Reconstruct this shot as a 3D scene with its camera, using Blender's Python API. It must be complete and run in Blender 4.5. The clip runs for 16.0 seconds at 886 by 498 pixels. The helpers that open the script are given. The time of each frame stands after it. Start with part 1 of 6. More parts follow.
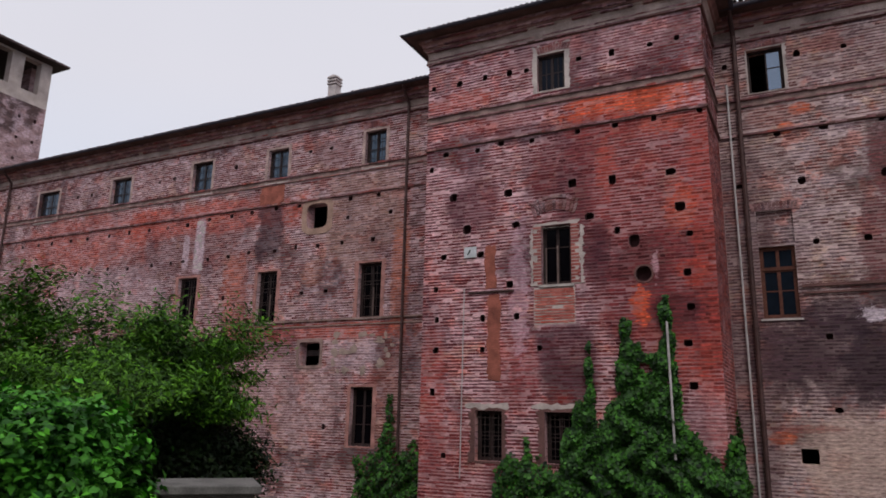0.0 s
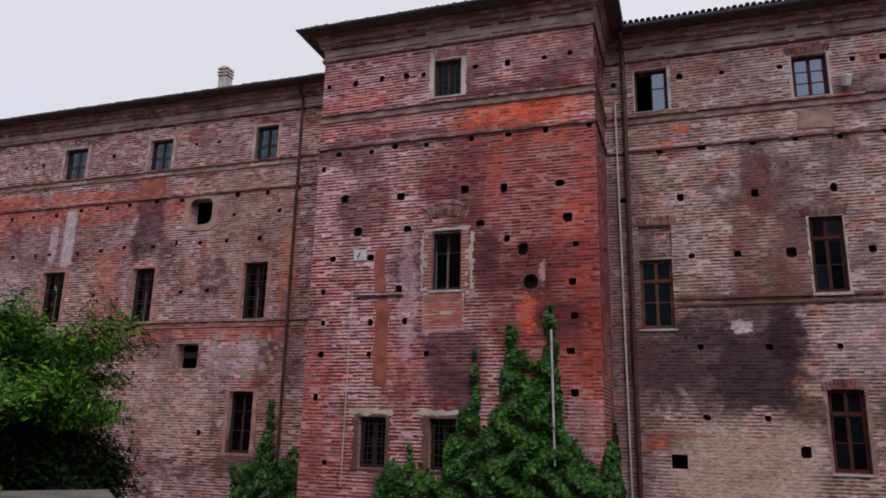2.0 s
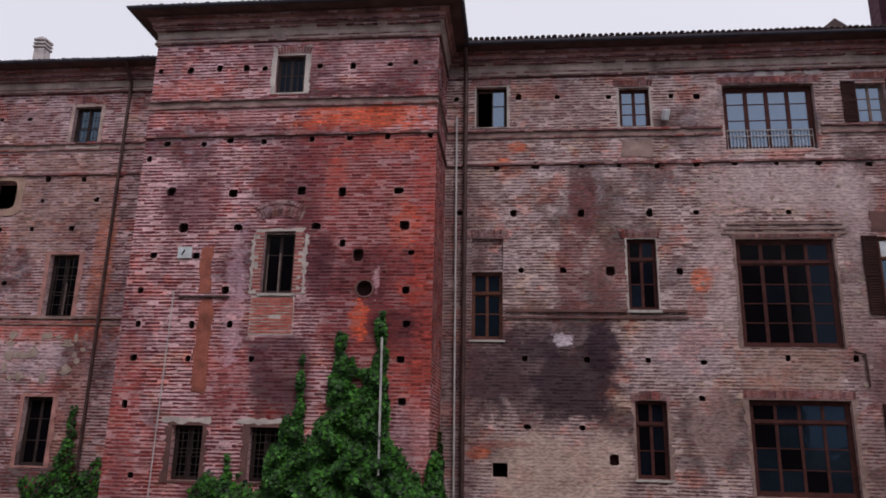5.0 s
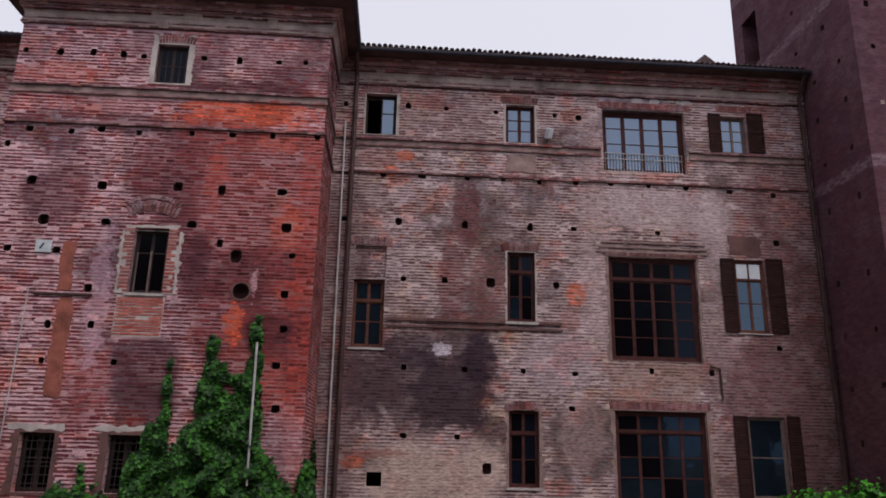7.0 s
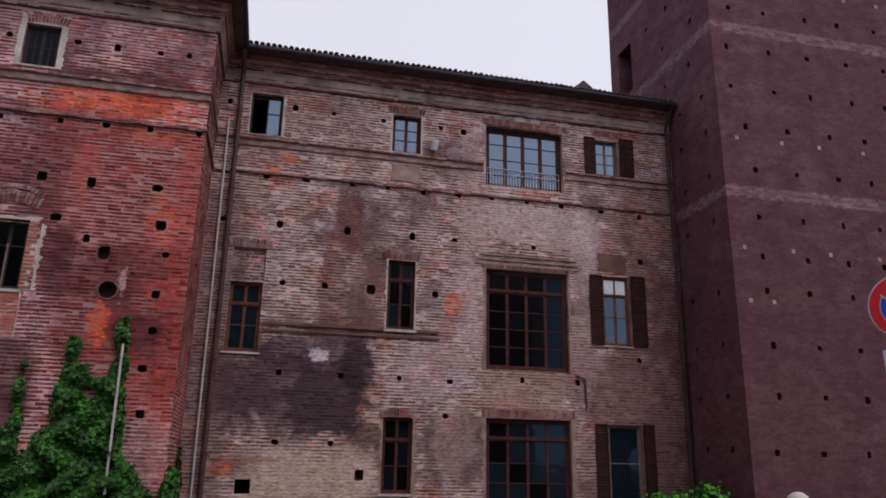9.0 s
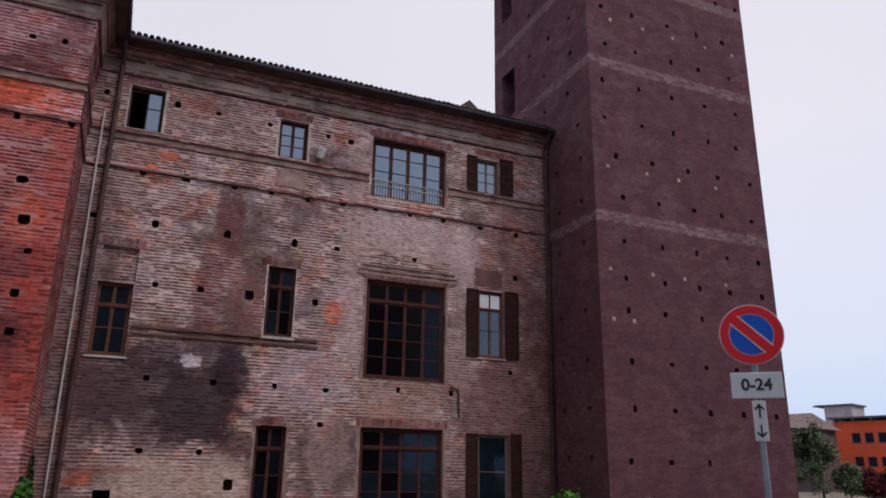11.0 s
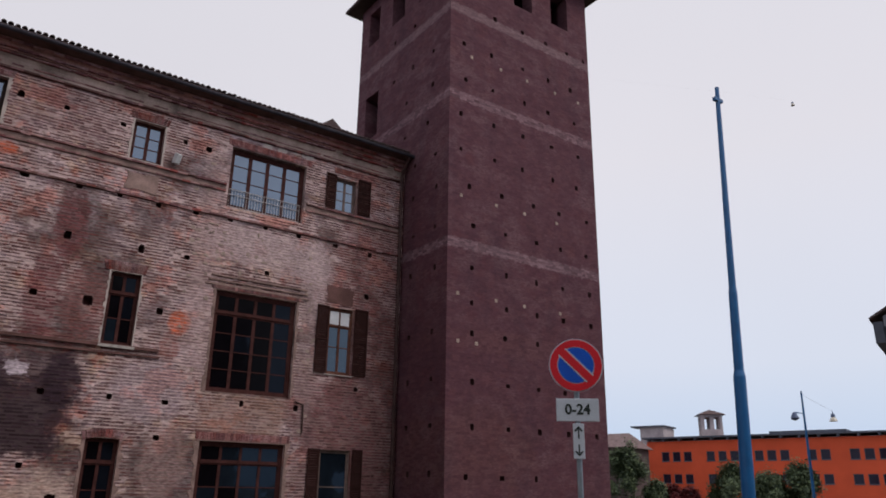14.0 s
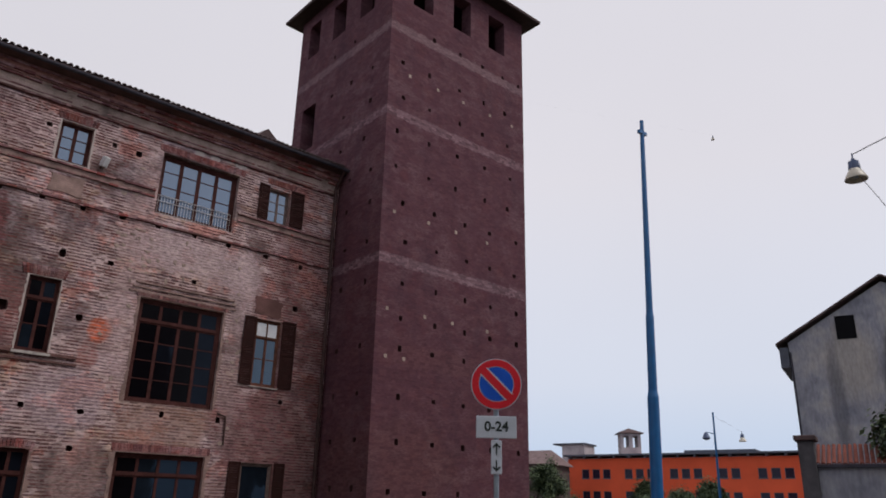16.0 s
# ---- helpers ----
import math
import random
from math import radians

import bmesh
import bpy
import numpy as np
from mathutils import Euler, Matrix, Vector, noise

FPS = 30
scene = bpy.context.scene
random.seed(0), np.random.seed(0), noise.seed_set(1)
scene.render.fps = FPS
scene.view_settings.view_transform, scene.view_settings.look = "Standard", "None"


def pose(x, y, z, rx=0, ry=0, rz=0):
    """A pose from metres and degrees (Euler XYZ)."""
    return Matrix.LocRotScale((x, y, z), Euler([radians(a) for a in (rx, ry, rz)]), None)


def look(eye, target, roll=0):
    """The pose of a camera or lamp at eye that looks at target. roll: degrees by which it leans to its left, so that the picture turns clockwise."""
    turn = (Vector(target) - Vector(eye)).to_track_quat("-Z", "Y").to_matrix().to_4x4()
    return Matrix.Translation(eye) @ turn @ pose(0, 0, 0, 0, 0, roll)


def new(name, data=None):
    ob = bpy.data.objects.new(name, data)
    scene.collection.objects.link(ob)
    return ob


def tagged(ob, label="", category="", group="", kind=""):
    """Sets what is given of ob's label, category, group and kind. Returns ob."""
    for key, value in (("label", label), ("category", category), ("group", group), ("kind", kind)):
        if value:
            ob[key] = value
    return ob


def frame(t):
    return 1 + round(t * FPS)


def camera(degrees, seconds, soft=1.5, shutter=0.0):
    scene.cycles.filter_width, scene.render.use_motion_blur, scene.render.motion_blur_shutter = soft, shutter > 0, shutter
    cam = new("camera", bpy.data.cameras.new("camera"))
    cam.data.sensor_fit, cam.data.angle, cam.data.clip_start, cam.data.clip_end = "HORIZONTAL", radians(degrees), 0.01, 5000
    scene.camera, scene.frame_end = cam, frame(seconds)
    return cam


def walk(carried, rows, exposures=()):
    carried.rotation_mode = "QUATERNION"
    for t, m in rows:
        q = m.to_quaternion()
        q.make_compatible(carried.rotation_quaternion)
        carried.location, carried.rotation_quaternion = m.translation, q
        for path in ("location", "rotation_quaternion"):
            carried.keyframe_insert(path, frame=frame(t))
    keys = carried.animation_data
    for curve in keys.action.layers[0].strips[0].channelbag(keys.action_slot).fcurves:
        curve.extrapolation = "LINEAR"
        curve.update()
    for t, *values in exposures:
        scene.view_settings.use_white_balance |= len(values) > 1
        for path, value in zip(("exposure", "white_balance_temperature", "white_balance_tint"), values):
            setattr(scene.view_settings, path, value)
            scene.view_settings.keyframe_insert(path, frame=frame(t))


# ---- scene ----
# ================= camera =================
cam = camera(62.5, 16.0, soft=1.8)
PATH = [
    (0.0, 0.716, -0.841, 1.559, 103.26, -1.24, 27.02),
    (0.5, 0.709, -0.779, 1.557, 103.43, -1.30, 24.86),
    (1.0, 0.697, -0.711, 1.557, 103.57, -1.34, 22.69),
    (1.5, 0.684, -0.638, 1.560, 103.73, -1.31, 20.54),
    (2.0, 0.674, -0.568, 1.565, 103.90, -1.31, 18.37),
    (2.5, 0.676, -0.511, 1.568, 104.08, -1.36, 16.21),
    (3.0, 0.689, -0.462, 1.569, 104.21, -1.32, 14.09),
    (3.5, 0.708, -0.417, 1.571, 104.31, -1.27, 12.01),
    (4.0, 0.727, -0.371, 1.573, 104.45, -1.22, 9.94),
    (6.5, 0.809, -0.179, 1.585, 105.47, -1.22, -1.34),
    (7.0, 0.821, -0.183, 1.580, 105.67, -1.21, -3.70),
    (7.5, 0.827, -0.222, 1.572, 105.85, -1.18, -6.07),
    (8.0, 0.825, -0.279, 1.565, 106.05, -1.12, -8.47),
    (8.5, 0.815, -0.329, 1.568, 106.18, -1.14, -10.87),
    (9.0, 0.790, -0.365, 1.583, 106.32, -1.07, -13.30),
    (9.5, 0.740, -0.394, 1.605, 106.45, -1.17, -15.88),
    (10.0, 0.666, -0.443, 1.615, 106.64, -1.05, -18.42),
    (12.5, 0.211, -0.869, 1.579, 107.71, -0.86, -30.36),
    (13.0, 0.146, -0.950, 1.578, 107.92, -0.85, -32.30),
    (13.5, 0.096, -1.026, 1.580, 108.13, -0.87, -34.12),
    (14.0, 0.054, -1.099, 1.576, 108.39, -0.90, -35.79),
    (14.5, 0.013, -1.169, 1.572, 108.66, -0.93, -37.35),
    (15.0, -0.030, -1.236, 1.566, 108.95, -1.00, -38.83),
    (15.5, -0.073, -1.302, 1.558, 109.29, -1.17, -40.21),
    (16.0, -0.114, -1.366, 1.553, 109.60, -1.25, -41.53),
]
walk(cam, [(t, pose(*p)) for t, *p in PATH], [(0.0, 0.0, 6420, 10), (4.2, 0.02, 6350, 11), (7.0, 0.03, 6260, 12), (10.2, 0.03, 6320, 12), (12.5, -0.03, 6480, 11), (14.0, -0.07, 6520, 10), (16.0, -0.11, 6540, 10)])

# The plan below is drawn in units of 0.8 m, about a point at the eye's height.
UNIT, EYE = 0.8, 1.6
PLAN = Matrix.Translation((0, 0, EYE)) @ Matrix.Scale(UNIT, 4) @ Matrix.Translation((0, 0, -EYE))

# ================= sky and sun =================
SUN_EL, SUN_AZ = 55.0, 150.0
world = bpy.data.worlds.new("overcast_sky")
scene.world = world
world.use_nodes = True
wn, wl = world.node_tree.nodes, world.node_tree.links
wn.clear()
w_out = wn.new("ShaderNodeOutputWorld")
w_bg = wn.new("ShaderNodeBackground")
w_sky = wn.new("ShaderNodeTexSky")
w_sky.sky_type = "NISHITA"
w_sky.sun_disc = False
w_sky.sun_elevation, w_sky.sun_rotation = radians(SUN_EL), radians(SUN_AZ)
w_sky.dust_density = 4.0
w_scale = wn.new("ShaderNodeVectorMath")
w_scale.operation = "SCALE"
w_scale.inputs["Scale"].default_value = 0.085
w_co = wn.new("ShaderNodeTexCoord")
w_sep = wn.new("ShaderNodeSeparateXYZ")
w_ramp = wn.new("ShaderNodeValToRGB")
w_ramp.color_ramp.elements[0].position = 0.0
w_ramp.color_ramp.elements[0].color = (0.52, 0.68, 0.93, 1)
w_ramp.color_ramp.elements[1].position = 0.42
w_ramp.color_ramp.elements[1].color = (0.82, 0.80, 0.86, 1)
w_mid = w_ramp.color_ramp.elements.new(0.16)
w_mid.color = (0.73, 0.78, 0.91, 1)
w_noise = wn.new("ShaderNodeTexNoise")
w_noise.inputs["Scale"].default_value = 1.6
w_noise.inputs["Detail"].default_value = 4.0
w_map = wn.new("ShaderNodeMapRange")
w_map.inputs["To Min"].default_value, w_map.inputs["To Max"].default_value = 0.94, 1.06
w_mul = wn.new("ShaderNodeVectorMath")
w_mul.operation = "SCALE"
w_mix = wn.new("ShaderNodeMix")
w_mix.data_type = "RGBA"
w_mix.inputs["Factor"].default_value = 0.88
wl.new(w_co.outputs["Generated"], w_sep.inputs[0])
wl.new(w_sep.outputs["Z"], w_ramp.inputs[0])
wl.new(w_co.outputs["Generated"], w_noise.inputs["Vector"])
wl.new(w_noise.outputs["Fac"], w_map.inputs["Value"])
wl.new(w_ramp.outputs["Color"], w_mul.inputs[0])
w_east = wn.new("ShaderNodeMapRange")
w_east.inputs["From Min"].default_value, w_east.inputs["From Max"].default_value = 0.1, 0.7
w_east.inputs["To Min"].default_value, w_east.inputs["To Max"].default_value = 1.0, 1.08
w_both = wn.new("ShaderNodeMath")
w_both.operation = "MULTIPLY"
wl.new(w_sep.outputs["X"], w_east.inputs["Value"])
wl.new(w_map.outputs["Result"], w_both.inputs[0])
wl.new(w_east.outputs["Result"], w_both.inputs[1])
wl.new(w_both.outputs[0], w_mul.inputs["Scale"])
wl.new(w_sky.outputs["Color"], w_scale.inputs[0])
wl.new(w_scale.outputs[0], w_mix.inputs["A"])
wl.new(w_mul.outputs[0], w_mix.inputs["B"])
wl.new(w_mix.outputs["Result"], w_bg.inputs["Color"])
w_bg.inputs["Strength"].default_value = 1.0
wl.new(w_bg.outputs[0], w_out.inputs["Surface"])

sun = new("sun", bpy.data.lights.new("sun", "SUN"))
sun.data.energy, sun.data.angle, sun.data.color = 1.5, radians(25), (1.0, 0.95, 0.9)
sun.matrix_world = look((9, -4, 26), (0, 12, 0))


# ================= materials =================
class Graph:
    """Short hand for building a node material."""

    def __init__(self, name, rough=0.85, metal=0.0, spec=0.3):
        self.mat = bpy.data.materials.new(name)
        self.mat.use_nodes = True
        self.n, self.l = self.mat.node_tree.nodes, self.mat.node_tree.links
        self.bsdf = self.n["Principled BSDF"]
        self.bsdf.inputs["Roughness"].default_value = rough
        self.bsdf.inputs["Metallic"].default_value = metal
        self.bsdf.inputs["Specular IOR Level"].default_value = spec
        self.pos = self.vec("MULTIPLY_ADD", self.n.new("ShaderNodeNewGeometry").outputs["Position"], (1 / UNIT,) * 3, (0, 0, EYE - EYE / UNIT))

    def set(self, sock, v):
        if hasattr(v, "is_linked"):
            self.l.new(v, sock)
        elif isinstance(v, (tuple, list)) and len(v) == 3 and sock.type == "RGBA":
            sock.default_value = (*v, 1)
        else:
            sock.default_value = v

    def noise(self, scale, detail=3.0, stretch=None, rough=0.55, shift=(0, 0, 0)):
        v = self.pos
        if stretch or any(shift):
            v = self.vec("MULTIPLY_ADD", v, stretch or (1, 1, 1), shift)
        t = self.n.new("ShaderNodeTexNoise")
        t.inputs["Scale"].default_value, t.inputs["Detail"].default_value, t.inputs["Roughness"].default_value = scale, detail, rough
        self.l.new(v, t.inputs["Vector"])
        return t.outputs["Fac"]

    def vec(self, op, a, b=None, c=None):
        m = self.n.new("ShaderNodeVectorMath")
        m.operation = op
        for i, v in enumerate((a, b, c)):
            if v is not None:
                self.set(m.inputs[i], v)
        return m.outputs["Value"] if op in ("LENGTH", "DOT_PRODUCT") else m.outputs["Vector"]

    def math(self, op, a, b=0.0, clamp=False):
        m = self.n.new("ShaderNodeMath")
        m.operation, m.use_clamp = op, clamp
        self.set(m.inputs[0], a)
        self.set(m.inputs[1], b)
        return m.outputs[0]

    def span(self, v, a, b, lo=0.0, hi=1.0, smooth=True):
        m = self.n.new("ShaderNodeMapRange")
        m.interpolation_type = "SMOOTHSTEP" if smooth else "LINEAR"
        for key, q in zip(("Value", "From Min", "From Max", "To Min", "To Max"), (v, a, b, lo, hi)):
            self.set(m.inputs[key], q)
        return m.outputs["Result"]

    def mix(self, fac, a, b, blend="MIX"):
        m = self.n.new("ShaderNodeMix")
        m.data_type, m.blend_type = "RGBA", blend
        self.set(m.inputs["Factor"], fac)
        self.set(m.inputs["A"], a)
        self.set(m.inputs["B"], b)
        return m.outputs["Result"]

    def ramp(self, fac, stops, constant=False):
        r = self.n.new("ShaderNodeValToRGB")
        r.color_ramp.interpolation = "CONSTANT" if constant else "LINEAR"
        els = r.color_ramp.elements
        while len(els) < len(stops):
            els.new(0.5)
        for e, (p, c) in zip(els, stops):
            e.position, e.color = p, (*c, 1)
        self.l.new(fac, r.inputs[0])
        return r.outputs["Color"]

    def gain(self, col, amount):
        return self.vec("MULTIPLY", col, self.join(amount))

    def join(self, v):
        c = self.n.new("ShaderNodeCombineXYZ")
        for i in range(3):
            self.l.new(v, c.inputs[i])
        return c.outputs[0]

    def patch(self, spot, ragged, soft=0.35, rag=0.9, boxy=False):
        """A ragged patch round (x, z) with radii (rx, rz), oval or boxy."""
        cx, cz, rx, rz = spot
        v = self.vec("MULTIPLY_ADD", self.pos, (1 / rx, 0.0, 1 / rz), (-cx / rx, 0.0, -cz / rz))
        d = self.math("SQRT", self.vec("LENGTH", self.vec("MULTIPLY", v, v))) if boxy else self.vec("LENGTH", v)
        d = self.math("ADD", d, self.math("MULTIPLY", self.math("SUBTRACT", ragged, 0.5), rag))
        return self.span(d, 1.0 + soft, 1.0 - soft)

    def done(self, col, bump=None, height=0.01, dist_scale=1.0, rough=None):
        self.set(self.bsdf.inputs["Base Color"], col)
        if rough is not None:
            self.set(self.bsdf.inputs["Roughness"], rough)
        if bump is not None:
            b = self.n.new("ShaderNodeBump")
            b.inputs["Distance"].default_value = height
            b.inputs["Strength"].default_value = dist_scale
            self.l.new(bump, b.inputs["Height"])
            self.l.new(b.outputs[0], self.bsdf.inputs["Normal"])
        return self.mat


def plain(name, color, rough=0.8, metal=0.0, vary=0.25, scale=3.0, fine=40.0, height=0.004, spec=0.3):
    """A surface of one colour with blotches, grain and a little relief."""
    g = Graph(name, rough, metal, spec)
    a, b = g.noise(scale, 4), g.noise(fine, 3)
    amount = g.math("MULTIPLY", g.span(a, 0.25, 0.75, 1 - vary, 1 + vary, False), g.span(b, 0.25, 0.75, 1 - vary * 0.6, 1 + vary * 0.6, False))
    c = g.n.new("ShaderNodeRGB")
    c.outputs[0].default_value = (*color, 1)
    return g.done(g.gain(c.outputs[0], amount), b, height)


def brick_surface(name, tones, stains, wash, wash_amount, seed=0.0, per="island", mortar=None, dirt=0.45, tint=(1.09, 0.93, 1.05), broken=1.0, rust=0.6, grain=0.45):
    """Old brickwork: a tone for each brick, lime wash, dirt and ragged stains of their own shape."""
    g = Graph(name, 0.92, 0.0, 0.12)
    sh = (seed, seed * 0.7, seed * 1.3)
    big, mid, fine = g.noise(0.22, 4, shift=sh), g.noise(1.1, 5, (1, 1, 1.6), shift=sh), g.noise(9.0, 4, (0.7, 0.7, 2.4), shift=sh)
    if mortar is None:
        if per == "island":
            rnd = g.n.new("ShaderNodeNewGeometry").outputs["Random Per Island"]
        else:
            rnd = g.n.new("ShaderNodeObjectInfo").outputs["Random"]
        step = 1.0 / len(tones)
        base = g.ramp(rnd, [(i * step, c) for i, c in enumerate(tones)], True)
    else:
        base = g.ramp(mid, [(0.3, tuple(0.8 * v for v in mortar)), (0.7, tuple(1.25 * v for v in mortar))])
        base = g.mix(g.span(g.noise(0.35, 4, shift=(seed + 3, 2, 1)), 0.53, 0.64, 0.0, broken), base, tuple(0.28 * v for v in mortar))
        base = g.mix(g.span(g.noise(4.2, 5, (0.45, 0.45, 2.6), shift=(seed, 1, 4), rough=0.65), 0.53, 0.65, 0.0, 0.85 * broken), base, tuple(0.30 * v for v in mortar))
    # lime wash left in streaks and clouds
    w = g.math("MULTIPLY", g.span(mid, 0.42, 0.62), g.span(big, 0.30, 0.62))
    w = g.math("MULTIPLY", w, g.span(fine, 0.35, 0.6, 0.35, 1.0))
    base = g.mix(g.math("MULTIPLY", w, wash_amount), base, wash)
    ragged, ragged_small = g.noise(0.8, 8, shift=sh, rough=0.72), g.noise(3.2, 7, (1, 1, 1.5), 0.75, sh)
    # patches of softer, redder bricks and of ochre ones
    red = g.math("MULTIPLY", g.span(g.noise(0.75, 7, (1, 1, 1.3), 0.72, (seed + 9, 4, 6)), 0.53, 0.60), rust)
    base = g.mix(red, base, g.vec("MULTIPLY", base, (1.18, 0.62, 0.50)))
    ochre = g.math("MULTIPLY", g.span(g.noise(0.6, 7, (1, 1, 1.3), 0.72, (seed + 2, 8, 1)), 0.55, 0.63), rust)
    base = g.mix(ochre, base, g.vec("MULTIPLY", base, (1.08, 0.98, 0.74)))
    for spot, colour, amount, *shape in stains:
        m = g.patch(spot, ragged_small if min(spot[2:]) < 0.65 else ragged, 0.22, shape[0] if shape else 2.0, len(shape) > 1)
        m = g.math("MULTIPLY", m, g.span(fine, 0.25, 0.7, 0.7, 1.0))
        if mortar is not None and colour[0] > 2.2 * colour[1]:
            amount *= 0.72
        tone = g.vec("SCALE", colour)
        if mortar is None:
            g.l.new(g.span(rnd, 0.0, 1.0, *((0.8, 1.2) if colour[1] > 0.2 else (0.5, 1.6)), False), tone.node.inputs["Scale"])
        else:
            tone.node.inputs["Scale"].default_value = 1.0
        base = g.mix(g.math("MULTIPLY", m, amount), base, tone)
    soot = g.math("MULTIPLY", g.span(g.noise(0.5, 6, (1.6, 1.6, 0.6), shift=(seed + 5, 0, 3)), 0.47, 0.72), dirt)
    base = g.mix(soot, base, (0.045, 0.032, 0.042))
    base = g.vec("MULTIPLY", g.gain(base, g.span(fine, 0.25, 0.75, 1 - grain, 1 + grain, False)), tint)
    return g.done(base, g.noise(55.0, 3), 0.004)


# ================= mesh helpers =================
class Build:
    """Collects boxes, tubes and sheets into one mesh."""

    def __init__(self):
        self.v, self.f = [], []

    def add(self, verts, faces):
        n = len(self.v)
        self.v += [tuple(p) for p in verts]
        self.f += [tuple(n + i for i in q) for q in faces]
        return self

    def box(self, x0, x1, y0, y1, z0, z1, m=None):
        p = [(x, y, z) for x in (x0, x1) for y in (y0, y1) for z in (z0, z1)]
        if m is not None:
            p = [m @ Vector(q) for q in p]
        return self.add(p, [(0, 1, 3, 2), (4, 6, 7, 5), (0, 4, 5, 1), (2, 3, 7, 6), (0, 2, 6, 4), (1, 5, 7, 3)])

    def soft_box(self, x0, x1, y0, y1, z0, z1, b=0.01, m=None):
        """A box with chamfered edges all round."""
        xs, ys, zs = (x0, x0 + b, x1 - b, x1), (y0, y0 + b, y1 - b, y1), (z0, z0 + b, z1 - b, z1)
        ids, pts = {}, []

        def put(i, j, k):
            if (i, j, k) not in ids:
                ids[i, j, k] = len(pts)
                q = Vector((xs[i], ys[j], zs[k]))
                pts.append(m @ q if m is not None else q)
            return ids[i, j, k]
        fs = []
        for a in (0, 3):
            fs.append([put(a, 1, 1), put(a, 2, 1), put(a, 2, 2), put(a, 1, 2)])
            fs.append([put(1, a, 1), put(2, a, 1), put(2, a, 2), put(1, a, 2)])
            fs.append([put(1, 1, a), put(2, 1, a), put(2, 2, a), put(1, 2, a)])
            for c in (0, 3):
                ia, ic = (1 if a == 0 else 2), (1 if c == 0 else 2)
                fs.append([put(a, ic, 1), put(a, ic, 2), put(ia, c, 2), put(ia, c, 1)])
                fs.append([put(a, 1, ic), put(a, 2, ic), put(ia, 2, c), put(ia, 1, c)])
                fs.append([put(1, a, ic), put(2, a, ic), put(2, ia, c), put(1, ia, c)])
                for d in (0, 3):
                    idd = 1 if d == 0 else 2
                    fs.append([put(a, ic, idd), put(ia, c, idd), put(ia, ic, d)])
        return self.add(pts, fs)

    def tube(self, a, b, r0, r1=None, n=10, caps=True):
        a, b = Vector(a), Vector(b)
        r1 = r0 if r1 is None else r1
        q = (b - a).to_track_quat("Z", "Y").to_matrix()
        ring = [Vector((math.cos(2 * math.pi * i / n), math.sin(2 * math.pi * i / n), 0)) for i in range(n)]
        pts = [a + q @ (p * r0) for p in ring] + [b + q @ (p * r1) for p in ring]
        fs = [(i, (i + 1) % n, n + (i + 1) % n, n + i) for i in range(n)]
        if caps:
            fs += [tuple(range(n - 1, -1, -1)), tuple(range(n, 2 * n))]
        return self.add(pts, fs)

    def pipe(self, pts, r, n=8):
        for a, b in zip(pts, pts[1:]):
            self.tube(a, b, r, r, n)
        return self

    def lathe(self, profile, centre, n=24, axis="Z"):
        c = Vector(centre)
        pts, fs = [], []
        for r, h in profile:
            for i in range(n):
                a = 2 * math.pi * i / n
                pts.append(c + (Vector((r * math.cos(a), r * math.sin(a), h)) if axis == "Z" else Vector((r * math.cos(a), h, r * math.sin(a)))))
        for k in range(len(profile) - 1):
            for i in range(n):
                j = (i + 1) % n
                fs.append((k * n + i, k * n + j, (k + 1) * n + j, (k + 1) * n + i))
        return self.add(pts, fs)

    def prism(self, outline, at):
        """An outline of (u, w) pairs swept from depth d0 to d1 through at(u, w, d)."""
        n = len(outline)
        d0, d1 = 0, 1
        pts = [at(u, w, d0) for u, w in outline] + [at(u, w, d1) for u, w in outline]
        fs = [tuple(range(n)), tuple(range(2 * n - 1, n - 1, -1))] + [(i, n + i, n + (i + 1) % n, (i + 1) % n) for i in range(n)]
        return self.add(pts, fs)

    def mesh(self, name, mat, smooth=False):
        me = bpy.data.meshes.new(name)
        me.from_pydata(self.v, [], self.f)
        bm = bmesh.new()
        bm.from_mesh(me)
        bmesh.ops.recalc_face_normals(bm, faces=bm.faces)
        bm.to_mesh(me)
        bm.free()
        for m in mat if isinstance(mat, (list, tuple)) else [mat]:
            me.materials.append(m)
        if smooth:
            me.shade_smooth()
            me.set_sharp_from_angle(angle=radians(40))
        return me

    def ob(self, name, mat, parent=None, label="", smooth=False):
        o = new(name, self.mesh(name, mat, smooth))
        if parent is not None:
            o.parent = parent
        if label:
            o["label"] = label
        return o


def empty(name, at=(0, 0, 0)):
    o = new(name)
    o.location = at
    return o


def raw_mesh(name, verts, faces, mat):
    """A mesh from numpy arrays of vertices and quads, with no further work on it."""
    me = bpy.data.meshes.new(name)
    me.vertices.add(len(verts))
    me.vertices.foreach_set("co", np.ascontiguousarray(verts, dtype=np.float32).ravel())
    k = faces.shape[1]
    me.loops.add(faces.size)
    me.loops.foreach_set("vertex_index", np.ascontiguousarray(faces, dtype=np.int32).ravel())
    me.polygons.add(len(faces))
    me.polygons.foreach_set("loop_start", np.arange(0, faces.size, k, dtype=np.int32))
    me.update(calc_edges=True)
    me.materials.append(mat)
    return me


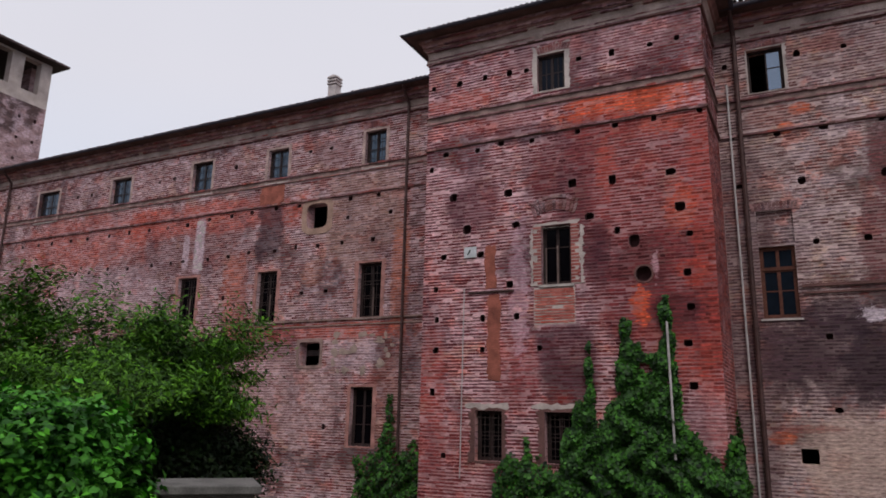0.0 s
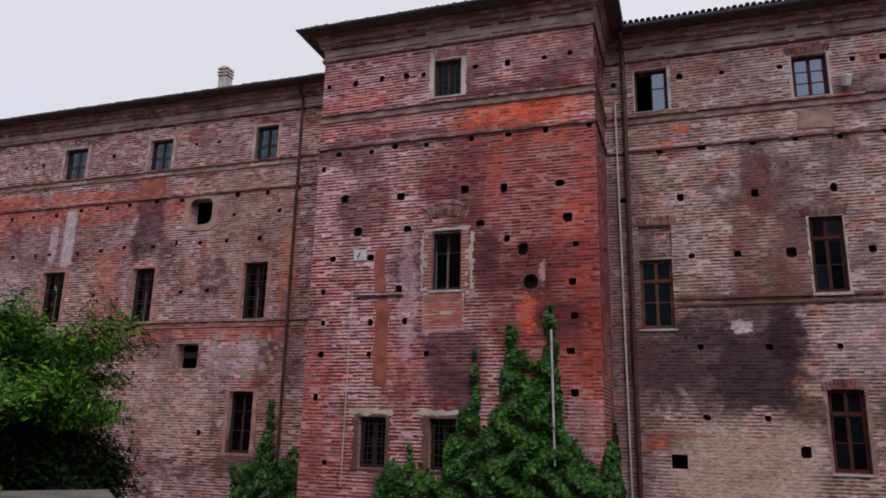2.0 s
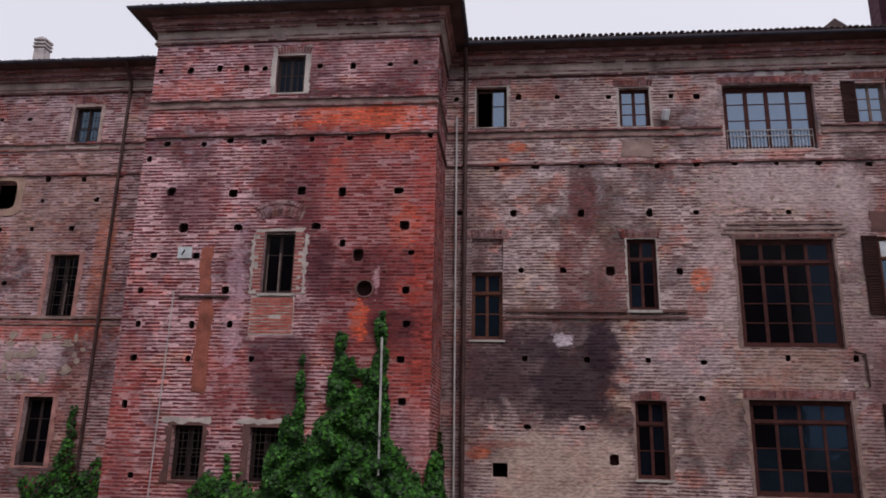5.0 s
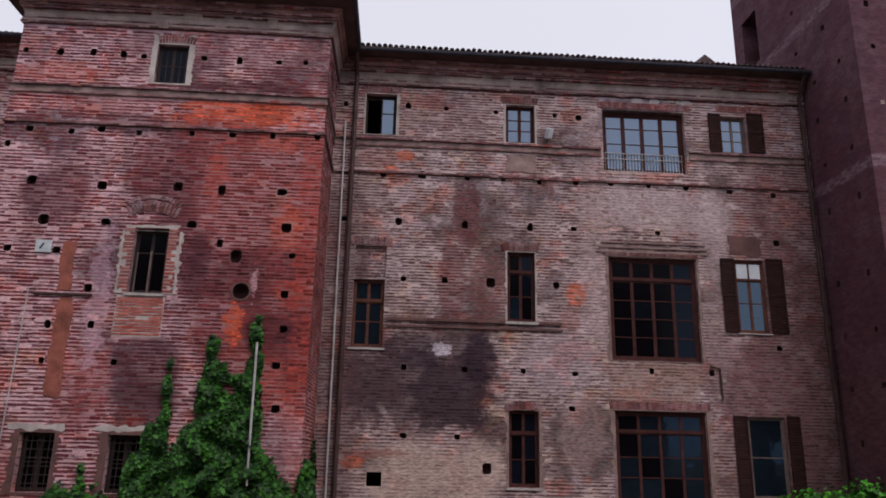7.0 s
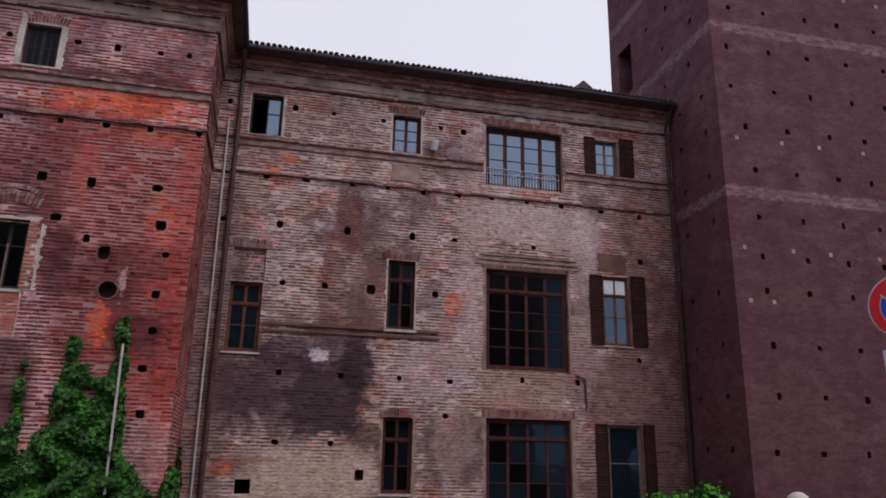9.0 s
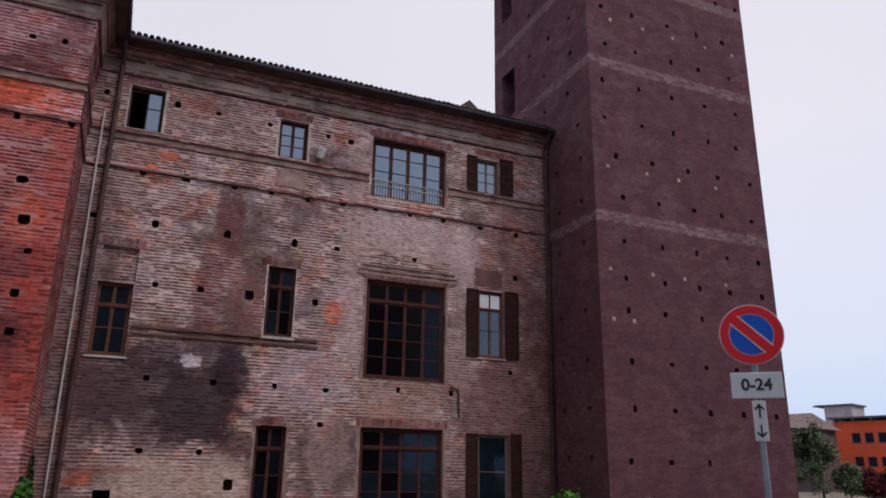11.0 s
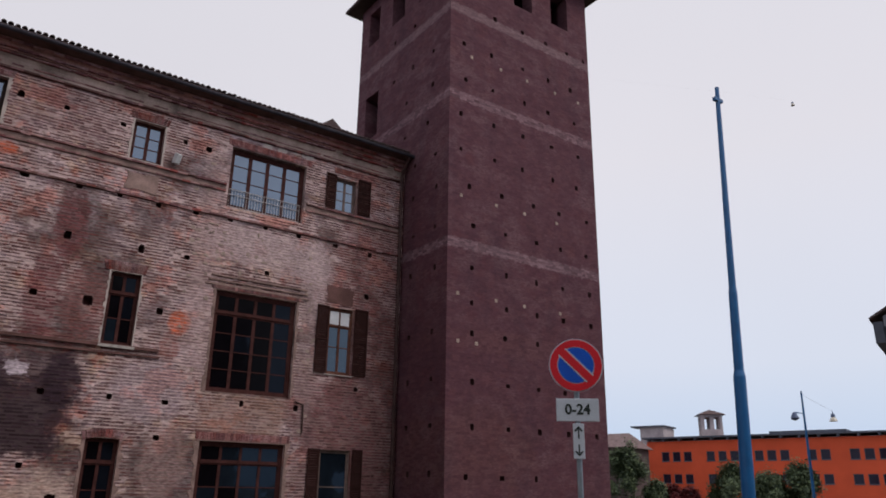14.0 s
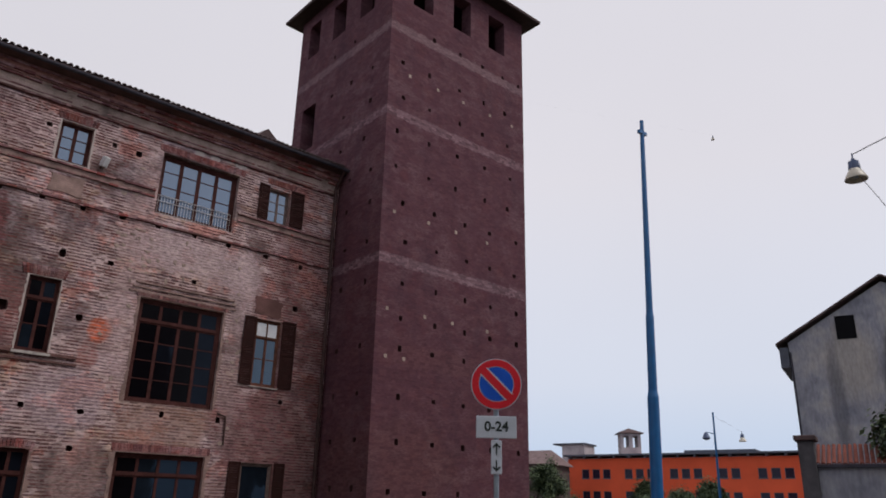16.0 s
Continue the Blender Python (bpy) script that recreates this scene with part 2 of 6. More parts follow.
class Face:
    """A wall's plane: u runs along it, d goes into it, z up."""

    def __init__(self, origin, along, inward):
        self.o, self.a, self.i = np.array(origin, float), np.array(along, float), np.array(inward, float)

    def at(self, u, d, z):
        p = self.o + u * self.a + d * self.i
        return (p[0], p[1], z)

    def many(self, u, d, z):
        xy = self.o[None] + u[:, None] * self.a[None] + d[:, None] * self.i[None]
        return np.c_[xy, z]

    def box(self, b, u0, u1, d0, d1, z0, z1):
        p = [self.at(u, d, z) for u in (u0, u1) for d in (d0, d1) for z in (z0, z1)]
        return b.add(p, [(0, 1, 3, 2), (4, 6, 7, 5), (0, 4, 5, 1), (2, 3, 7, 6), (0, 2, 6, 4), (1, 5, 7, 3)])


def wall(name, face, u0, u1, z0, z1, thick, openings, holes, mat, label):
    """A thick wall with openings cut through it and putlog holes sunk into it. Openings are (u0, u1, z0, z1)."""
    us = sorted({u0, u1, *(v for r in openings + holes for v in r[:2])})
    zs = sorted({z0, z1, *(v for r in openings + holes for v in r[2:4])})
    us, zs = [v for v in us if u0 <= v <= u1], [v for v in zs if z0 <= v <= z1]
    nu, nz = len(us) - 1, len(zs) - 1
    depth = np.zeros((nu + 2, nz + 2))
    depth[0], depth[-1], depth[:, 0], depth[:, -1] = thick, thick, thick, thick
    cu, cz = np.array([(a + b) / 2 for a, b in zip(us, us[1:])]), np.array([(a + b) / 2 for a, b in zip(zs, zs[1:])])
    for rects, d in ((holes, 0.3), (openings, thick)):
        for a, b, c, e in (r[:4] for r in rects):
            depth[1:-1, 1:-1][np.ix_((cu > a) & (cu < b), (cz > c) & (cz < e))] = d
    b = Build()
    sunk = []
    for i in range(nu):
        for k in range(nz):
            first = len(b.f)
            d = depth[i + 1, k + 1]
            a0, a1, c0, c1 = us[i], us[i + 1], zs[k], zs[k + 1]
            if d == 0.3:
                sunk.append(first)
            if d < thick:
                b.add([face.at(a0, d, c0), face.at(a1, d, c0), face.at(a1, d, c1), face.at(a0, d, c1)], [(0, 1, 2, 3)])
                b.add([face.at(a0, thick, c0), face.at(a1, thick, c0), face.at(a1, thick, c1), face.at(a0, thick, c1)], [(3, 2, 1, 0)])
            e = depth[i + 2, k + 1]
            if e != d:
                sunk += [len(b.f)] if 0.3 in (d, e) else []
                b.add([face.at(a1, d, c0), face.at(a1, e, c0), face.at(a1, e, c1), face.at(a1, d, c1)], [(0, 1, 2, 3)])
            e = depth[i + 1, k + 2]
            if e != d:
                sunk += [len(b.f)] if 0.3 in (d, e) else []
                b.add([face.at(a0, d, c1), face.at(a0, e, c1), face.at(a1, e, c1), face.at(a1, d, c1)], [(0, 1, 2, 3)])
            if i == 0:
                b.add([face.at(a0, d, c0), face.at(a0, thick, c0), face.at(a0, thick, c1), face.at(a0, d, c1)], [(0, 1, 2, 3)])
            if k == 0:
                b.add([face.at(a0, d, c0), face.at(a0, thick, c0), face.at(a1, thick, c0), face.at(a1, d, c0)], [(0, 1, 2, 3)])
    worn = random.Random(len(holes))
    for a, c, e, f in (r[:4] for r in holes if r[1] - r[0] < 0.6):
        for cu_, cz_, su, sz in ((a, e, 1, 1), (c, e, -1, 1), (c, f, -1, -1), (a, f, 1, -1)):
            ku, kz = su * (c - a) * worn.uniform(0.10, 0.34), sz * (f - e) * worn.uniform(0.10, 0.34)
            b.add([face.at(cu_, 0.012, cz_), face.at(cu_ + ku, 0.012, cz_), face.at(cu_, 0.012, cz_ + kz)], [(0, 1, 2)])
    me = bpy.data.meshes.new(name)
    me.from_pydata(b.v, [], b.f)
    me.materials.append(mat)
    # faces inside the holes take a darker colour that carries their shade
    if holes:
        me.materials.append(m_hole_shade)
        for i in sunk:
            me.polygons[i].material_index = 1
    o = new(name, me)
    return tagged(o, label, "wall", kind="structure")


COURSE = 0.113


def lay_bricks(face, u0, u1, z0, z1, skip, rng, proud=(0.002, 0.009), course=COURSE, length=0.34, joint=0.045, gone=0.04, side=0.24, tall=(0.6, 1.3)):
    """Rows of (u0, u1, z0, z1, proud) for the bricks of a wall, left out over the rectangles in skip."""
    rows = []
    nrow = int((z1 - z0) / course)
    for k in range(nrow):
        a = u0 - rng.uniform(0, length)
        n = int((u1 - u0) / length * 1.35) + 4
        ln = np.where(rng.random(n) < 0.28, length * 0.5, length) * rng.uniform(0.88, 1.1, n)
        e = a + np.r_[0, np.cumsum(ln)]
        s, t = e[:-1] + joint * side, e[1:] - joint * side
        s, t = np.maximum(s, u0), np.minimum(t, u1)
        ok = t - s > 0.04
        s, t = s[ok], t[ok]
        zc = z0 + (k + 0.5) * course + 0.008 * np.sin(s * 0.7 + k * 0.13) + rng.normal(0, 0.004, len(s))
        h = (course - joint) / 2 * rng.uniform(*tall, len(s))
        rows.append(np.c_[s, t, zc - h, zc + h, rng.uniform(*proud, len(s))])
    r = np.concatenate(rows)
    r = r[rng.random(len(r)) > gone]
    for a, b, c, d in skip:
        zc = (r[:, 2] + r[:, 3]) / 2
        inz = (zc > c - 0.03) & (zc < d + 0.03)
        left = inz & (r[:, 0] < a) & (r[:, 1] > a)
        right = inz & (r[:, 0] < b) & (r[:, 1] > b) & ~left
        r[left, 1] = a - 0.005
        r[right, 0] = b + 0.005
        r = r[~(inz & (r[:, 0] >= a - 0.004) & (r[:, 1] <= b + 0.004)) & (r[:, 1] - r[:, 0] > 0.03)]
    return r


def brick_mesh(name, face, r, rng, mat, wear=1.0):
    """All bricks of r as closed-in-front boxes in one mesh."""
    n = len(r)
    j = lambda s: rng.normal(0, s * wear, n)
    a, b, c, d, p = r.T
    vs = []
    for uu, zz in ((a, c), (b, c), (b, d), (a, d)):
        vs.append(face.many(uu + j(0.003), -p + j(0.003), zz + j(0.006)))
    for uu, zz in ((a, c), (b, c), (b, d), (a, d)):
        vs.append(face.many(uu, np.full(n, 0.01), zz))
    verts = np.stack(vs, 1).reshape(-1, 3)
    f = np.array([(0, 1, 2, 3), (0, 4, 5, 1), (1, 5, 6, 2), (2, 6, 7, 3), (3, 7, 4, 0)])
    if np.cross(np.r_[face.a, 0], (0, 0, 1)) @ np.r_[face.i, 0] > 0:
        f = f[:, ::-1]
    faces = (f[None] + 8 * np.arange(n)[:, None, None]).reshape(-1, 4)
    me = raw_mesh(name, verts, faces, mat)
    me.shade_flat()
    return me


def brickwork(face, u0, u1, z0, z1, skip, parent, mat, seed, label, near=None, near_mat=None, wear=1.0, **kw):
    """The bricks of a wall: those inside near=(u0, u1, z0, z1) as bricks of their own, the rest joined."""
    rng = np.random.default_rng(seed)
    r = lay_bricks(face, u0, u1, z0, z1, skip, rng, **kw)
    if near is not None:
        uc, zc = (r[:, 0] + r[:, 1]) / 2, (r[:, 2] + r[:, 3]) / 2
        pick = (uc > near[0]) & (uc < near[1]) & (zc > near[2]) & (zc < near[3])
        own = r[pick][:300]
        keep = np.ones(len(r), bool)
        keep[np.flatnonzero(pick)[:300]] = False
        r = r[keep]
        SINGLE.append((face, own, parent, near_mat))
    o = new("brickwork", brick_mesh("brickwork", face, r, rng, mat, wear))
    o.parent = parent
    return tagged(o, label, kind="stuff")


SINGLE = []

# palettes (base colours)
TAN = [(0.415, 0.282, 0.234), (0.293, 0.174, 0.146), (0.207, 0.106, 0.096), (0.342, 0.210, 0.174), (0.268, 0.102, 0.082), (0.159, 0.086, 0.086), (0.378, 0.246, 0.202), (0.293, 0.134, 0.108), (0.122, 0.064, 0.067)]
RED = [(0.354, 0.093, 0.068), (0.283, 0.064, 0.051), (0.224, 0.090, 0.081), (0.389, 0.122, 0.083), (0.177, 0.053, 0.049), (0.307, 0.138, 0.117), (0.118, 0.042, 0.042)]
PLUM = [(0.134, 0.059, 0.063), (0.122, 0.053, 0.058), (0.143, 0.063, 0.065), (0.128, 0.057, 0.063), (0.116, 0.050, 0.055)]
RED_B = [tuple(0.6 * v + 0.4 * m for v, m in zip(c, (0.105, 0.032, 0.028))) for c in [(0.165, 0.051, 0.045), (0.19, 0.046, 0.036), (0.12, 0.043, 0.041), (0.21, 0.061, 0.046), (0.10, 0.036, 0.036), (0.15, 0.062, 0.058), (0.13, 0.041, 0.038)]]
DARK_TAN = [tuple(0.32 * v + 0.18 * m for v, m in zip(c, (0.275, 0.156, 0.13))) for c in TAN]
ORANGE, SOOT, LIME, CREAM, RUST = (0.58, 0.13, 0.042), (0.034, 0.024, 0.032), (0.54, 0.47, 0.46), (0.46, 0.335, 0.28), (0.40, 0.078, 0.042)

# stains and darker areas by wall: ((x, z, radius x, radius z), colour, amount)
STAIN_R = [((3.35, 9.9, 0.5, 1.4), (0.15, 0.052, 0.047), 0.9, 2.0), ((2.85, 7.5, 0.5, 1.6), (0.14, 0.050, 0.046), 0.9, 2.0), ((4.3, 7.3, 0.8, 1.2), (0.25, 0.10, 0.08), 0.5),
           ((1.85, 3.95, 2.5, 1.65), (0.060, 0.038, 0.040), 0.8, 2.8, "boxy"), ((3.87, 4.75, 0.6, 0.9), (0.030, 0.018, 0.024), 0.95, 1.4), ((0.15, 3.8, 1.1, 0.9), (0.062, 0.038, 0.042), 0.8), ((1.5, 4.95, 1.2, 0.6), (0.045, 0.028, 0.034), 0.75),
           ((2.3, 0.6, 2.5, 1.3), (0.52, 0.41, 0.31), 0.8, 2.0, "boxy"), ((-0.35, 1.25, 0.4, 0.2), ORANGE, 0.9, 1.4), ((0.3, 1.55, 1.1, 0.12), (0.28, 0.075, 0.05), 0.6), ((2.9, 3.5, 1.2, 1.0), (0.034, 0.022, 0.026), 0.85, 2.6, "boxy"), ((2.56, 5.05, 0.34, 0.22), (0.66, 0.60, 0.59), 0.9, 4.5),
           ((1.0, 12.2, 0.34, 0.22), ORANGE, 0.85, 1.2), ((0.53, 11.6, 0.26, 0.22), ORANGE, 0.9, 1.2), ((0.1, 12.1, 0.9, 0.4), (0.26, 0.085, 0.06), 0.5), ((7.34, 7.15, 0.38, 0.45), ORANGE, 0.85, 1.4), ((7.1, 6.2, 0.3, 0.6), (0.28, 0.11, 0.08), 0.55),
           ((10.1, 4.05, 1.6, 0.75), (0.27, 0.165, 0.105), 0.6, 1.6, "boxy"), ((12.9, 4.4, 1.2, 1.5), (0.20, 0.095, 0.085), 0.55), ((15.1, 7.5, 1.7, 7.0), (0.16, 0.062, 0.052), 0.7, 2.6, "boxy"), ((13.6, 1.0, 2.6, 2.2), (0.15, 0.080, 0.070), 0.5), ((14.5, 3.2, 1.8, 2.4), (0.15, 0.075, 0.068), 0.55),
           ((8.05, 9.6, 0.55, 4.8), (0.48, 0.365, 0.315), 0.48, 2.2, "boxy"), ((10.5, 10.5, 2.3, 0.85), (0.50, 0.41, 0.365), 0.8, 2.0, "boxy"), ((12.5, 9.7, 0.6, 1.7), (0.52, 0.425, 0.38), 0.6, 2.4), ((12.3, 6.4, 0.35, 2.8), (0.33, 0.25, 0.22), 0.5, 2.0),
           # the entry at (-1.0, 5.0) darkens the wing's full height beside the block
           ((9.6, 15.2, 1.8, 0.35), LIME, 0.6), ((6.6, 4.6, 1.1, 1.2), LIME, 0.35), ((7.4, 2.2, 0.7, 1.4), CREAM, 0.4), ((-1.0, 5.0, 0.9, 7.0), (0.10, 0.06, 0.06), 0.6), ((1.6, 14.0, 2.6, 0.9), (0.16, 0.085, 0.08), 0.35)]
STAIN_B = [((-3.6, 9.0, 2.6, 2.6), (0.195, 0.046, 0.034), 0.82, 1.6, "boxy"), ((-6.3, 10.0, 1.1, 2.2), (0.13, 0.036, 0.033), 0.88), ((-3.2, 5.9, 2.0, 1.7), (0.15, 0.036, 0.030), 0.95, 1.4, "boxy"), ((-2.9, 4.0, 1.6, 1.3), (0.20, 0.055, 0.042), 0.8),
           ((-4.25, 12.95, 1.9, 0.32), (0.075, 0.036, 0.036), 0.75, 2.0), ((-4.2, 12.2, 2.05, 0.55), ORANGE, 0.9, 2.6, "boxy"), ((-4.9, 11.4, 1.4, 0.5), (0.22, 0.05, 0.035), 0.7), ((-10.34, 13.3, 1.33, 0.36), (0.42, 0.11, 0.055), 0.65), ((-8.6, 12.2, 1.7, 0.5), (0.28, 0.09, 0.06), 0.4),
           ((-1.9, 6.6, 0.4, 6.2), (0.34, 0.072, 0.040), 0.6, 2.2, "boxy"), ((-9.66, 9.2, 1.1, 1.0), (0.12, 0.055, 0.055), 0.7), ((-7.8, 11.55, 1.2, 0.4), (0.05, 0.034, 0.036), 0.6), ((-3.9, 6.7, 0.9, 0.9), (0.07, 0.028, 0.026), 0.65),
           ((-2.9, 5.0, 0.9, 0.45), (0.06, 0.028, 0.028), 0.6), ((-3.93, 5.2, 0.26, 0.6), ORANGE, 0.9, 4.0), ((-5.3, 7.0, 0.5, 1.1), (0.07, 0.032, 0.032), 0.6), ((-6.42, 3.6, 0.95, 1.1), (0.078, 0.042, 0.044), 0.75, 1.8, "boxy"),
           ((-7.84, 3.3, 0.5, 1.3), (0.22, 0.06, 0.05), 0.75), ((-8.45, 3.2, 0.5, 1.4), (0.26, 0.075, 0.052), 0.6), ((-11.3, 2.0, 0.55, 2.6), (0.36, 0.09, 0.055), 0.62, 1.8, "boxy"), ((-10.2, 0.2, 1.8, 1.4), (0.20, 0.065, 0.05), 0.5),
           ((-5.0, 14.4, 3.4, 0.6), CREAM, 0.3), ((-2.1, 1.5, 0.6, 1.2), CREAM, 0.4), ((-8.0, 6.0, 0.35, 2.2), (0.66, 0.58, 0.55), 0.5, 3.4), ((-3.45, 6.5, 0.10, 0.45), (0.6, 0.47, 0.42), 0.7, 5.0), ((-2.6, 8.3, 0.5, 0.8), ORANGE, 0.5, 3.0), ((-4.9, 9.9, 0.35, 1.0), (0.34, 0.085, 0.045), 0.6, 3.0), ((-3.0, 11.1, 0.7, 0.35), (0.44, 0.11, 0.05), 0.6, 3.0), ((-2.3, 6.2, 0.5, 0.4), (0.42, 0.09, 0.045), 0.6, 3.0), ((-2.5, 3.6, 0.6, 0.7), (0.38, 0.085, 0.045), 0.5, 3.0)]
STAIN_L = [((-26.0, 11.3, 6.0, 0.85), RUST, 0.72, 2.0, "boxy"), ((-35.0, 11.0, 6.0, 1.6), RUST, 0.55), ((-27.5, 9.5, 4.5, 1.3), (0.13, 0.058, 0.055), 0.6), ((-24.0, 7.3, 0.8, 1.9), (0.40, 0.125, 0.07), 0.75), ((-14.75, 7.6, 0.42, 2.6), (0.45, 0.15, 0.07), 0.75, 1.6, "boxy"),
           ((-22.1, 10.4, 0.75, 1.7), (0.038, 0.028, 0.034), 0.8, 1.8, "boxy"), ((-26.6, 9.9, 0.33, 1.4), LIME, 0.95, 0.9, "boxy"), ((-27.5, 9.6, 0.22, 0.85), LIME, 0.8, 0.9, "boxy"), ((-16.9, 10.6, 2.2, 2.4), (0.29, 0.20, 0.145), 0.55), ((-19.4, 5.3, 4.6, 0.4), RUST, 0.7, 1.6, "boxy"),
           ((-17.0, 4.2, 1.5, 0.7), LIME, 0.4), ((-20.5, 2.5, 3.5, 1.8), CREAM, 0.35), ((-33.0, 7.5, 5.0, 1.5), LIME, 0.3), ((-19.4, 8.0, 0.6, 0.6), (0.38, 0.17, 0.09), 0.5), ((-18.5, 13.6, 1.2, 0.8), (0.15, 0.07, 0.06), 0.5), ((-24.5, 13.7, 1.3, 0.7), (0.15, 0.065, 0.06), 0.5),
           ((-21.5, 5.0, 1.6, 1.0), (0.12, 0.055, 0.055), 0.5), ((-15.2, 2.0, 0.7, 2.2), (0.26, 0.12, 0.085), 0.5)]
STAIN_T = [((21.0, 11.36, 6.0, 0.22), (0.30, 0.20, 0.19), 0.6, 2.0, "boxy"), ((21.0, 22.8, 6.0, 0.24), (0.31, 0.21, 0.19), 0.62, 2.0, "boxy"), ((21.0, 18.27, 6.0, 0.22), (0.28, 0.18, 0.17), 0.6, 2.0, "boxy"), ((20.0, 7.4, 3.4, 0.5), (0.17, 0.08, 0.07), 0.35), ((18.5, 3.0, 2.6, 1.6), (0.15, 0.07, 0.055), 0.35)]

MORTAR_R, MORTAR_B = (0.52, 0.41, 0.355), (0.62, 0.475, 0.405)
MIX_B = RED_B + [tuple(0.5 * v for v in c) for c in TAN[:3]]
m_brick_r = brick_surface("brick_tan", DARK_TAN, STAIN_R, LIME, 0.4, 1.0, dirt=0.25, tint=(1.0, 0.905, 1.06))
m_brick_r1 = brick_surface("brick_tan_single", DARK_TAN, STAIN_R, LIME, 0.4, 1.0, per="object", dirt=0.25, tint=(1.0, 0.905, 1.06))
m_core_r = brick_surface("mortar_tan", None, STAIN_R, LIME, 0.4, 1.0, mortar=MORTAR_R, dirt=0.2, tint=(0.99, 0.92, 1.02))
m_brick_b = brick_surface("brick_red", MIX_B, STAIN_B, LIME, 0.1, 7.0, tint=(1.09, 0.735, 0.95))
m_brick_b1 = brick_surface("brick_red_single", MIX_B, STAIN_B, LIME, 0.1, 7.0, per="object", tint=(1.09, 0.735, 0.95))
m_core_b = brick_surface("mortar_red", None, STAIN_B, LIME, 0.4, 7.0, mortar=MORTAR_B, tint=(1.03, 0.82, 1.0))
m_brick_l = brick_surface("brick_mixed", RED_B + DARK_TAN[:4] + TAN[:2], STAIN_L, LIME, 0.3, 13.0, tint=(1.03, 0.88, 0.99))
# block's side face: red tones scaled down, its shade put into the colour
m_brick_s = brick_surface("brick_red_side_shade", [tuple(0.62 * v for v in c) for c in RED], [], LIME, 0.3, 17.0)
m_core_l = brick_surface("mortar_mixed", None, STAIN_L, LIME, 0.4, 13.0, mortar=(0.55, 0.425, 0.37), tint=(0.98, 0.88, 1.05))
m_brick_t = brick_surface("brick_plum", PLUM, STAIN_T, (0.3, 0.2, 0.18), 0.25, 21.0, dirt=0.25, tint=(0.80, 0.78, 0.93), broken=0.1, rust=0.12, grain=0.2)
m_brick_t1 = brick_surface("brick_plum_single", PLUM, STAIN_T, (0.3, 0.2, 0.18), 0.25, 21.0, per="object", dirt=0.25, tint=(0.80, 0.78, 0.93), broken=0.1, rust=0.12, grain=0.2)
m_core_t = brick_surface("mortar_plum", None, STAIN_T, (0.3, 0.2, 0.18), 0.2, 21.0, mortar=(0.138, 0.064, 0.067), dirt=0.25, tint=(0.80, 0.78, 0.93), broken=0.1, rust=0.12, grain=0.2)
# dark brown for sunk holes, with the shade inside them painted in
m_hole_shade = plain("hole_shade_brown", (0.085, 0.038, 0.040), 0.95)
m_plaster = plain("old_lime_plaster", (0.44, 0.375, 0.35), 0.95, vary=0.35, scale=2.0)
m_terra = plain("terracotta_render", (0.27, 0.086, 0.062), 0.95, vary=0.5, scale=2.5)
m_cornice = plain("weathered_cornice_plaster", (0.255, 0.17, 0.152), 0.95, vary=0.5, scale=2.2)
m_cornice_band = plain("weathered_cornice_band", (0.25, 0.125, 0.110), 0.95, vary=0.6, scale=1.1)
m_frieze = plain("pale_lime_frieze", (0.36, 0.27, 0.24), 0.95, vary=0.6, scale=1.1)
m_cornice_red = plain("red_moulding", (0.13, 0.065, 0.060), 0.95, vary=0.4, scale=1.5)
m_tile = plain("roof_tile", (0.095, 0.064, 0.064), 0.95, vary=0.5, scale=2.0)
m_soffit = plain("stained_soffit_board", (0.11, 0.068, 0.064), 0.9, vary=0.4, scale=1.5)
m_gutter = plain("dark_zinc_gutter", (0.062, 0.058, 0.075), 0.6, 0.3, vary=0.3)
m_pipe = plain("brown_downpipe_paint", (0.065, 0.034, 0.032), 0.6, 0.2, vary=0.4)
m_white_pipe = plain("pale_grey_pipe", (0.42, 0.39, 0.39), 0.6, vary=0.3)
m_wood = plain("brown_window_wood", (0.06, 0.022, 0.020), 0.75, vary=0.4, scale=4.0, fine=60, spec=0.1)
m_wood_warm = plain("orange_brown_window_wood", (0.105, 0.042, 0.029), 0.7, vary=0.45, scale=4.0, fine=60, spec=0.15)
m_wood_dark = plain("dark_window_wood", (0.030, 0.017, 0.016), 0.75, vary=0.4, scale=4.0)
m_wood_grey = plain("bleached_window_wood", (0.15, 0.105, 0.095), 0.8, vary=0.4, scale=5.0)
m_shutter = plain("dark_brown_shutter_wood", (0.034, 0.014, 0.013), 0.8, vary=0.35, scale=4.0, spec=0.08)
m_iron = plain("rusty_iron", (0.05, 0.035, 0.032), 0.7, 0.5, vary=0.4)
m_stone = plain("pale_stone_sill", (0.42, 0.38, 0.36), 0.9, vary=0.35, scale=4.0)
# near-black plaster for interiors: their gloom is put into the colour
m_dark = plain("room_gloom_plaster", (0.06, 0.05, 0.05), 0.95)
m_ground = plain("trodden_earth", (0.14, 0.12, 0.09), 0.95, vary=0.5, scale=0.6, fine=12, height=0.02)
m_asphalt = plain("asphalt", (0.055, 0.055, 0.058), 0.9, vary=0.3, scale=0.7, fine=60)


def glass(name, ior, tint, rough=0.04, tone=(1.0, 1.0, 1.0)):
    g = Graph(name, rough, 0.0, 0.5)
    g.bsdf.inputs["Specular Tint"].default_value = (*tone, 1)
    g.bsdf.inputs["IOR"].default_value = ior
    return g.done(g.ramp(g.noise(2.2, 2), [(0.3, tint), (0.8, tuple(1.6 * v for v in tint))]), g.noise(1.3, 2), 0.02, 0.25)


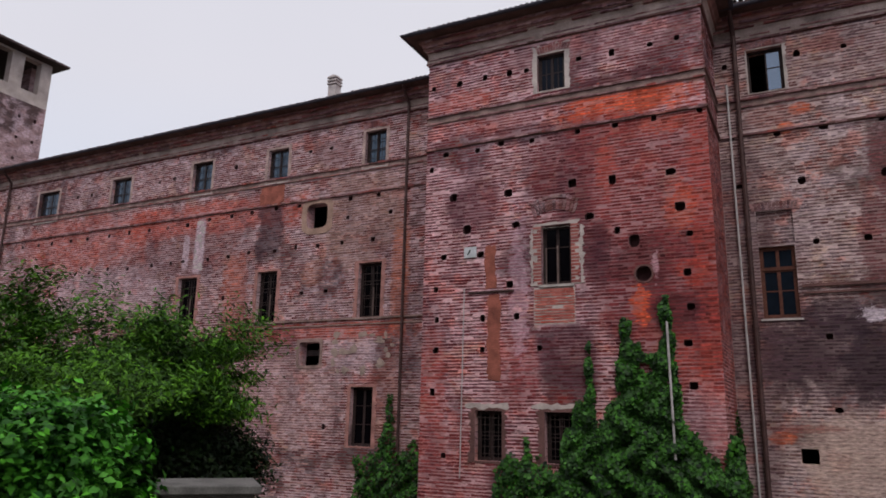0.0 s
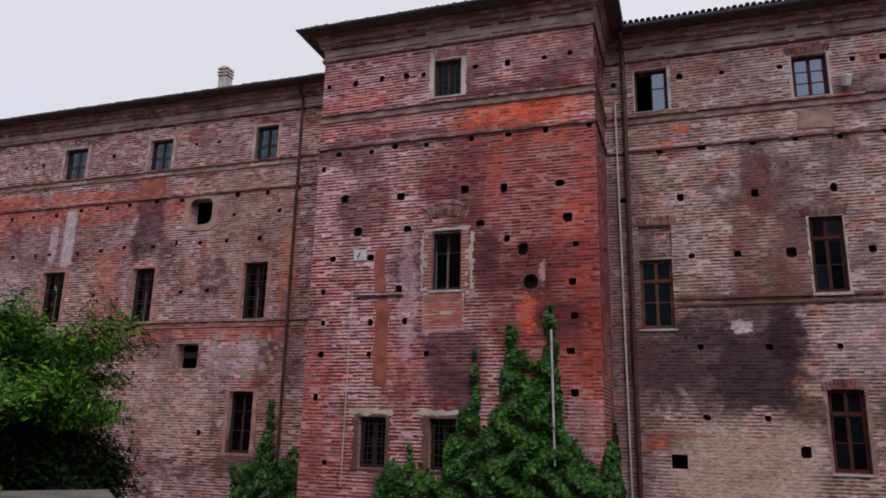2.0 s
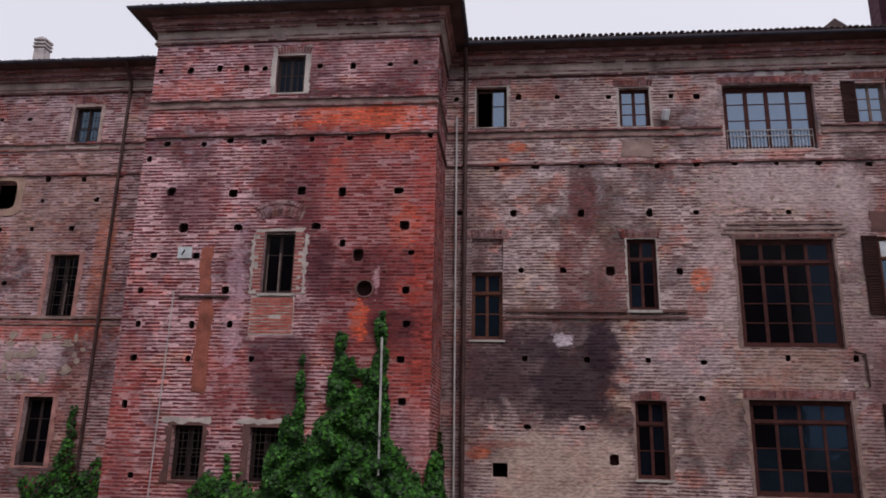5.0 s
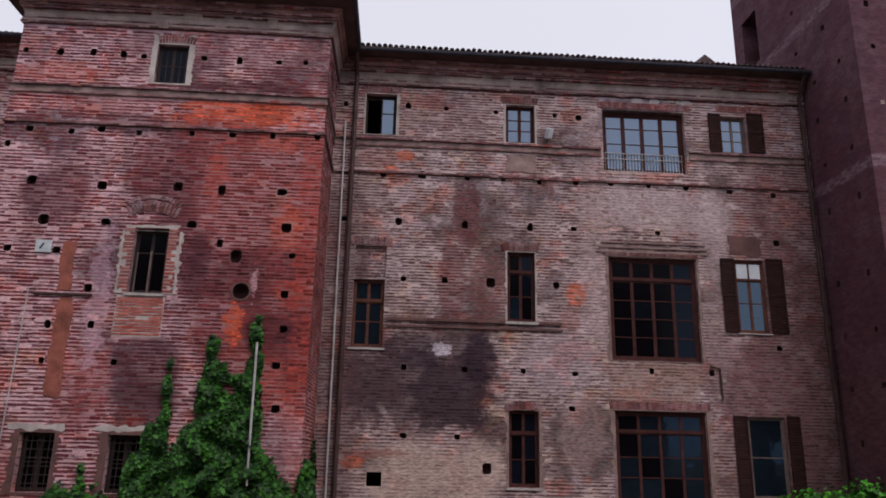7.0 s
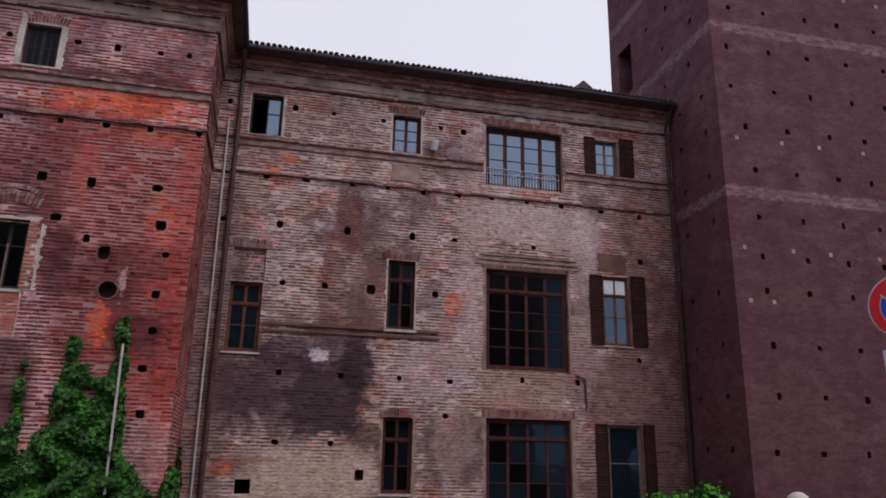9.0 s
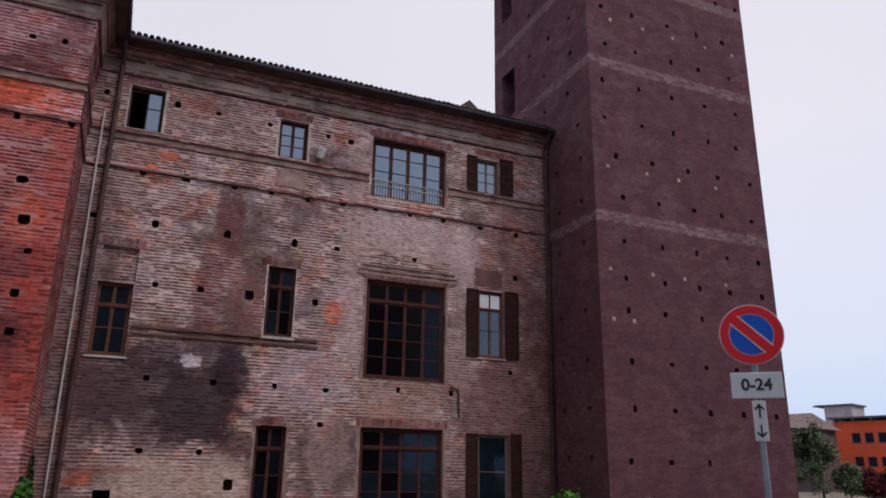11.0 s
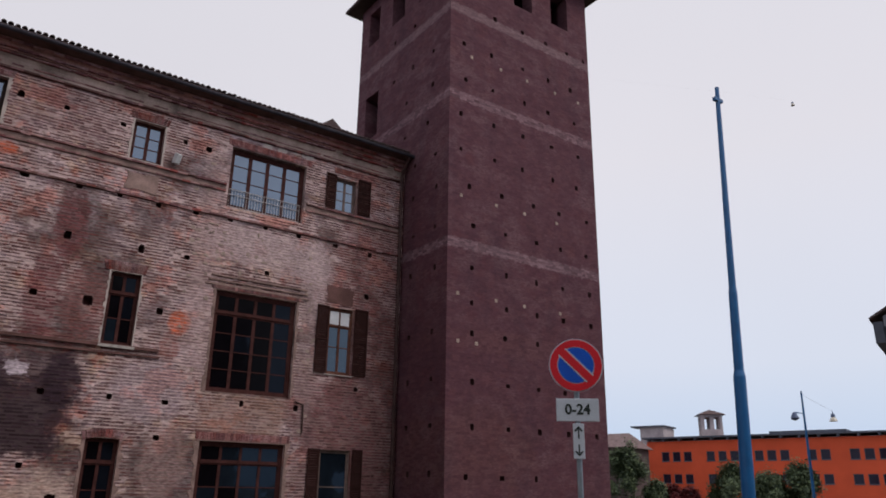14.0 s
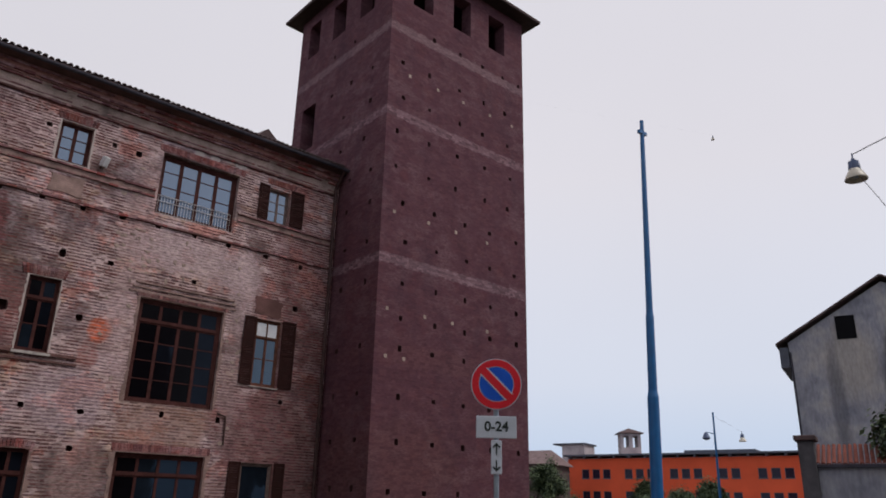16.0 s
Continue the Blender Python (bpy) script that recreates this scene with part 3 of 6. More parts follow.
m_glass = glass("dusty_window_glass", 1.36, (0.006, 0.009, 0.014), tone=(0.55, 0.75, 1.0))
m_glass_sky = glass("clean_window_glass", 3.0, (0.02, 0.028, 0.045), tone=(0.62, 0.78, 1.0))
m_glass_dark = glass("grimy_window_glass", 1.14, (0.0025, 0.002, 0.003), 0.1)

# ================= ground =================
b = Build()
N = 120
rad = [0.0] + [1.2 * k for k in range(1, 52)] + [75, 100, 150, 300, 800, 2500]


def ease(v, a, c):
    q = min(max((v - a) / (c - a), 0.0), 1.0)
    return q * q * (3 - 2 * q)


def ground_at(x, y):
    """The ground: level by the street, falling to a dry ditch along the castle."""
    return -0.4 - 2.4 * ease(y, 14.5, 18.5) * (1 - ease(x, 27.0, 34.0)) + 0.05 * math.sin(x * 0.9) * math.sin(y * 0.7)


b.v.append((0, 0, ground_at(0, 0)))
for r in rad[1:]:
    for i in range(N):
        a = 2 * math.pi * i / N
        b.v.append((r * math.cos(a), r * math.sin(a), ground_at(r * math.cos(a), r * math.sin(a))))
b.f += [(0, 1 + i, 1 + (i + 1) % N) for i in range(N)]
for k in range(len(rad) - 2):
    for i in range(N):
        p, q = 1 + k * N + i, 1 + k * N + (i + 1) % N
        b.f.append((p, p + N, q + N, q))
tagged(b.ob("ground", m_ground), "bare trodden earth below the old brick castle", "ground", kind="structure")
b = Build()
b.box(9.0, 60.0, -6.0, 13.5, -0.5, -0.33)
tagged(b.ob("road", m_asphalt), "grey asphalt street beside the castle tower", "road", kind="structure")

# assumed street front, unseen behind the viewer: closes the place, cuts low sky light
tagged(Build().box(-75.0, 24.0, -14.0, -12.0, -0.6, 17.0).ob("wall_unseen_street", plain("dull_street_plaster", (0.17, 0.15, 0.14), 0.95)), "unseen dull plaster street front, added to cut low sky light", "wall", kind="structure")

# ================= castle walls =================
YR, YB, YL = 25.0, 21.89, 25.3          # planes of the three fronts
XB0, XB1 = -11.72, -1.64                # the projecting block
XT0, XT1, YT0, YT1 = 16.6, 25.55, 21.5, 29.95   # the great tower
F_R = Face((0, YR), (1, 0), (0, 1))
F_B = Face((0, YB), (1, 0), (0, 1))
F_L = Face((0, YL), (1, 0), (0, 1))
F_BS = Face((XB1, 0), (0, 1), (-1, 0))   # the block's side towards the court
F_T = Face((0, YT0), (1, 0), (0, 1))
F_TS = Face((XT0, 0), (0, 1), (1, 0))
rnd = random.Random(4)


def hole(u, z, w=0.2, h=0.2):
    w, h = w * rnd.uniform(0.8, 1.2), h * rnd.uniform(0.8, 1.25)
    return (u - w / 2, u + w / 2, z - h / 2, z + h / 2)


# openings of the right wing
RW1, RW2 = (-0.52, 0.64, 13.02, 14.68), (4.79, 5.90, 12.93, 14.50)
BIG1, SH1 = (8.52, 11.74, 11.95, 14.50), (13.17, 14.18, 12.92, 14.46)
BLIND, RM1, RM2 = (-0.62, 0.50, 7.53, 8.68), (-0.62, 0.48, 5.06, 7.46), (4.83, 5.84, 6.12, 8.65)
BIG2, SH2 = (8.53, 11.79, 4.86, 8.62), (13.22, 14.34, 5.97, 8.68)
RLOW, BIG3, SH3 = (4.87, 5.91, 0.55, 3.06), (8.54, 11.76, 0.10, 3.14), (13.20, 14.55, 0.30, 3.04)
VENT = (0.14, 0.64, 0.49, 0.95)
OPEN_R = [RW1, RW2, BIG1, SH1, RM1, RM2, BIG2, SH2, RLOW, BIG3, SH3, VENT]
SUNK_R = [BLIND]
HOLES_R = [hole(u, z) for u, z in ((2.52, 14.2), (4.42, 14.15), (6.68, 14.13), (7.60, 14.08), (0.25, 11.4), (3.36, 11.42), (4.69, 11.42), (6.04, 11.4), (7.42, 11.44), (8.74, 11.44),
           (10.18, 11.44), (11.62, 11.42), (13.30, 11.32), (14.98, 11.25), (7.30, 9.61), (10.42, 9.59), (14.91, 9.37), (1.13, 7.51), (2.60, 7.51), (6.60, 7.47),
           (1.24, 4.41), (3.34, 4.39), (5.38, 4.39), (7.2, 4.34), (9.92, 4.51), (12.07, 4.50), (14.63, 5.45), (1.30, 2.13), (3.12, 2.13), (7.06, 3.15), (-1.28, 14.2), (-1.2, 11.45), (-1.08, 9.66))]
HOLES_R += [hole(u, z, 0.27, 0.29) for u, z in ((1.08, 14.25), (1.67, 11.47), (0.87, 9.63), (3.28, 9.61), (5.68, 9.61), (4.24, 7.48), (4.13, 1.13))]

# openings of the block
BA, BM, BP1, BP2 = (-7.29, -6.27, 13.07, 14.49), (-7.20, -6.16, 6.06, 8.11), (-9.60, -8.62, 0.30, 1.92), (-7.14, -6.20, 0.30, 1.90)
OPEN_B = [BA, BM, BP1, BP2]
HOLES_B = [hole(u, z, 0.21, 0.21) for u, z in ((-11.5, 14.03), (-10.4, 14.03), (-9.35, 14.07), (-8.37, 14.05), (-7.71, 14.02), (-5.76, 14.05), (-4.59, 14.03), (-3.3, 14.04), (-2.42, 14.08),
           (-10.92, 11.25), (-9.62, 11.22), (-8.7, 11.34), (-7.51, 11.27), (-5.85, 11.33), (-4.56, 11.34), (-3.28, 11.38), (-1.85, 11.44), (-11.5, 10.72), (-10.91, 7.32), (-9.46, 7.3), (-11.2, 6.14), (-11.14, 5.05),
           (-9.35, 5.03), (-11.15, 3.97), (-9.35, 3.96), (-7.29, 3.96), (-11.25, 2.53), (-10.77, 0.41), (-2.44, 5.09), (-2.58, 3.99), (-2.49, 2.73), (-2.49, 6.16), (-2.36, 7.38), (-4.6, 7.7),
           (-8.35, 6.15), (-8.1, 5.05))]
HOLES_B += [hole(u, z, 0.27, 0.27) for u, z in ((-10.57, 9.53), (-8.41, 9.44), (-6.08, 9.5), (-4.71, 9.44), (-2.83, 9.46), (-10.0, 8.26), (-8.12, 8.26), (-5.51, 8.28), (-2.6, 8.28))]
HOLES_B += [(-4.24, -3.90, 7.10, 7.50), (-4.07, -3.55, 5.97, 6.45)]

# openings of the left wing
LA = [(-33.75, -32.2, 12.58, 14.38), (-40.1, -38.3, 12.50, 14.35), (-27.57, -26.2, 12.68, 14.44), (-22.52, -21.25, 12.67, 14.39), (-16.83, -15.7, 12.68, 14.44)]
LM = [(-22.6, -21.42, 5.82, 8.26), (-16.87, -15.68, 5.82, 8.25), (-27.8, -26.5, 5.9, 8.3)]
LOVAL, LNICHE, LLOW = (-19.9, -18.74, 10.10, 11.30), (-19.85, -18.72, 3.80, 4.85), (-16.98, -15.86, 0.45, 2.88)
OPEN_L = LA + LM + [LLOW, LOVAL, LNICHE]
SUNK_L = []
HOLES_L = [hole(u, z) for u, z in ((-30.0, 13.74), (-28.9, 13.79), (-24.6, 13.84), (-19.95, 13.95), (-18.75, 13.95), (-20.4, 11.3), (-21.8, 11.35), (-24.6, 11.26), (-26.1, 11.24), (-23.3, 11.3), (-17.5, 11.33), (-16.0, 11.31), (-17.6, 10.43), (-15.35, 10.46),
           (-16.2, 9.29), (-17.85, 9.28), (-19.2, 9.26), (-20.45, 9.3), (-21.7, 9.23), (-23.3, 9.28), (-24.6, 9.19), (-25.95, 9.16), (-27.65, 9.19), (-28.5, 9.16), (-29.9, 9.16), (-24.7, 7.13), (-19.95, 7.1), (-18.6, 7.12), (-29.0, 7.0), (-33.0, 7.2), (-18.3, 1.2), (-12.9, 13.75), (-12.9, 6.4))]
for i in range(10):
    HOLES_L += [hole(-27.6 - 1.5 * i + rnd.uniform(-0.25, 0.25), 11.1), hole(-31.4 - 1.7 * i + rnd.uniform(-0.3, 0.3), 9.15 + rnd.uniform(-0.08, 0.08))]
for u in (-35.4, -36.6, -42.0, -43.4):
    HOLES_L.append(hole(u, 13.7))
HOLES_L = [h for h in HOLES_L if not any(h[0] < o[1] + 0.2 and h[1] > o[0] - 0.2 and h[2] < o[3] + 0.2 and h[3] > o[2] - 0.2 for o in OPEN_L + SUNK_L)]

wall_r = wall("wall_right_wing", F_R, XB1, XT0, -3.0, 16.1, 0.55, OPEN_R, HOLES_R + SUNK_R, m_core_r, "weathered tan brick wing with soot and lime stains")
wall_b = wall("wall_block_front", F_B, XB0, XB1, -3.0, 16.1, 0.55, OPEN_B, HOLES_B, m_core_b, "projecting block of red and orange old brick")
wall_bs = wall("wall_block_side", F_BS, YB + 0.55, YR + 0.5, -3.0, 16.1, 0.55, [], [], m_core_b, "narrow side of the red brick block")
b = Build().box(XB0, XB0 + 0.55, YB + 0.55, YL + 0.5, -3.0, 16.1)
tagged(b.ob("wall_block_far_side", m_core_b), "hidden side of the red brick block", "wall", kind="structure")
wall_l = wall("wall_left_wing", F_L, -49.2, XB0, -3.0, 16.1, 0.55, OPEN_L, HOLES_L + SUNK_L, m_core_l, "long weathered brick wing of the castle")

# inner and rear walls that close the castle
b = Build().box(-49.2, XT0, 33.0, 33.5, -3.0, 16.1)
tagged(b.ob("wall_rear", m_core_l), "plain rear wall of the castle", "wall", kind="structure")
b = Build().box(-49.2, XT0, 29.0, 29.2, -3.0, 16.1)
tagged(b.ob("wall_inner", m_dark), "added inner wall behind the windows, near-black for the rooms' gloom", "wall", kind="structure")
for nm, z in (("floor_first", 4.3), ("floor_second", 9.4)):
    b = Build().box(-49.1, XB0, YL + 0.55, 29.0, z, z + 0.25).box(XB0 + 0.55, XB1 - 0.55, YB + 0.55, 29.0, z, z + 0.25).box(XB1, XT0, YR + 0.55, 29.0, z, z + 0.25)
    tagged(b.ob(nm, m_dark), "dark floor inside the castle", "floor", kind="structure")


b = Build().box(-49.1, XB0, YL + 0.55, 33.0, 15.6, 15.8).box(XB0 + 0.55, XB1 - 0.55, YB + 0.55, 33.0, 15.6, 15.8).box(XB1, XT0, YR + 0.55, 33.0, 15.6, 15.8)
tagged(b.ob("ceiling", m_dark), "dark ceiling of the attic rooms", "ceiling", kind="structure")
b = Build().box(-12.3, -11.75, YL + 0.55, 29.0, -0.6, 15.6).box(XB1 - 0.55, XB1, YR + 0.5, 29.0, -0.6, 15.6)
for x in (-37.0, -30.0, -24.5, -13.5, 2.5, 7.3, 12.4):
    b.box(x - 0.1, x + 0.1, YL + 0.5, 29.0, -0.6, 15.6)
tagged(b.ob("wall_partitions", m_dark), "added partition walls between the rooms, near-black for their gloom", "wall", kind="structure")

GAP_S = [(-99, 99, 12.52, 12.88), (-99, 99, 11.46, 11.58)]
brickwork(F_R, XB1 + 0.02, XT0, -2.8, 15.1, OPEN_R + HOLES_R + SUNK_R + GAP_S, wall_r, m_brick_r, 1, "tan and brown weathered bricks with pale joints", (1.6, 4.9, 8.2, 9.9), m_brick_r1, length=0.29, joint=0.056, gone=0.08, side=0.10)
brickwork(F_B, XB0, XB1, -2.8, 15.05, OPEN_B + HOLES_B + GAP_S + [(-7.47, -6.05, 4.73, 5.97)], wall_b, m_brick_b, 2, "red and orange weathered bricks with pale joints", (-5.6, -2.2, 9.4, 10.9), m_brick_b1, joint=0.050, side=0.10, gone=0.07)
brickwork(F_BS, YB, YR, -2.8, 15.05, GAP_S, wall_bs, m_brick_s, 3, "red weathered bricks with pale joints, darkened for the side's shade")
brickwork(F_L, -45.0, XB0, -2.8, 15.1, OPEN_L + HOLES_L + SUNK_L + GAP_S, wall_l, m_brick_l, 4, "mixed red and tan weathered bricks", joint=0.048, side=0.10, gone=0.06)


# ================= mouldings, cornices and roofs =================
def sweep(name, pts, profile, mat, label, category="cornice"):
    """A profile of (outward, z) swept round the corner points of pts, which run with the outside on their right."""
    n, m = len(pts), len(profile)
    dirs = [(Vector(q) - Vector(p)).normalized() for p, q in zip(pts, pts[1:])]
    b = Build()
    for i, p in enumerate(pts):
        d0, d1 = dirs[max(i - 1, 0)], dirs[min(i, n - 2)]
        n0, n1 = Vector((d0.y, -d0.x)), Vector((d1.y, -d1.x))
        nn = (n0 + n1) / (1 + n0.dot(n1))
        for o, z in profile:
            b.v.append((p[0] + nn.x * o, p[1] + nn.y * o, z))
    for i in range(n - 1):
        for k in range(m - 1):
            b.f.append((i * m + k, (i + 1) * m + k, (i + 1) * m + k + 1, i * m + k + 1))
    b.f.append(tuple(range(m)))
    b.f.append(tuple((n - 1) * m + k for k in range(m)))
    return tagged(b.ob(name, mat), label, category, kind="structure")


CORNICE = [(-0.02, 15.1), (0.07, 15.12), (0.07, 15.2), (0.03, 15.22), (0.04, 15.42), (0.09, 15.55), (0.17, 15.62), (0.17, 15.72), (0.22, 15.74), (0.24, 15.86), (0.36, 15.95), (0.36, 16.02), (-0.02, 16.04)]
P_L, P_B, P_R = [(-49.2, YL), (XB0, YL)], [(XB0, YL), (XB0, YB), (XB1, YB), (XB1, YR)], [(XB1, YR), (XT0, YR)]
for nm, pts in (("left", P_L), ("block", P_B), ("right", P_R)):
    sweep("frieze_" + nm, pts, CORNICE[:7] + [(-0.02, 15.63)], m_frieze, "weathered grey-brown plaster frieze below the eaves")
    sweep("cornice_" + nm, pts, [(-0.02, 15.635), (0.20, 15.64)] + CORNICE[7:], m_cornice_band, "dark red-brown stepped cornice below the eaves")
    sweep("trim_" + nm, pts, [(0.0, 15.02), (0.09, 15.04), (0.10, 15.10), (0.0, 15.105)], m_cornice_red, "thin red brick fillet below the cornice", "trim")
    runs = [pts] if nm != "right" else [[(XB1, YR), (BIG1[0] - 0.1, YR)], [(BIG1[1] + 0.1, YR), (XT0, YR)]]
    for z0, z1, o in ((12.80, 12.87, 0.085), (12.53, 12.60, 0.06), (11.47, 11.56, 0.075)):
        for run in runs if z0 > 12 else [pts]:
            sweep("string_course_" + nm, run, [(0.0, z0 - 0.02), (o * 0.7, z0), (o, z0 + 0.02), (o, z1 - 0.01), (0.0, z1 + 0.015)], m_cornice_red if z0 > 12.7 or z0 < 12 else m_cornice, "thin projecting brick string course with worn edges", "string course")
    for run in runs:
        sweep("string_band_" + nm, run, [(0.0, 12.60), (0.02, 12.601), (0.02, 12.795), (0.0, 12.797)], m_cornice, "flat plaster band between string courses", "string course")

# the worn bricks of the string courses
m_mould = brick_surface("moulded_brick", [(0.24, 0.15, 0.13), (0.17, 0.085, 0.078), (0.30, 0.205, 0.18), (0.22, 0.08, 0.066), (0.14, 0.075, 0.072)], [], LIME, 0.3, 23.0, dirt=0.4)
for fc, parent, mt, u0, u1, seed in ((F_L, wall_l, m_mould, -45.0, XB0, 71), (F_B, wall_b, m_mould, XB0 - 0.05, XB1 + 0.05, 72), (F_R, wall_r, m_mould, XB1, XT0, 73)):
    for z0, z1, o in ((12.79, 12.87, 0.11), (12.53, 12.59, 0.085), (11.47, 11.555, 0.10), (15.03, 15.10, 0.115), (15.20, 15.25, 0.10), (15.53, 15.60, 0.20), (15.70, 15.78, 0.27), (15.90, 15.97, 0.39)):
        gaps = [(BIG1[0] - 0.1, BIG1[1] + 0.1, z0 - 0.1, z1 + 0.1)] if fc is F_R and 12 < z0 < 13 else []
        rg = np.random.default_rng(seed + int(z0 * 10))
        r = lay_bricks(fc, u0, u1, z0, z1 + 0.005, gaps, rg, proud=(o - 0.03, o), course=z1 - z0, joint=0.004, gone=0.07)
        so = new("moulded_bricks", brick_mesh("moulded_bricks", fc, r, rg, mt))
        so.parent = parent
        tagged(so, "row of worn projecting bricks", kind="stuff")

EAVE_Z, OVER = 16.1, 0.72


def eave_tiles(parent, a, c, outward, rise, seed):
    """A row of half-round tiles whose ends make the scalloped eave between a and c."""
    rng = random.Random(seed)
    a, c = Vector(a), Vector(c)
    d = (c - a).normalized()
    o = Vector((*outward, 0))
    n = int((c - a).length / 0.21)
    prof = [(-0.09, 0.0), (-0.075, 0.045), (-0.04, 0.075), (0.0, 0.085), (0.04, 0.075), (0.075, 0.045), (0.09, 0.0)]
    b = Build()
    for back, out in ((0.75, 0.0), (0.0, 0.0)):
        for s, h in prof:
            b.v.append((s * (1.0 if back == 0 else 0.82), back, h + back * rise))
        for s, h in reversed(prof):
            b.v.append((s * (0.8 if back == 0 else 0.66), back, h * 0.72 - 0.012 + back * rise))
    k = 14
    b.f += [tuple(range(k)), tuple(range(2 * k - 1, k - 1, -1))] + [(i, k + i, k + (i + 1) % k, (i + 1) % k) for i in range(k)]
    me = b.mesh("tile", m_tile)
    for i in range(n):
        t = new("tile", me)
        p = a + d * (0.21 * (i + 0.5)) + Vector((0, 0, rng.uniform(-0.012, 0.015)))
        x, y = d, -o
        m = Matrix(((x.x, y.x, 0, p.x), (x.y, y.y, 0, p.y), (x.z, y.z, 1, p.z), (0, 0, 0, 1)))
        t.matrix_world = m @ pose(0, rng.uniform(-0.02, 0.02), 0, rng.uniform(-2, 2), rng.uniform(-3, 3), rng.uniform(-2.5, 2.5))
        t.parent = parent


RISE = 0.36
def slab_roof(name, u0, u1, y_eave, y_ridge, label, hip0=0.0, hip1=0.0, lift=0.0):
    zr = EAVE_Z + (y_ridge - y_eave) * RISE
    b = Build()
    t = 0.06
    top = [(u0, y_eave, EAVE_Z + t), (u1, y_eave, EAVE_Z + t), (u1 - hip1, y_ridge, zr + t), (u0 + hip0, y_ridge, zr + t)]
    top = [(x, y, z + lift) for x, y, z in top]
    low = [(x, y, z - t) for x, y, z in top]
    b.add(top + low, [(0, 1, 2, 3), (7, 6, 5, 4), (0, 4, 5, 1), (1, 5, 6, 2), (2, 6, 7, 3), (3, 7, 4, 0)])
    if hip1:
        b.add([(u1, y_eave, EAVE_Z + t), (u1, y_eave + 12, EAVE_Z + t), (u1 - hip1, y_ridge, zr + t)], [(0, 1, 2)])
    if hip0:
        b.add([(u0, y_eave, EAVE_Z + t), (u0, y_eave + 12, EAVE_Z + t), (u0 + hip0, y_ridge, zr + t)], [(0, 1, 2)])
    return tagged(b.ob(name, m_tile), label, "roof", kind="structure")


roof_l = slab_roof("roof_left_wing", -49.2, XB0, YL - OVER, 33.5, "low roof of old dark clay tiles with scalloped eave")
roof_r = slab_roof("roof_right_wing", XB1, XT0, YR - OVER, 33.5, "low roof of old dark clay tiles with scalloped eave", lift=0.12)
roof_b = slab_roof("roof_block", XB0 - 0.6, XB1 + 0.6, YB - OVER, 28.5, "hipped roof of old dark clay tiles", 5.0, 5.0)
eave_tiles(roof_l, (-45.0, YL - OVER - 0.06, EAVE_Z + 0.05), (XB0 - 0.1, YL - OVER - 0.06, EAVE_Z + 0.05), (0, -1), RISE, 1)
eave_tiles(roof_r, (XB1 + 0.6, YR - OVER - 0.06, EAVE_Z + 0.19), (XT0 - 0.05, YR - OVER - 0.06, EAVE_Z + 0.15), (0, -1), RISE, 2)
eave_tiles(roof_b, (XB0 - 0.6, YB - OVER - 0.06, EAVE_Z + 0.05), (XB1 + 0.6, YB - OVER - 0.06, EAVE_Z + 0.05), (0, -1), RISE, 3)


def gutter(name, pts, label):
    """A half-round gutter along pts."""
    prof = [(0.10 * math.cos(math.pi * (1 + i / 8)), 0.10 * math.sin(math.pi * (1 + i / 8))) for i in range(9)]
    prof = [(o + OVER + 0.07, z + EAVE_Z + 0.03) for o, z in prof] + [(o * 0.88 + OVER + 0.07, z * 0.88 + EAVE_Z + 0.03) for o, z in reversed(prof)]
    return sweep(name, pts, prof, m_gutter, label, "gutter")


gutter("gutter_left", P_L, "dark half-round metal gutter along the eave")
gutter("gutter_right", P_R, "dark half-round metal gutter along the eave")
gutter("gutter_block", [(XB0, YL - 0.6), (XB0, YB), (XB1, YB), (XB1, YR - 0.6)], "dark half-round metal gutter round the block")
for nm, pts in (("left", P_L), ("block", P_B), ("right", P_R)):
    sweep("soffit_" + nm, pts, [(0.30, 16.03), (OVER + 0.02, 16.05), (OVER + 0.02, 16.1), (0.30, 16.1)], m_soffit, "dark board soffit below the roof", "soffit")

# ================= great tower =================
TZ = 27.3
TOP_OPEN = [(17.85, 19.1, 24.5, 26.6), (20.45, 21.65, 24.5, 26.6), (22.95, 24.15, 24.5, 26.6)]
HOLES_T = [hole(u, z, 0.19, 0.21) for z, us in ((23.1, (19.23, 20.97, 22.52, 24.0, 25.2)), (21.0, (17.38, 19.0, 20.94, 22.61, 24.14)), (19.17, (17.49, 19.06, 21.0, 22.53, 24.32)), (17.37, (17.23, 19.1, 20.86, 22.69, 24.48)), (15.65, (17.25, 19.14, 20.78, 22.7, 24.27)),
           (14.01, (17.71, 19.53, 21.42, 23.03, 24.87)), (12.26, (17.94, 19.72, 21.55, 23.04, 24.71)), (10.39, (17.87, 19.74, 21.48, 23.09, 24.83)), (8.9, (17.86, 19.73, 21.47, 23.06, 24.82)), (7.64, (17.88, 19.63, 21.45, 23.0)), (5.7, (17.9, 19.76, 21.45, 23.0)), (3.96, (17.9, 19.75, 21.46, 23.13, 24.86)), (2.1, (17.6, 19.4, 21.2))) for u in us]
SIDE_OPEN = [(23.0, 24.2, 24.5, 26.6), (25.5, 26.7, 24.5, 26.6), (28.0, 29.1, 24.5, 26.6), (27.8, 29.1, 18.75, 21.3)]
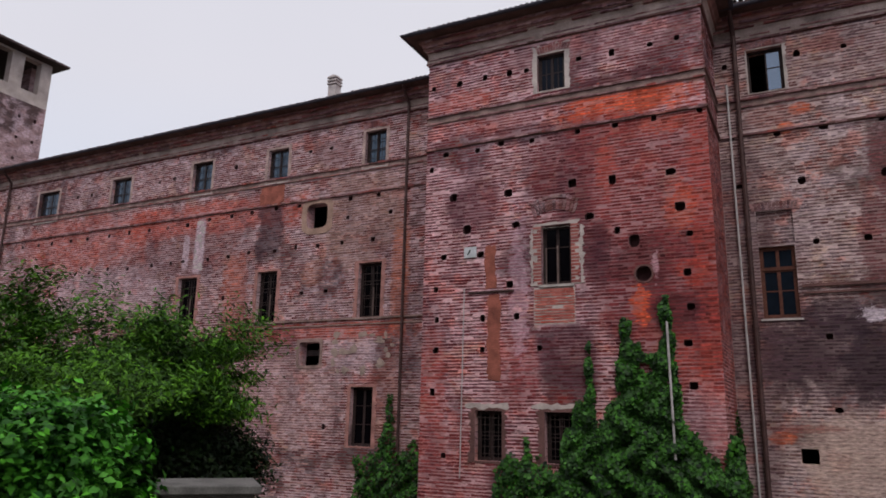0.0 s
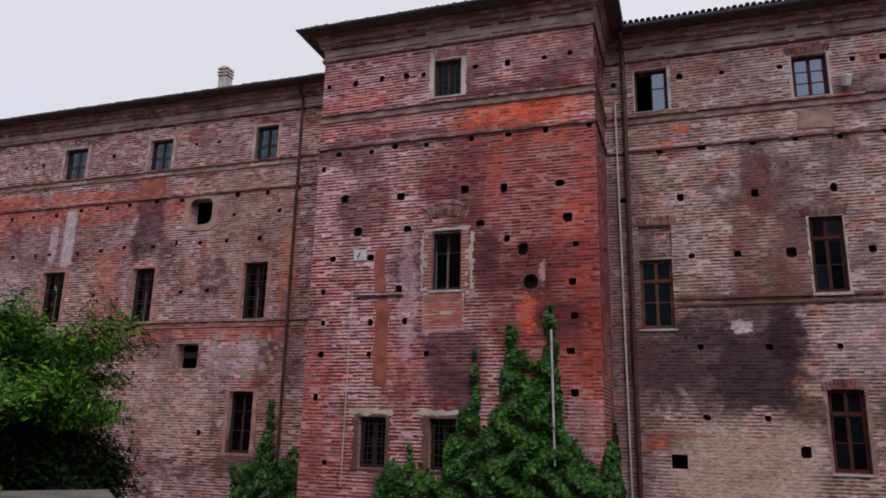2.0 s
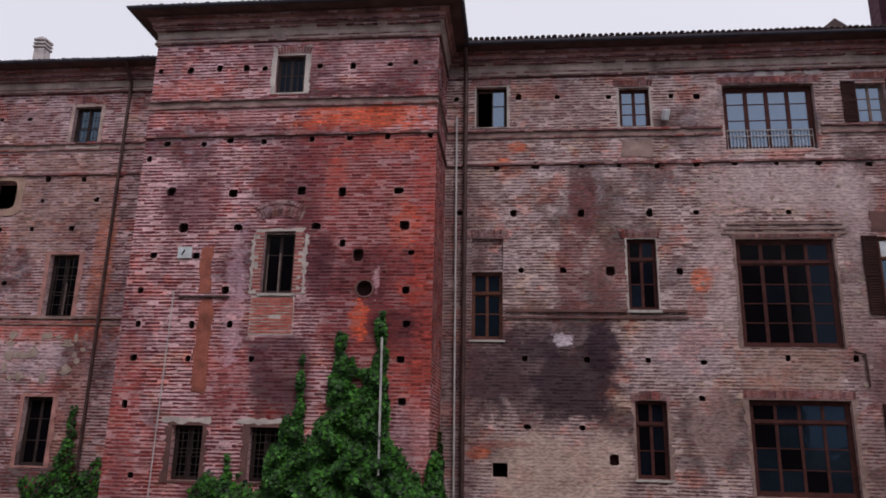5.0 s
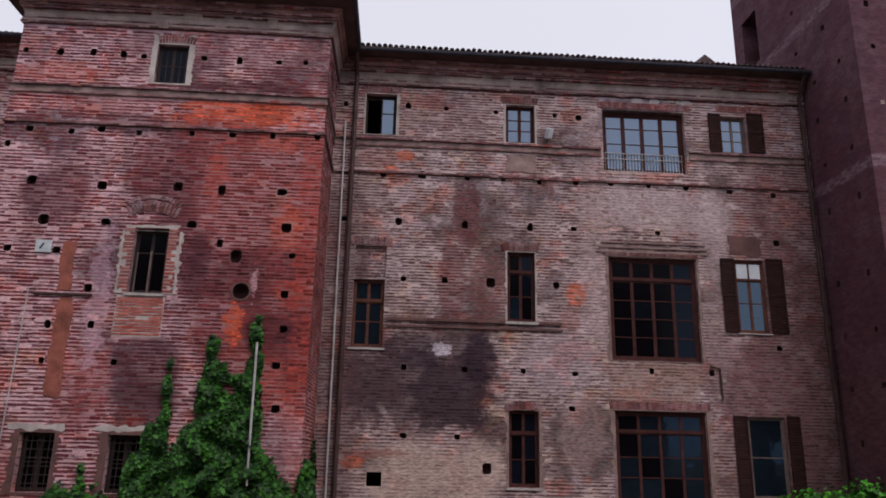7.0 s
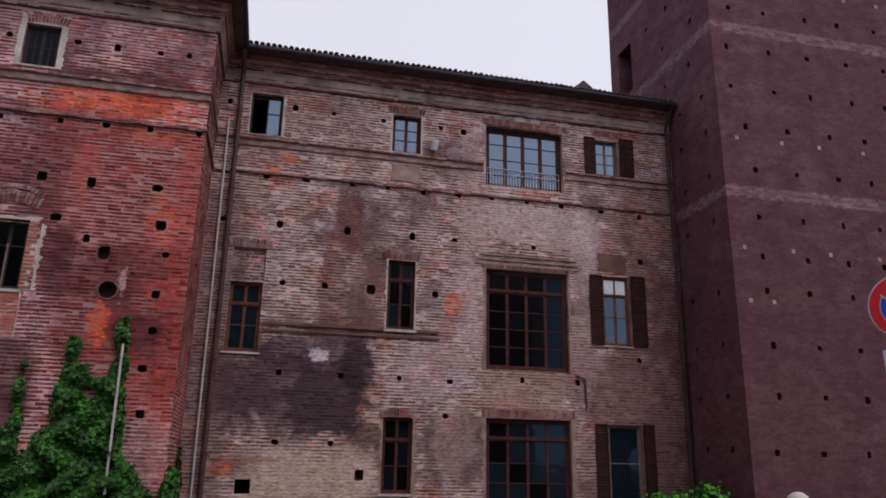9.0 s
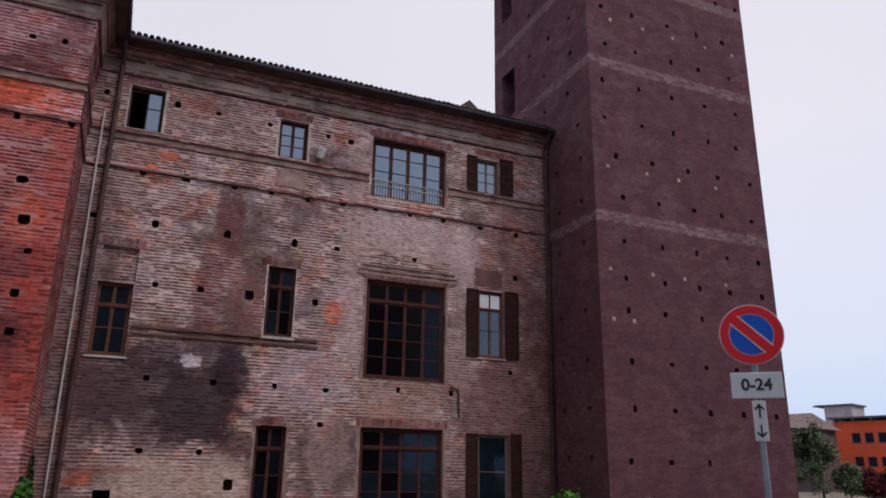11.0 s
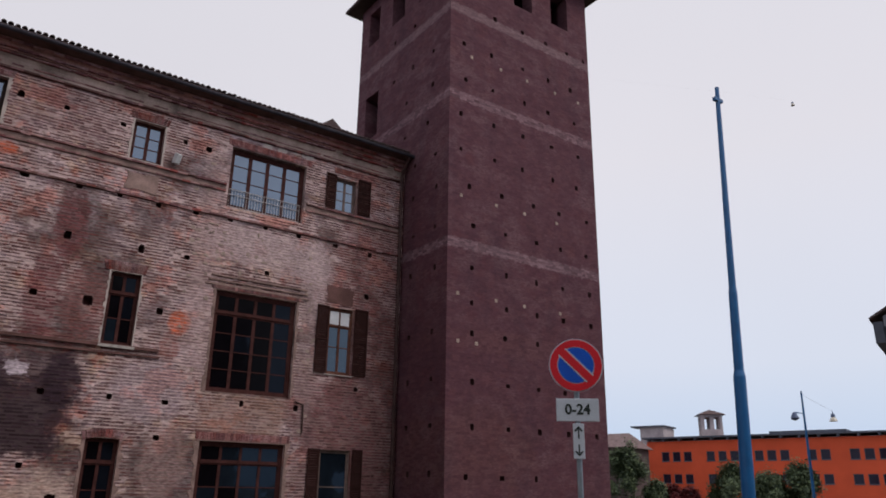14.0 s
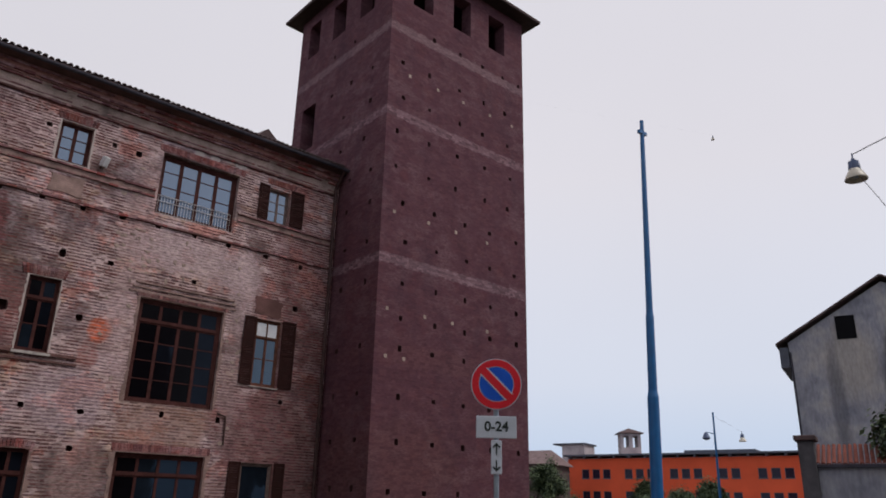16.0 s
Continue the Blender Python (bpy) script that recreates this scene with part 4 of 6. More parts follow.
HOLES_TS = [hole(u, z, 0.19, 0.21) for z, us in ((23.3, (26.3, 24.5)), (21.0, (22.83, 24.57, 26.28)), (19.25, (22.85, 25.04)), (17.4, (23.17, 25.07)), (15.6, (22.5, 24.1)), (14.03, (22.4, 24.2)), (12.2, (22.44, 24.1)), (10.4, (22.4, 24.2)), (7.7, (22.5, 24.2)),
            (5.8, (22.5, 24.2)), (4.0, (22.5, 24.2)), (2.2, (22.5, 24.0))) for u in us]
wall_t = wall("wall_tower_front", F_T, XT0, XT1, -3.0, TZ, 0.7, TOP_OPEN, HOLES_T, m_core_t, "tall plum-brown brick tower with rows of putlog holes")
wall_ts = wall("wall_tower_side", F_TS, YT0 + 0.7, YT1, -3.0, TZ, 0.7, SIDE_OPEN, HOLES_TS, m_core_t, "side of the plum-brown brick tower")
b = Build().box(XT1 - 0.7, XT1, YT0 + 0.7, YT1, -0.4, 24.5).box(XT0 + 0.7, XT1 - 0.7, YT1 - 0.7, YT1, -0.4, 24.5)
for k in range(4):
    b.box(XT1 - 0.7, XT1, YT0 + 0.7 + 2.1 * k, YT0 + 2.5 + 2.1 * k, 24.5, TZ)
    b.box(XT0 + 0.7 + 2.1 * k, XT0 + 2.5 + 2.1 * k, YT1 - 0.7, YT1, 24.5, TZ)
tagged(b.ob("wall_tower_back", m_core_t), "rear sides of the plum-brown brick tower", "wall", kind="structure")
tagged(Build().box(XT0 + 0.7, XT1 - 0.7, YT0 + 0.7, YT1 - 0.7, 23.9, 24.2).ob("floor_tower", m_dark), "dark floor of the tower loft", "floor", kind="structure")
brickwork(F_T, XT0, XT1, -2.8, TZ, TOP_OPEN + HOLES_T, wall_t, m_brick_t, 5, "plum-brown bricks laid in even courses", (17.4, 20.4, 4.6, 6.1), m_brick_t1, proud=(0.0004, 0.0012), joint=0.004, side=0.3, wear=0.2, tall=(0.97, 1.03))
brickwork(F_TS, YT0, YT1, -2.8, TZ, SIDE_OPEN + HOLES_TS, wall_ts, m_brick_t, 6, "plum-brown bricks laid in even courses", proud=(0.0004, 0.0012), joint=0.004, side=0.3, wear=0.2, tall=(0.97, 1.03))


def pyramid_roof(name, x0, x1, y0, y1, z, over, h, label):
    b = Build()
    x0, x1, y0, y1 = x0 - over, x1 + over, y0 - over, y1 + over
    c = ((x0 + x1) / 2, (y0 + y1) / 2, z + h)
    q = [(x0, y0, z), (x1, y0, z), (x1, y1, z), (x0, y1, z)]
    b.add(q + [(x, y, w - 0.14) for x, y, w in q] + [c], [(0, 1, 8), (1, 2, 8), (2, 3, 8), (3, 0, 8), (7, 6, 5, 4), (0, 4, 5, 1), (1, 5, 6, 2), (2, 6, 7, 3), (3, 7, 4, 0)])
    Build().box(x0 + 0.05, x1 - 0.05, y0 + 0.05, y1 - 0.05, z - 0.19, z - 0.142).ob("soffit_tower", m_wood_dark)["kind"] = "structure"
    return tagged(b.ob(name, m_tile), label, "roof", kind="structure")


pyramid_roof("roof_tower", XT0, XT1, YT0, YT1, TZ + 0.12, 0.75, 2.6, "pyramid roof of dark clay tiles on the tower")

# ================= windows =================
def strip_frame(b, face, r, w, d0, d1):
    """Four bars round the inside of the rectangle r."""
    a, c, e, f = r
    face.box(b, a, a + w, d0, d1, e, f)
    face.box(b, c - w, c, d0, d1, e, f)
    face.box(b, a + w, c - w, d0, d1, e, e + w)
    face.box(b, a + w, c - w, d0, d1, f - w, f)


WINDOWS = [0]


def window(face, r, label, wood, pane_mat, cols=2, rows=(0.33, 0.33, 0.34), leaves=2, depth=0.2, frame=0.07, bar=0.035, sill=None, missing=(), transom=None, post=0.05):
    """A wooden window set into its opening: frame, leaves with their panes, sill."""
    WINDOWS[0] += 1
    a, c, e, f = r
    w = empty("window_%d" % WINDOWS[0], face.at((a + c) / 2, depth, e))
    tagged(w, label, "window", kind="structure")
    inv = Matrix.Translation(-Vector(w.location))

    def give(b, name, mat, parent, lab=""):
        b.v = [inv @ Vector(p) for p in b.v] if parent is w else b.v
        return b.ob(name, mat, parent, lab)
    b = Build()
    strip_frame(b, face, r, frame, depth - 0.03, depth + 0.07)
    i0, i1, top = a + frame, c - frame, f - frame
    low = e + frame
    if transom:
        face.box(b, i0, i1, depth - 0.035, depth + 0.06, top - transom - 0.07, top - transom)
    give(b, "window_frame", wood, w)
    zones = [(low, top - transom - 0.07, rows, cols, leaves)] if transom else [(low, top, rows, cols, leaves)]
    if transom:
        zones.append((top - transom, top, (1.0,), cols, leaves))
    for z0, z1, rr, cc, lv in zones:
        span = (i1 - i0) / lv
        for n in range(lv):
            l0, l1 = i0 + n * span, i0 + (n + 1) * span
            if (n, z0 == low) in missing:
                continue
            b = Build()
            strip_frame(b, face, (l0, l1, z0, z1), post, depth, depth + 0.05)
            k = max(1, cc // lv)
            us = [l0 + post + (l1 - l0 - 2 * post) * i / k for i in range(k + 1)]
            zs = [z1 - post]
            for q in rr:
                zs.append(zs[-1] - q * (z1 - z0 - 2 * post) / sum(rr))
            for u in us[1:-1]:
                face.box(b, u - bar / 2, u + bar / 2, depth + 0.005, depth + 0.045, z0 + post, z1 - post)
            for z in zs[1:-1]:
                face.box(b, l0 + post, l1 - post, depth + 0.006, depth + 0.044, z - bar / 2, z + bar / 2)
            leaf = give(b, "casement", wood, w)
            for i in range(k):
                for j in range(len(rr)):
                    p = Build()
                    face.box(p, us[i], us[i + 1], depth + 0.022, depth + 0.028, zs[j + 1], zs[j])
                    p.v = [inv @ Vector(q) for q in p.v]
                    p.ob("pane", pane_mat(i + n * k, j) if callable(pane_mat) else pane_mat, leaf)
    if sill:
        b = Build()
        o, h, mat = sill
        p = [face.at(u, d, z) for u in (a - 0.08, c + 0.08) for d, z in ((-o, e - h), (-o, e - 0.03), (depth, e), (depth, e - h))]
        b.add(p, [(0, 1, 2, 3), (7, 6, 5, 4), (0, 4, 5, 1), (1, 5, 6, 2), (2, 6, 7, 3), (3, 7, 4, 0)])
        give(b, "window_sill", mat, w)
    return w


def shutter(w, face, u0, u1, z0, z1, swing=0.0):
    """A louvred shutter leaf folded open against the wall."""
    b = Build()
    d0, d1 = -0.075, -0.035
    inv = Matrix.Translation(-Vector(w.location))
    strip_frame(b, face, (u0, u1, z0, z1), 0.06, d0, d1)
    mid = (z0 + z1) / 2
    face.box(b, u0 + 0.06, u1 - 0.06, d0, d1, mid - 0.05, mid + 0.05)
    b.v = [inv @ Vector(p) for p in b.v]
    leaf = b.ob("shutter", m_shutter, w, "dark brown louvred shutter folded open")
    n = int((z1 - z0 - 0.12) / 0.085)
    for i in range(n):
        z = z0 + 0.06 + (i + 0.5) * (z1 - z0 - 0.12) / n
        if abs(z - mid) < 0.07:
            continue
        s = Build()
        p = [face.at(u, d, q) for u in (u0 + 0.06, u1 - 0.06) for d, q in ((-0.07, z - 0.035), (-0.062, z - 0.04), (-0.038, z + 0.035), (-0.046, z + 0.04))]
        s.add(p, [(0, 1, 2, 3), (7, 6, 5, 4), (0, 4, 5, 1), (1, 5, 6, 2), (2, 6, 7, 3), (3, 7, 4, 0)])
        s.v = [inv @ Vector(q) for q in s.v]
        s.ob("slat", m_shutter, leaf)


def grille(w, face, r, cols, rows, depth, rad=0.012):
    """Iron bars crossing in front of a window."""
    inv = Matrix.Translation(-Vector(w.location))
    a, c, e, f = r
    for i in range(1, cols + 1):
        u = a + (c - a) * i / (cols + 1)
        b = Build().tube(inv @ Vector(face.at(u, depth, e)), inv @ Vector(face.at(u, depth, f)), rad, n=6)
        b.ob("bar", m_iron, w)
    for i in range(1, rows + 1):
        z = e + (f - e) * i / (rows + 1)
        b = Build().tube(inv @ Vector(face.at(a, depth - 0.02, z)), inv @ Vector(face.at(c, depth - 0.02, z)), rad, n=6)
        b.ob("bar", m_iron, w)


def ragged_border(face, r, w, mat, parent, seed, wid=(1, 1, 1, 1), proud=0.022, jag=0.45, label=""):
    """A worn plaster border with an uneven outer edge round an opening: left, right, bottom and top widths."""
    rng = random.Random(seed)
    a, c, e, f = r
    wl, wr, wb, wt = (w * q for q in wid)
    inner, outer = [], []

    def go(p, q, off, n):
        for i in range(n):
            t = i / n
            inner.append((p[0] + (q[0] - p[0]) * t, p[1] + (q[1] - p[1]) * t))
            k = rng.uniform(1 - jag, 1 + jag * 0.6)
            o = (off[0] + (off[2] - off[0]) * t, off[1] + (off[3] - off[1]) * t)
            outer.append((inner[-1][0] + o[0] * k, inner[-1][1] + o[1] * k))
    go((a, e), (c, e), (-wl, -wb, wr, -wb), 12)
    go((c, e), (c, f), (wr, -wb, wr, wt), 24)
    go((c, f), (a, f), (wr, wt, -wl, wt), 12)
    go((a, f), (a, e), (-wl, wt, -wl, -wb), 24)
    n = len(inner)
    b = Build()
    for d in (-proud, 0.01):
        b.v += [face.at(u, d, z) for u, z in inner] + [face.at(u, d, z) for u, z in outer]
    for i in range(n):
        j = (i + 1) % n
        b.f += [(i, j, n + j, n + i), (n + i, n + j, 3 * n + j, 3 * n + i), (i, 2 * n + i, 2 * n + j, j)]
    o = b.ob("surround", mat, parent, label)
    return o


def patch_slab(name, face, u0, u1, z0, z1, mat, parent, seed, proud=0.024, jag=0.05, label=""):
    """A thin patch of render with a ragged outline."""
    rng = random.Random(seed)
    pts = []
    for (p, q) in (((u0, z0), (u1, z0)), ((u1, z0), (u1, z1)), ((u1, z1), (u0, z1)), ((u0, z1), (u0, z0))):
        n = max(3, int(math.dist(p, q) / 0.16))
        for i in range(n):
            t = i / n
            pts.append((p[0] + (q[0] - p[0]) * t + rng.uniform(-jag, jag), p[1] + (q[1] - p[1]) * t + rng.uniform(-jag, jag)))
    b = Build()
    b.prism(pts, lambda u, z, d: face.at(u, -proud if d == 0 else 0.01, z))
    return b.ob(name, mat, parent, label)


def voussoirs(face, u0, u1, z, h, mat, parent, n, rise=0.0, fan=0.5, proud=0.03):
    """A flat or slightly curved arch of bricks on end."""
    for i in range(n):
        t = (i + 0.5) / n
        u = u0 + (u1 - u0) * t
        tilt = (t - 0.5) * fan
        zz = z + rise * (1 - (2 * t - 1) ** 2)
        half = (u1 - u0) / n * 0.40
        b = Build()
        pts = [(u - half, zz), (u + half, zz), (u + half + tilt * h + half * 0.25, zz + h), (u - half + tilt * h - half * 0.25, zz + h)]
        b.prism(pts, lambda q, w, d: face.at(q, -proud if d == 0 else 0.01, w))
        b.ob("brick", mat, parent)


m_vous = brick_surface("arch_brick", DARK_TAN + TAN[1:3], [], LIME, 0.4, 3.0, per="object", dirt=0.2)
m_vous_red = brick_surface("arch_brick_red", [(0.21, 0.10, 0.085), (0.17, 0.075, 0.065), (0.25, 0.135, 0.115), (0.14, 0.07, 0.066)], [], LIME, 0.4, 5.0, per="object", dirt=0.2)

m_glass_dim = glass("dim_window_glass", 1.24, (0.004, 0.005, 0.008), tone=(0.6, 0.75, 1.0))
m_glass_blue = glass("blue_window_glass", 1.9, (0.012, 0.018, 0.03), tone=(0.6, 0.8, 1.0))
# right wing, attic
w = window(F_R, RW1, "attic window with one leaf open onto a dark room", m_wood_dark, m_glass_sky, 2, (0.42, 0.58), 2, missing={(0, True)})
w = window(F_R, RW2, "attic window with brown frame and six sky-reflecting panes", m_wood, m_glass_sky, 2, (0.33, 0.33, 0.34), 2, sill=(0.05, 0.07, m_stone), post=0.06)
w = window(F_R, BIG1, "wide attic window of brown wood with many small panes", m_wood, m_glass_sky, 4, (0.22, 0.30, 0.48), 4, depth=0.25, frame=0.13, post=0.075)
inv = Matrix.Translation(-Vector(w.location))
for i in range(26):
    u = BIG1[0] + 0.12 + i * (BIG1[1] - BIG1[0] - 0.24) / 25
    Build().tube(inv @ Vector(F_R.at(u, 0.2, 12.0)), inv @ Vector(F_R.at(u, 0.2, 12.78)), 0.010, n=5).ob("baluster", m_white_pipe, w)
for z in (12.05, 12.55, 12.78):
    Build().tube(inv @ Vector(F_R.at(BIG1[0] + 0.1, 0.2, z)), inv @ Vector(F_R.at(BIG1[1] - 0.1, 0.2, z)), 0.016, n=6).ob("rail", m_white_pipe, w)
w = window(F_R, SH1, "small attic window with open dark shutters", m_wood_grey, m_glass_sky, 2, (0.33, 0.33, 0.34), 2)
shutter(w, F_R, 12.68, 13.15, 12.93, 14.52)
shutter(w, F_R, 14.22, 14.85, 12.96, 14.60)
# right wing, middle floor
w = window(F_R, RM1, "tall window with transom and orange-brown leaves", m_wood_warm, m_glass, 2, (0.45, 0.55), 2, transom=0.66, sill=(0.06, 0.09, m_stone), depth=0.14)
w = window(F_R, RM2, "tall window with dark brown wood and dim panes", m_wood, lambda i, j: (m_glass_dark, m_glass, m_glass_dim)[(i * 2 + j) % 3], 2, (0.5, 0.5), 2, transom=0.62, sill=(0.12, 0.12, m_stone), depth=0.16)
w = window(F_R, BIG2, "huge dark wooden window of four bays in small panes", m_wood, lambda i, j: m_glass_dim if i == 3 or (i * 5 + j * 3) % 7 == 1 else m_glass_dark, 4, (0.25, 0.25, 0.25, 0.25), 4, depth=0.16, frame=0.12, transom=0.66, post=0.06)
w = window(F_R, SH2, "tall window with orange-brown leaves between open shutters", m_wood_warm, m_glass_blue, 2, (0.45, 0.55), 2, transom=0.62, depth=0.12, sill=(0.06, 0.06, m_stone))
inv = Matrix.Translation(-Vector(w.location))
m_card = plain("white_card", (0.62, 0.64, 0.68), 0.7, vary=0.15)
for u0, u1 in ((13.34, 13.74), (13.82, 14.22)):
    b = Build()
    F_R.box(b, u0, u1, 0.115, 0.119, 8.0, 8.54)
    b.v = [inv @ Vector(q) for q in b.v]
    b.ob("blind_card", m_card, w, "white card behind the upper pane")
shutter(w, F_R, 12.69, 13.20, 5.97, 8.70)
shutter(w, F_R, 14.40, 15.02, 5.97, 8.74)
# right wing, ground floor
w = window(F_R, RLOW, "tall ground-floor window with brown transom and leaves", m_wood, lambda i, j: m_glass_dim if (i + j) % 2 else m_glass_dark, 2, (0.5, 0.5), 2, transom=0.66, depth=0.16, sill=(0.06, 0.08, m_stone))
w = window(F_R, BIG3, "wide ground-floor window with bluish panes in brown wood", m_wood, lambda i, j: m_glass if (i * 3 + j) % 4 else m_glass_dark, 4, (0.36, 0.32, 0.32), 4, depth=0.18, frame=0.12, transom=0.55, post=0.05)
w = window(F_R, SH3, "ground-floor window with a grey leaf between open shutters", m_wood_grey, m_glass, 1, (0.5, 0.5), 1, depth=0.12)
shutter(w, F_R, 12.70, 13.18, 0.28, 3.06)
shutter(w, F_R, 14.60, 15.06, 0.26, 3.08)
# block
w = window(F_B, BA, "small attic window closed by dark boards", m_wood_dark, m_glass_dim, 4, (0.5, 0.5), 2, depth=0.16)
w = window(F_B, BM, "tall dark window with a broken pale leaf", m_wood_dark, m_glass_dark, 2, (0.35, 0.65), 2, depth=0.22, sill=(0.06, 0.09, m_stone))
Build().box(-0.025, 0.025, -0.06, -0.02, 0.05, 1.35).ob("broken_post", m_wood_grey, w)
Build().box(-0.42, -0.39, -0.06, -0.03, 0.05, 1.3).ob("broken_post", m_wood_grey, w)
for r in (BP1, BP2):
    w = window(F_B, r, "low dark window behind an iron grille", m_wood_dark, m_glass_dark, 2, (0.5, 0.5), 2, depth=0.28)
    grille(w, F_B, r, 5, 6, 0.1)
# left wing
for r in LA:
    w = window(F_L, r, "attic window with bluish panes and iron bars", m_wood_dark, m_glass_blue, 2, (0.5, 0.5), 2, depth=0.22, sill=(0.05, 0.07, m_stone))
    grille(w, F_L, r, 3, 3, 0.12, 0.014)
for r in LM:
    w = window(F_L, r, "tall window with dark panes behind iron bars", m_wood_dark, m_glass_dark, 2, (0.3, 0.35, 0.35), 2, depth=0.26, sill=(0.06, 0.08, m_stone))
    grille(w, F_L, r, 3, 4, 0.12, 0.014)
    Build().box(0.08, 0.13, -0.09, -0.05, 0.1, 1.35).ob("bleached_post", m_wood_grey, w)
w = window(F_L, LLOW, "tall ground-floor window with dark leaves", m_wood_dark, m_glass_dark, 2, (0.3, 0.35, 0.35), 2, depth=0.26)

# borders, arches and render patches
m_pink_pale = plain("faded_rosy_lime", (0.40, 0.285, 0.26), 0.95, vary=0.45, scale=2.5)
m_pink = plain("faded_pink_render", (0.36, 0.175, 0.155), 0.95, vary=0.45, scale=2.5)
for i, r in enumerate(LA):
    ragged_border(F_L, r, 0.16, m_pink_pale, wall_l, 10 + i, (1, 1, 0.6, 0.8), jag=0.3, label="pale lime border")
for i, r in enumerate(LM + [LLOW]):
    ragged_border(F_L, r, 0.16, m_pink, wall_l, 30 + i, (1.2, 1.2, 0.4, 0.7), jag=0.35, label="worn red render border")
ragged_border(F_B, BA, 0.19, m_plaster, wall_b, 51, (0.9, 1, 0.25, 1.9), jag=0.25, label="pale lime border")
ragged_border(F_B, BM, 0.30, m_plaster, wall_b, 52, (1.0, 1.1, 0.1, 0.35), proud=0.012, jag=0.4, label="pale mortar bed of the jamb")
m_jamb = brick_surface("jamb_brick", [(0.30, 0.115, 0.088), (0.25, 0.085, 0.066), (0.34, 0.145, 0.11), (0.24, 0.085, 0.072)], [], LIME, 0.1, 6.0, per="object", dirt=0.15)
rj = random.Random(8)
for k in range(int((BM[3] - BM[2]) / 0.113)):
    for s, u in ((-1, BM[0]), (1, BM[1])):
        wj = rj.choice((0.14, 0.30, 0.27))
        b = Build()
        F_B.box(b, min(u, u + s * wj), max(u, u + s * wj), -rj.uniform(0.018, 0.026), 0.01, BM[2] + 0.02 + k * 0.113, BM[2] + 0.10 + k * 0.113)
        b.ob("brick", m_jamb, wall_b)
ragged_border(F_B, (BM[0] - 0.30, BM[1] + 0.33, BM[2], BM[3] - 0.1), 0.10, m_plaster, wall_b, 53, (1, 1.2, 0.1, 0.1), jag=0.8, label="broken lime edge")
ragged_border(F_B, BP1, 0.16, m_cornice_red, wall_b, 54, (1.3, 1, 0.5, 1.0), label="plum render border")
ragged_border(F_B, BP2, 0.16, m_cornice_red, wall_b, 55, (1.6, 1, 0.5, 1.0), label="plum render border")
patch_slab("lintel_render", F_B, -9.95, -8.4, 1.98, 2.16, m_plaster, wall_b, 56, label="pale plaster lintel")
patch_slab("lintel_render", F_B, -7.55, -6.1, 2.0, 2.15, m_plaster, wall_b, 57, label="pale plaster lintel")
ragged_border(F_R, RM2, 0.07, m_plaster, wall_r, 58, (1, 1, 0.5, 0.3), jag=0.8, label="pale lime border")
ragged_border(F_R, RLOW, 0.09, m_cornice, wall_r, 59, (1.3, 1.6, 0.4, 0.8), jag=0.8, label="pale lime border")
ragged_border(F_R, RW1, 0.09, m_plaster, wall_r, 60, (0.6, 1.3, 0.3, 0.4), label="pale lime border")
ragged_border(F_R, RW2, 0.08, m_plaster, wall_r, 61, (1.1, 0.9, 0.3, 0.3), label="pale lime border")
ragged_border(F_R, BIG2, 0.16, m_cornice, wall_r, 62, (0.7, 0.7, 0.15, 1.5), proud=0.02, jag=0.7, label="smooth weathered render border")
ragged_border(F_R, BIG3, 0.20, m_cornice, wall_r, 63, (0.8, 0.8, 0.1, 0.6), proud=0.02, jag=0.7, label="smooth weathered render border")
for k, (z, h) in enumerate(((8.78, 0.07), (8.95, 0.06), (9.13, 0.06))):
    b = Build()
    F_R.box(b, BIG2[0] - 0.45 + 0.1 * k, BIG2[1] + 0.5 - 0.06 * k, -0.045 - 0.012 * k, 0.0, z, z + h)
    tagged(b.ob("trim_lintel", m_cornice), "worn plaster moulding over the huge window", "trim", kind="structure")
b = Build()
b.prism([(-7.47, 4.73), (-6.05, 4.73), (-6.05, 5.97), (-7.47, 5.97)], lambda u, z, d: F_B.at(u, -0.004 if d == 0 else 0.012, z))
panel = b.ob("brick_panel_bed", m_plaster, wall_b, "pale mortar of the filled panel")
brickwork(F_B, -7.45, -6.07, 4.75, 5.95, [], panel, brick_surface("brick_fresh_red", [(0.36, 0.125, 0.09), (0.32, 0.105, 0.075), (0.40, 0.155, 0.11)], [], LIME, 0.08, 9.0, dirt=0.15), 8, "even orange-red bricks filling a panel", proud=(0.012, 0.02), course=0.098, joint=0.022)
patch_slab("render_strip", F_B, -9.26, -8.86, 6.02, 7.58, m_terra, wall_b, 64, label="strip of terracotta render")
patch_slab("render_strip", F_B, -9.16, -8.70, 2.9, 5.86, m_terra, wall_b, 68, label="strip of terracotta render")
patch_slab("render_patch", F_L, -22.84, -21.36, 11.60, 12.5, m_terra, wall_l, 65, label="terracotta render patch below a window")
patch_slab("render_patch", F_R, 4.8, 5.9, 11.75, 12.4, m_cornice, wall_r, 66, label="brown render patch below a window")
patch_slab("render_patch", F_R, 13.1, 14.3, 8.85, 9.55, m_cornice_red, wall_r, 67, label="dark brown render patch")
# blocked window above the transom window
b = Build()
F_R.box(b, BLIND[0], BLIND[1], 0.10, 0.3, BLIND[2], BLIND[3])
blind = b.ob("blocked_opening", m_core_r, wall_r, "opening blocked with brown brick")
brickwork(Face((0, YR + 0.10), (1, 0), (0, 1)), BLIND[0], BLIND[1], BLIND[2], BLIND[3], [], blind, m_brick_r, 9, "brown bricks blocking an opening")
voussoirs(F_R, -0.75, 0.65, 8.72, 0.27, m_vous, wall_r, 13)
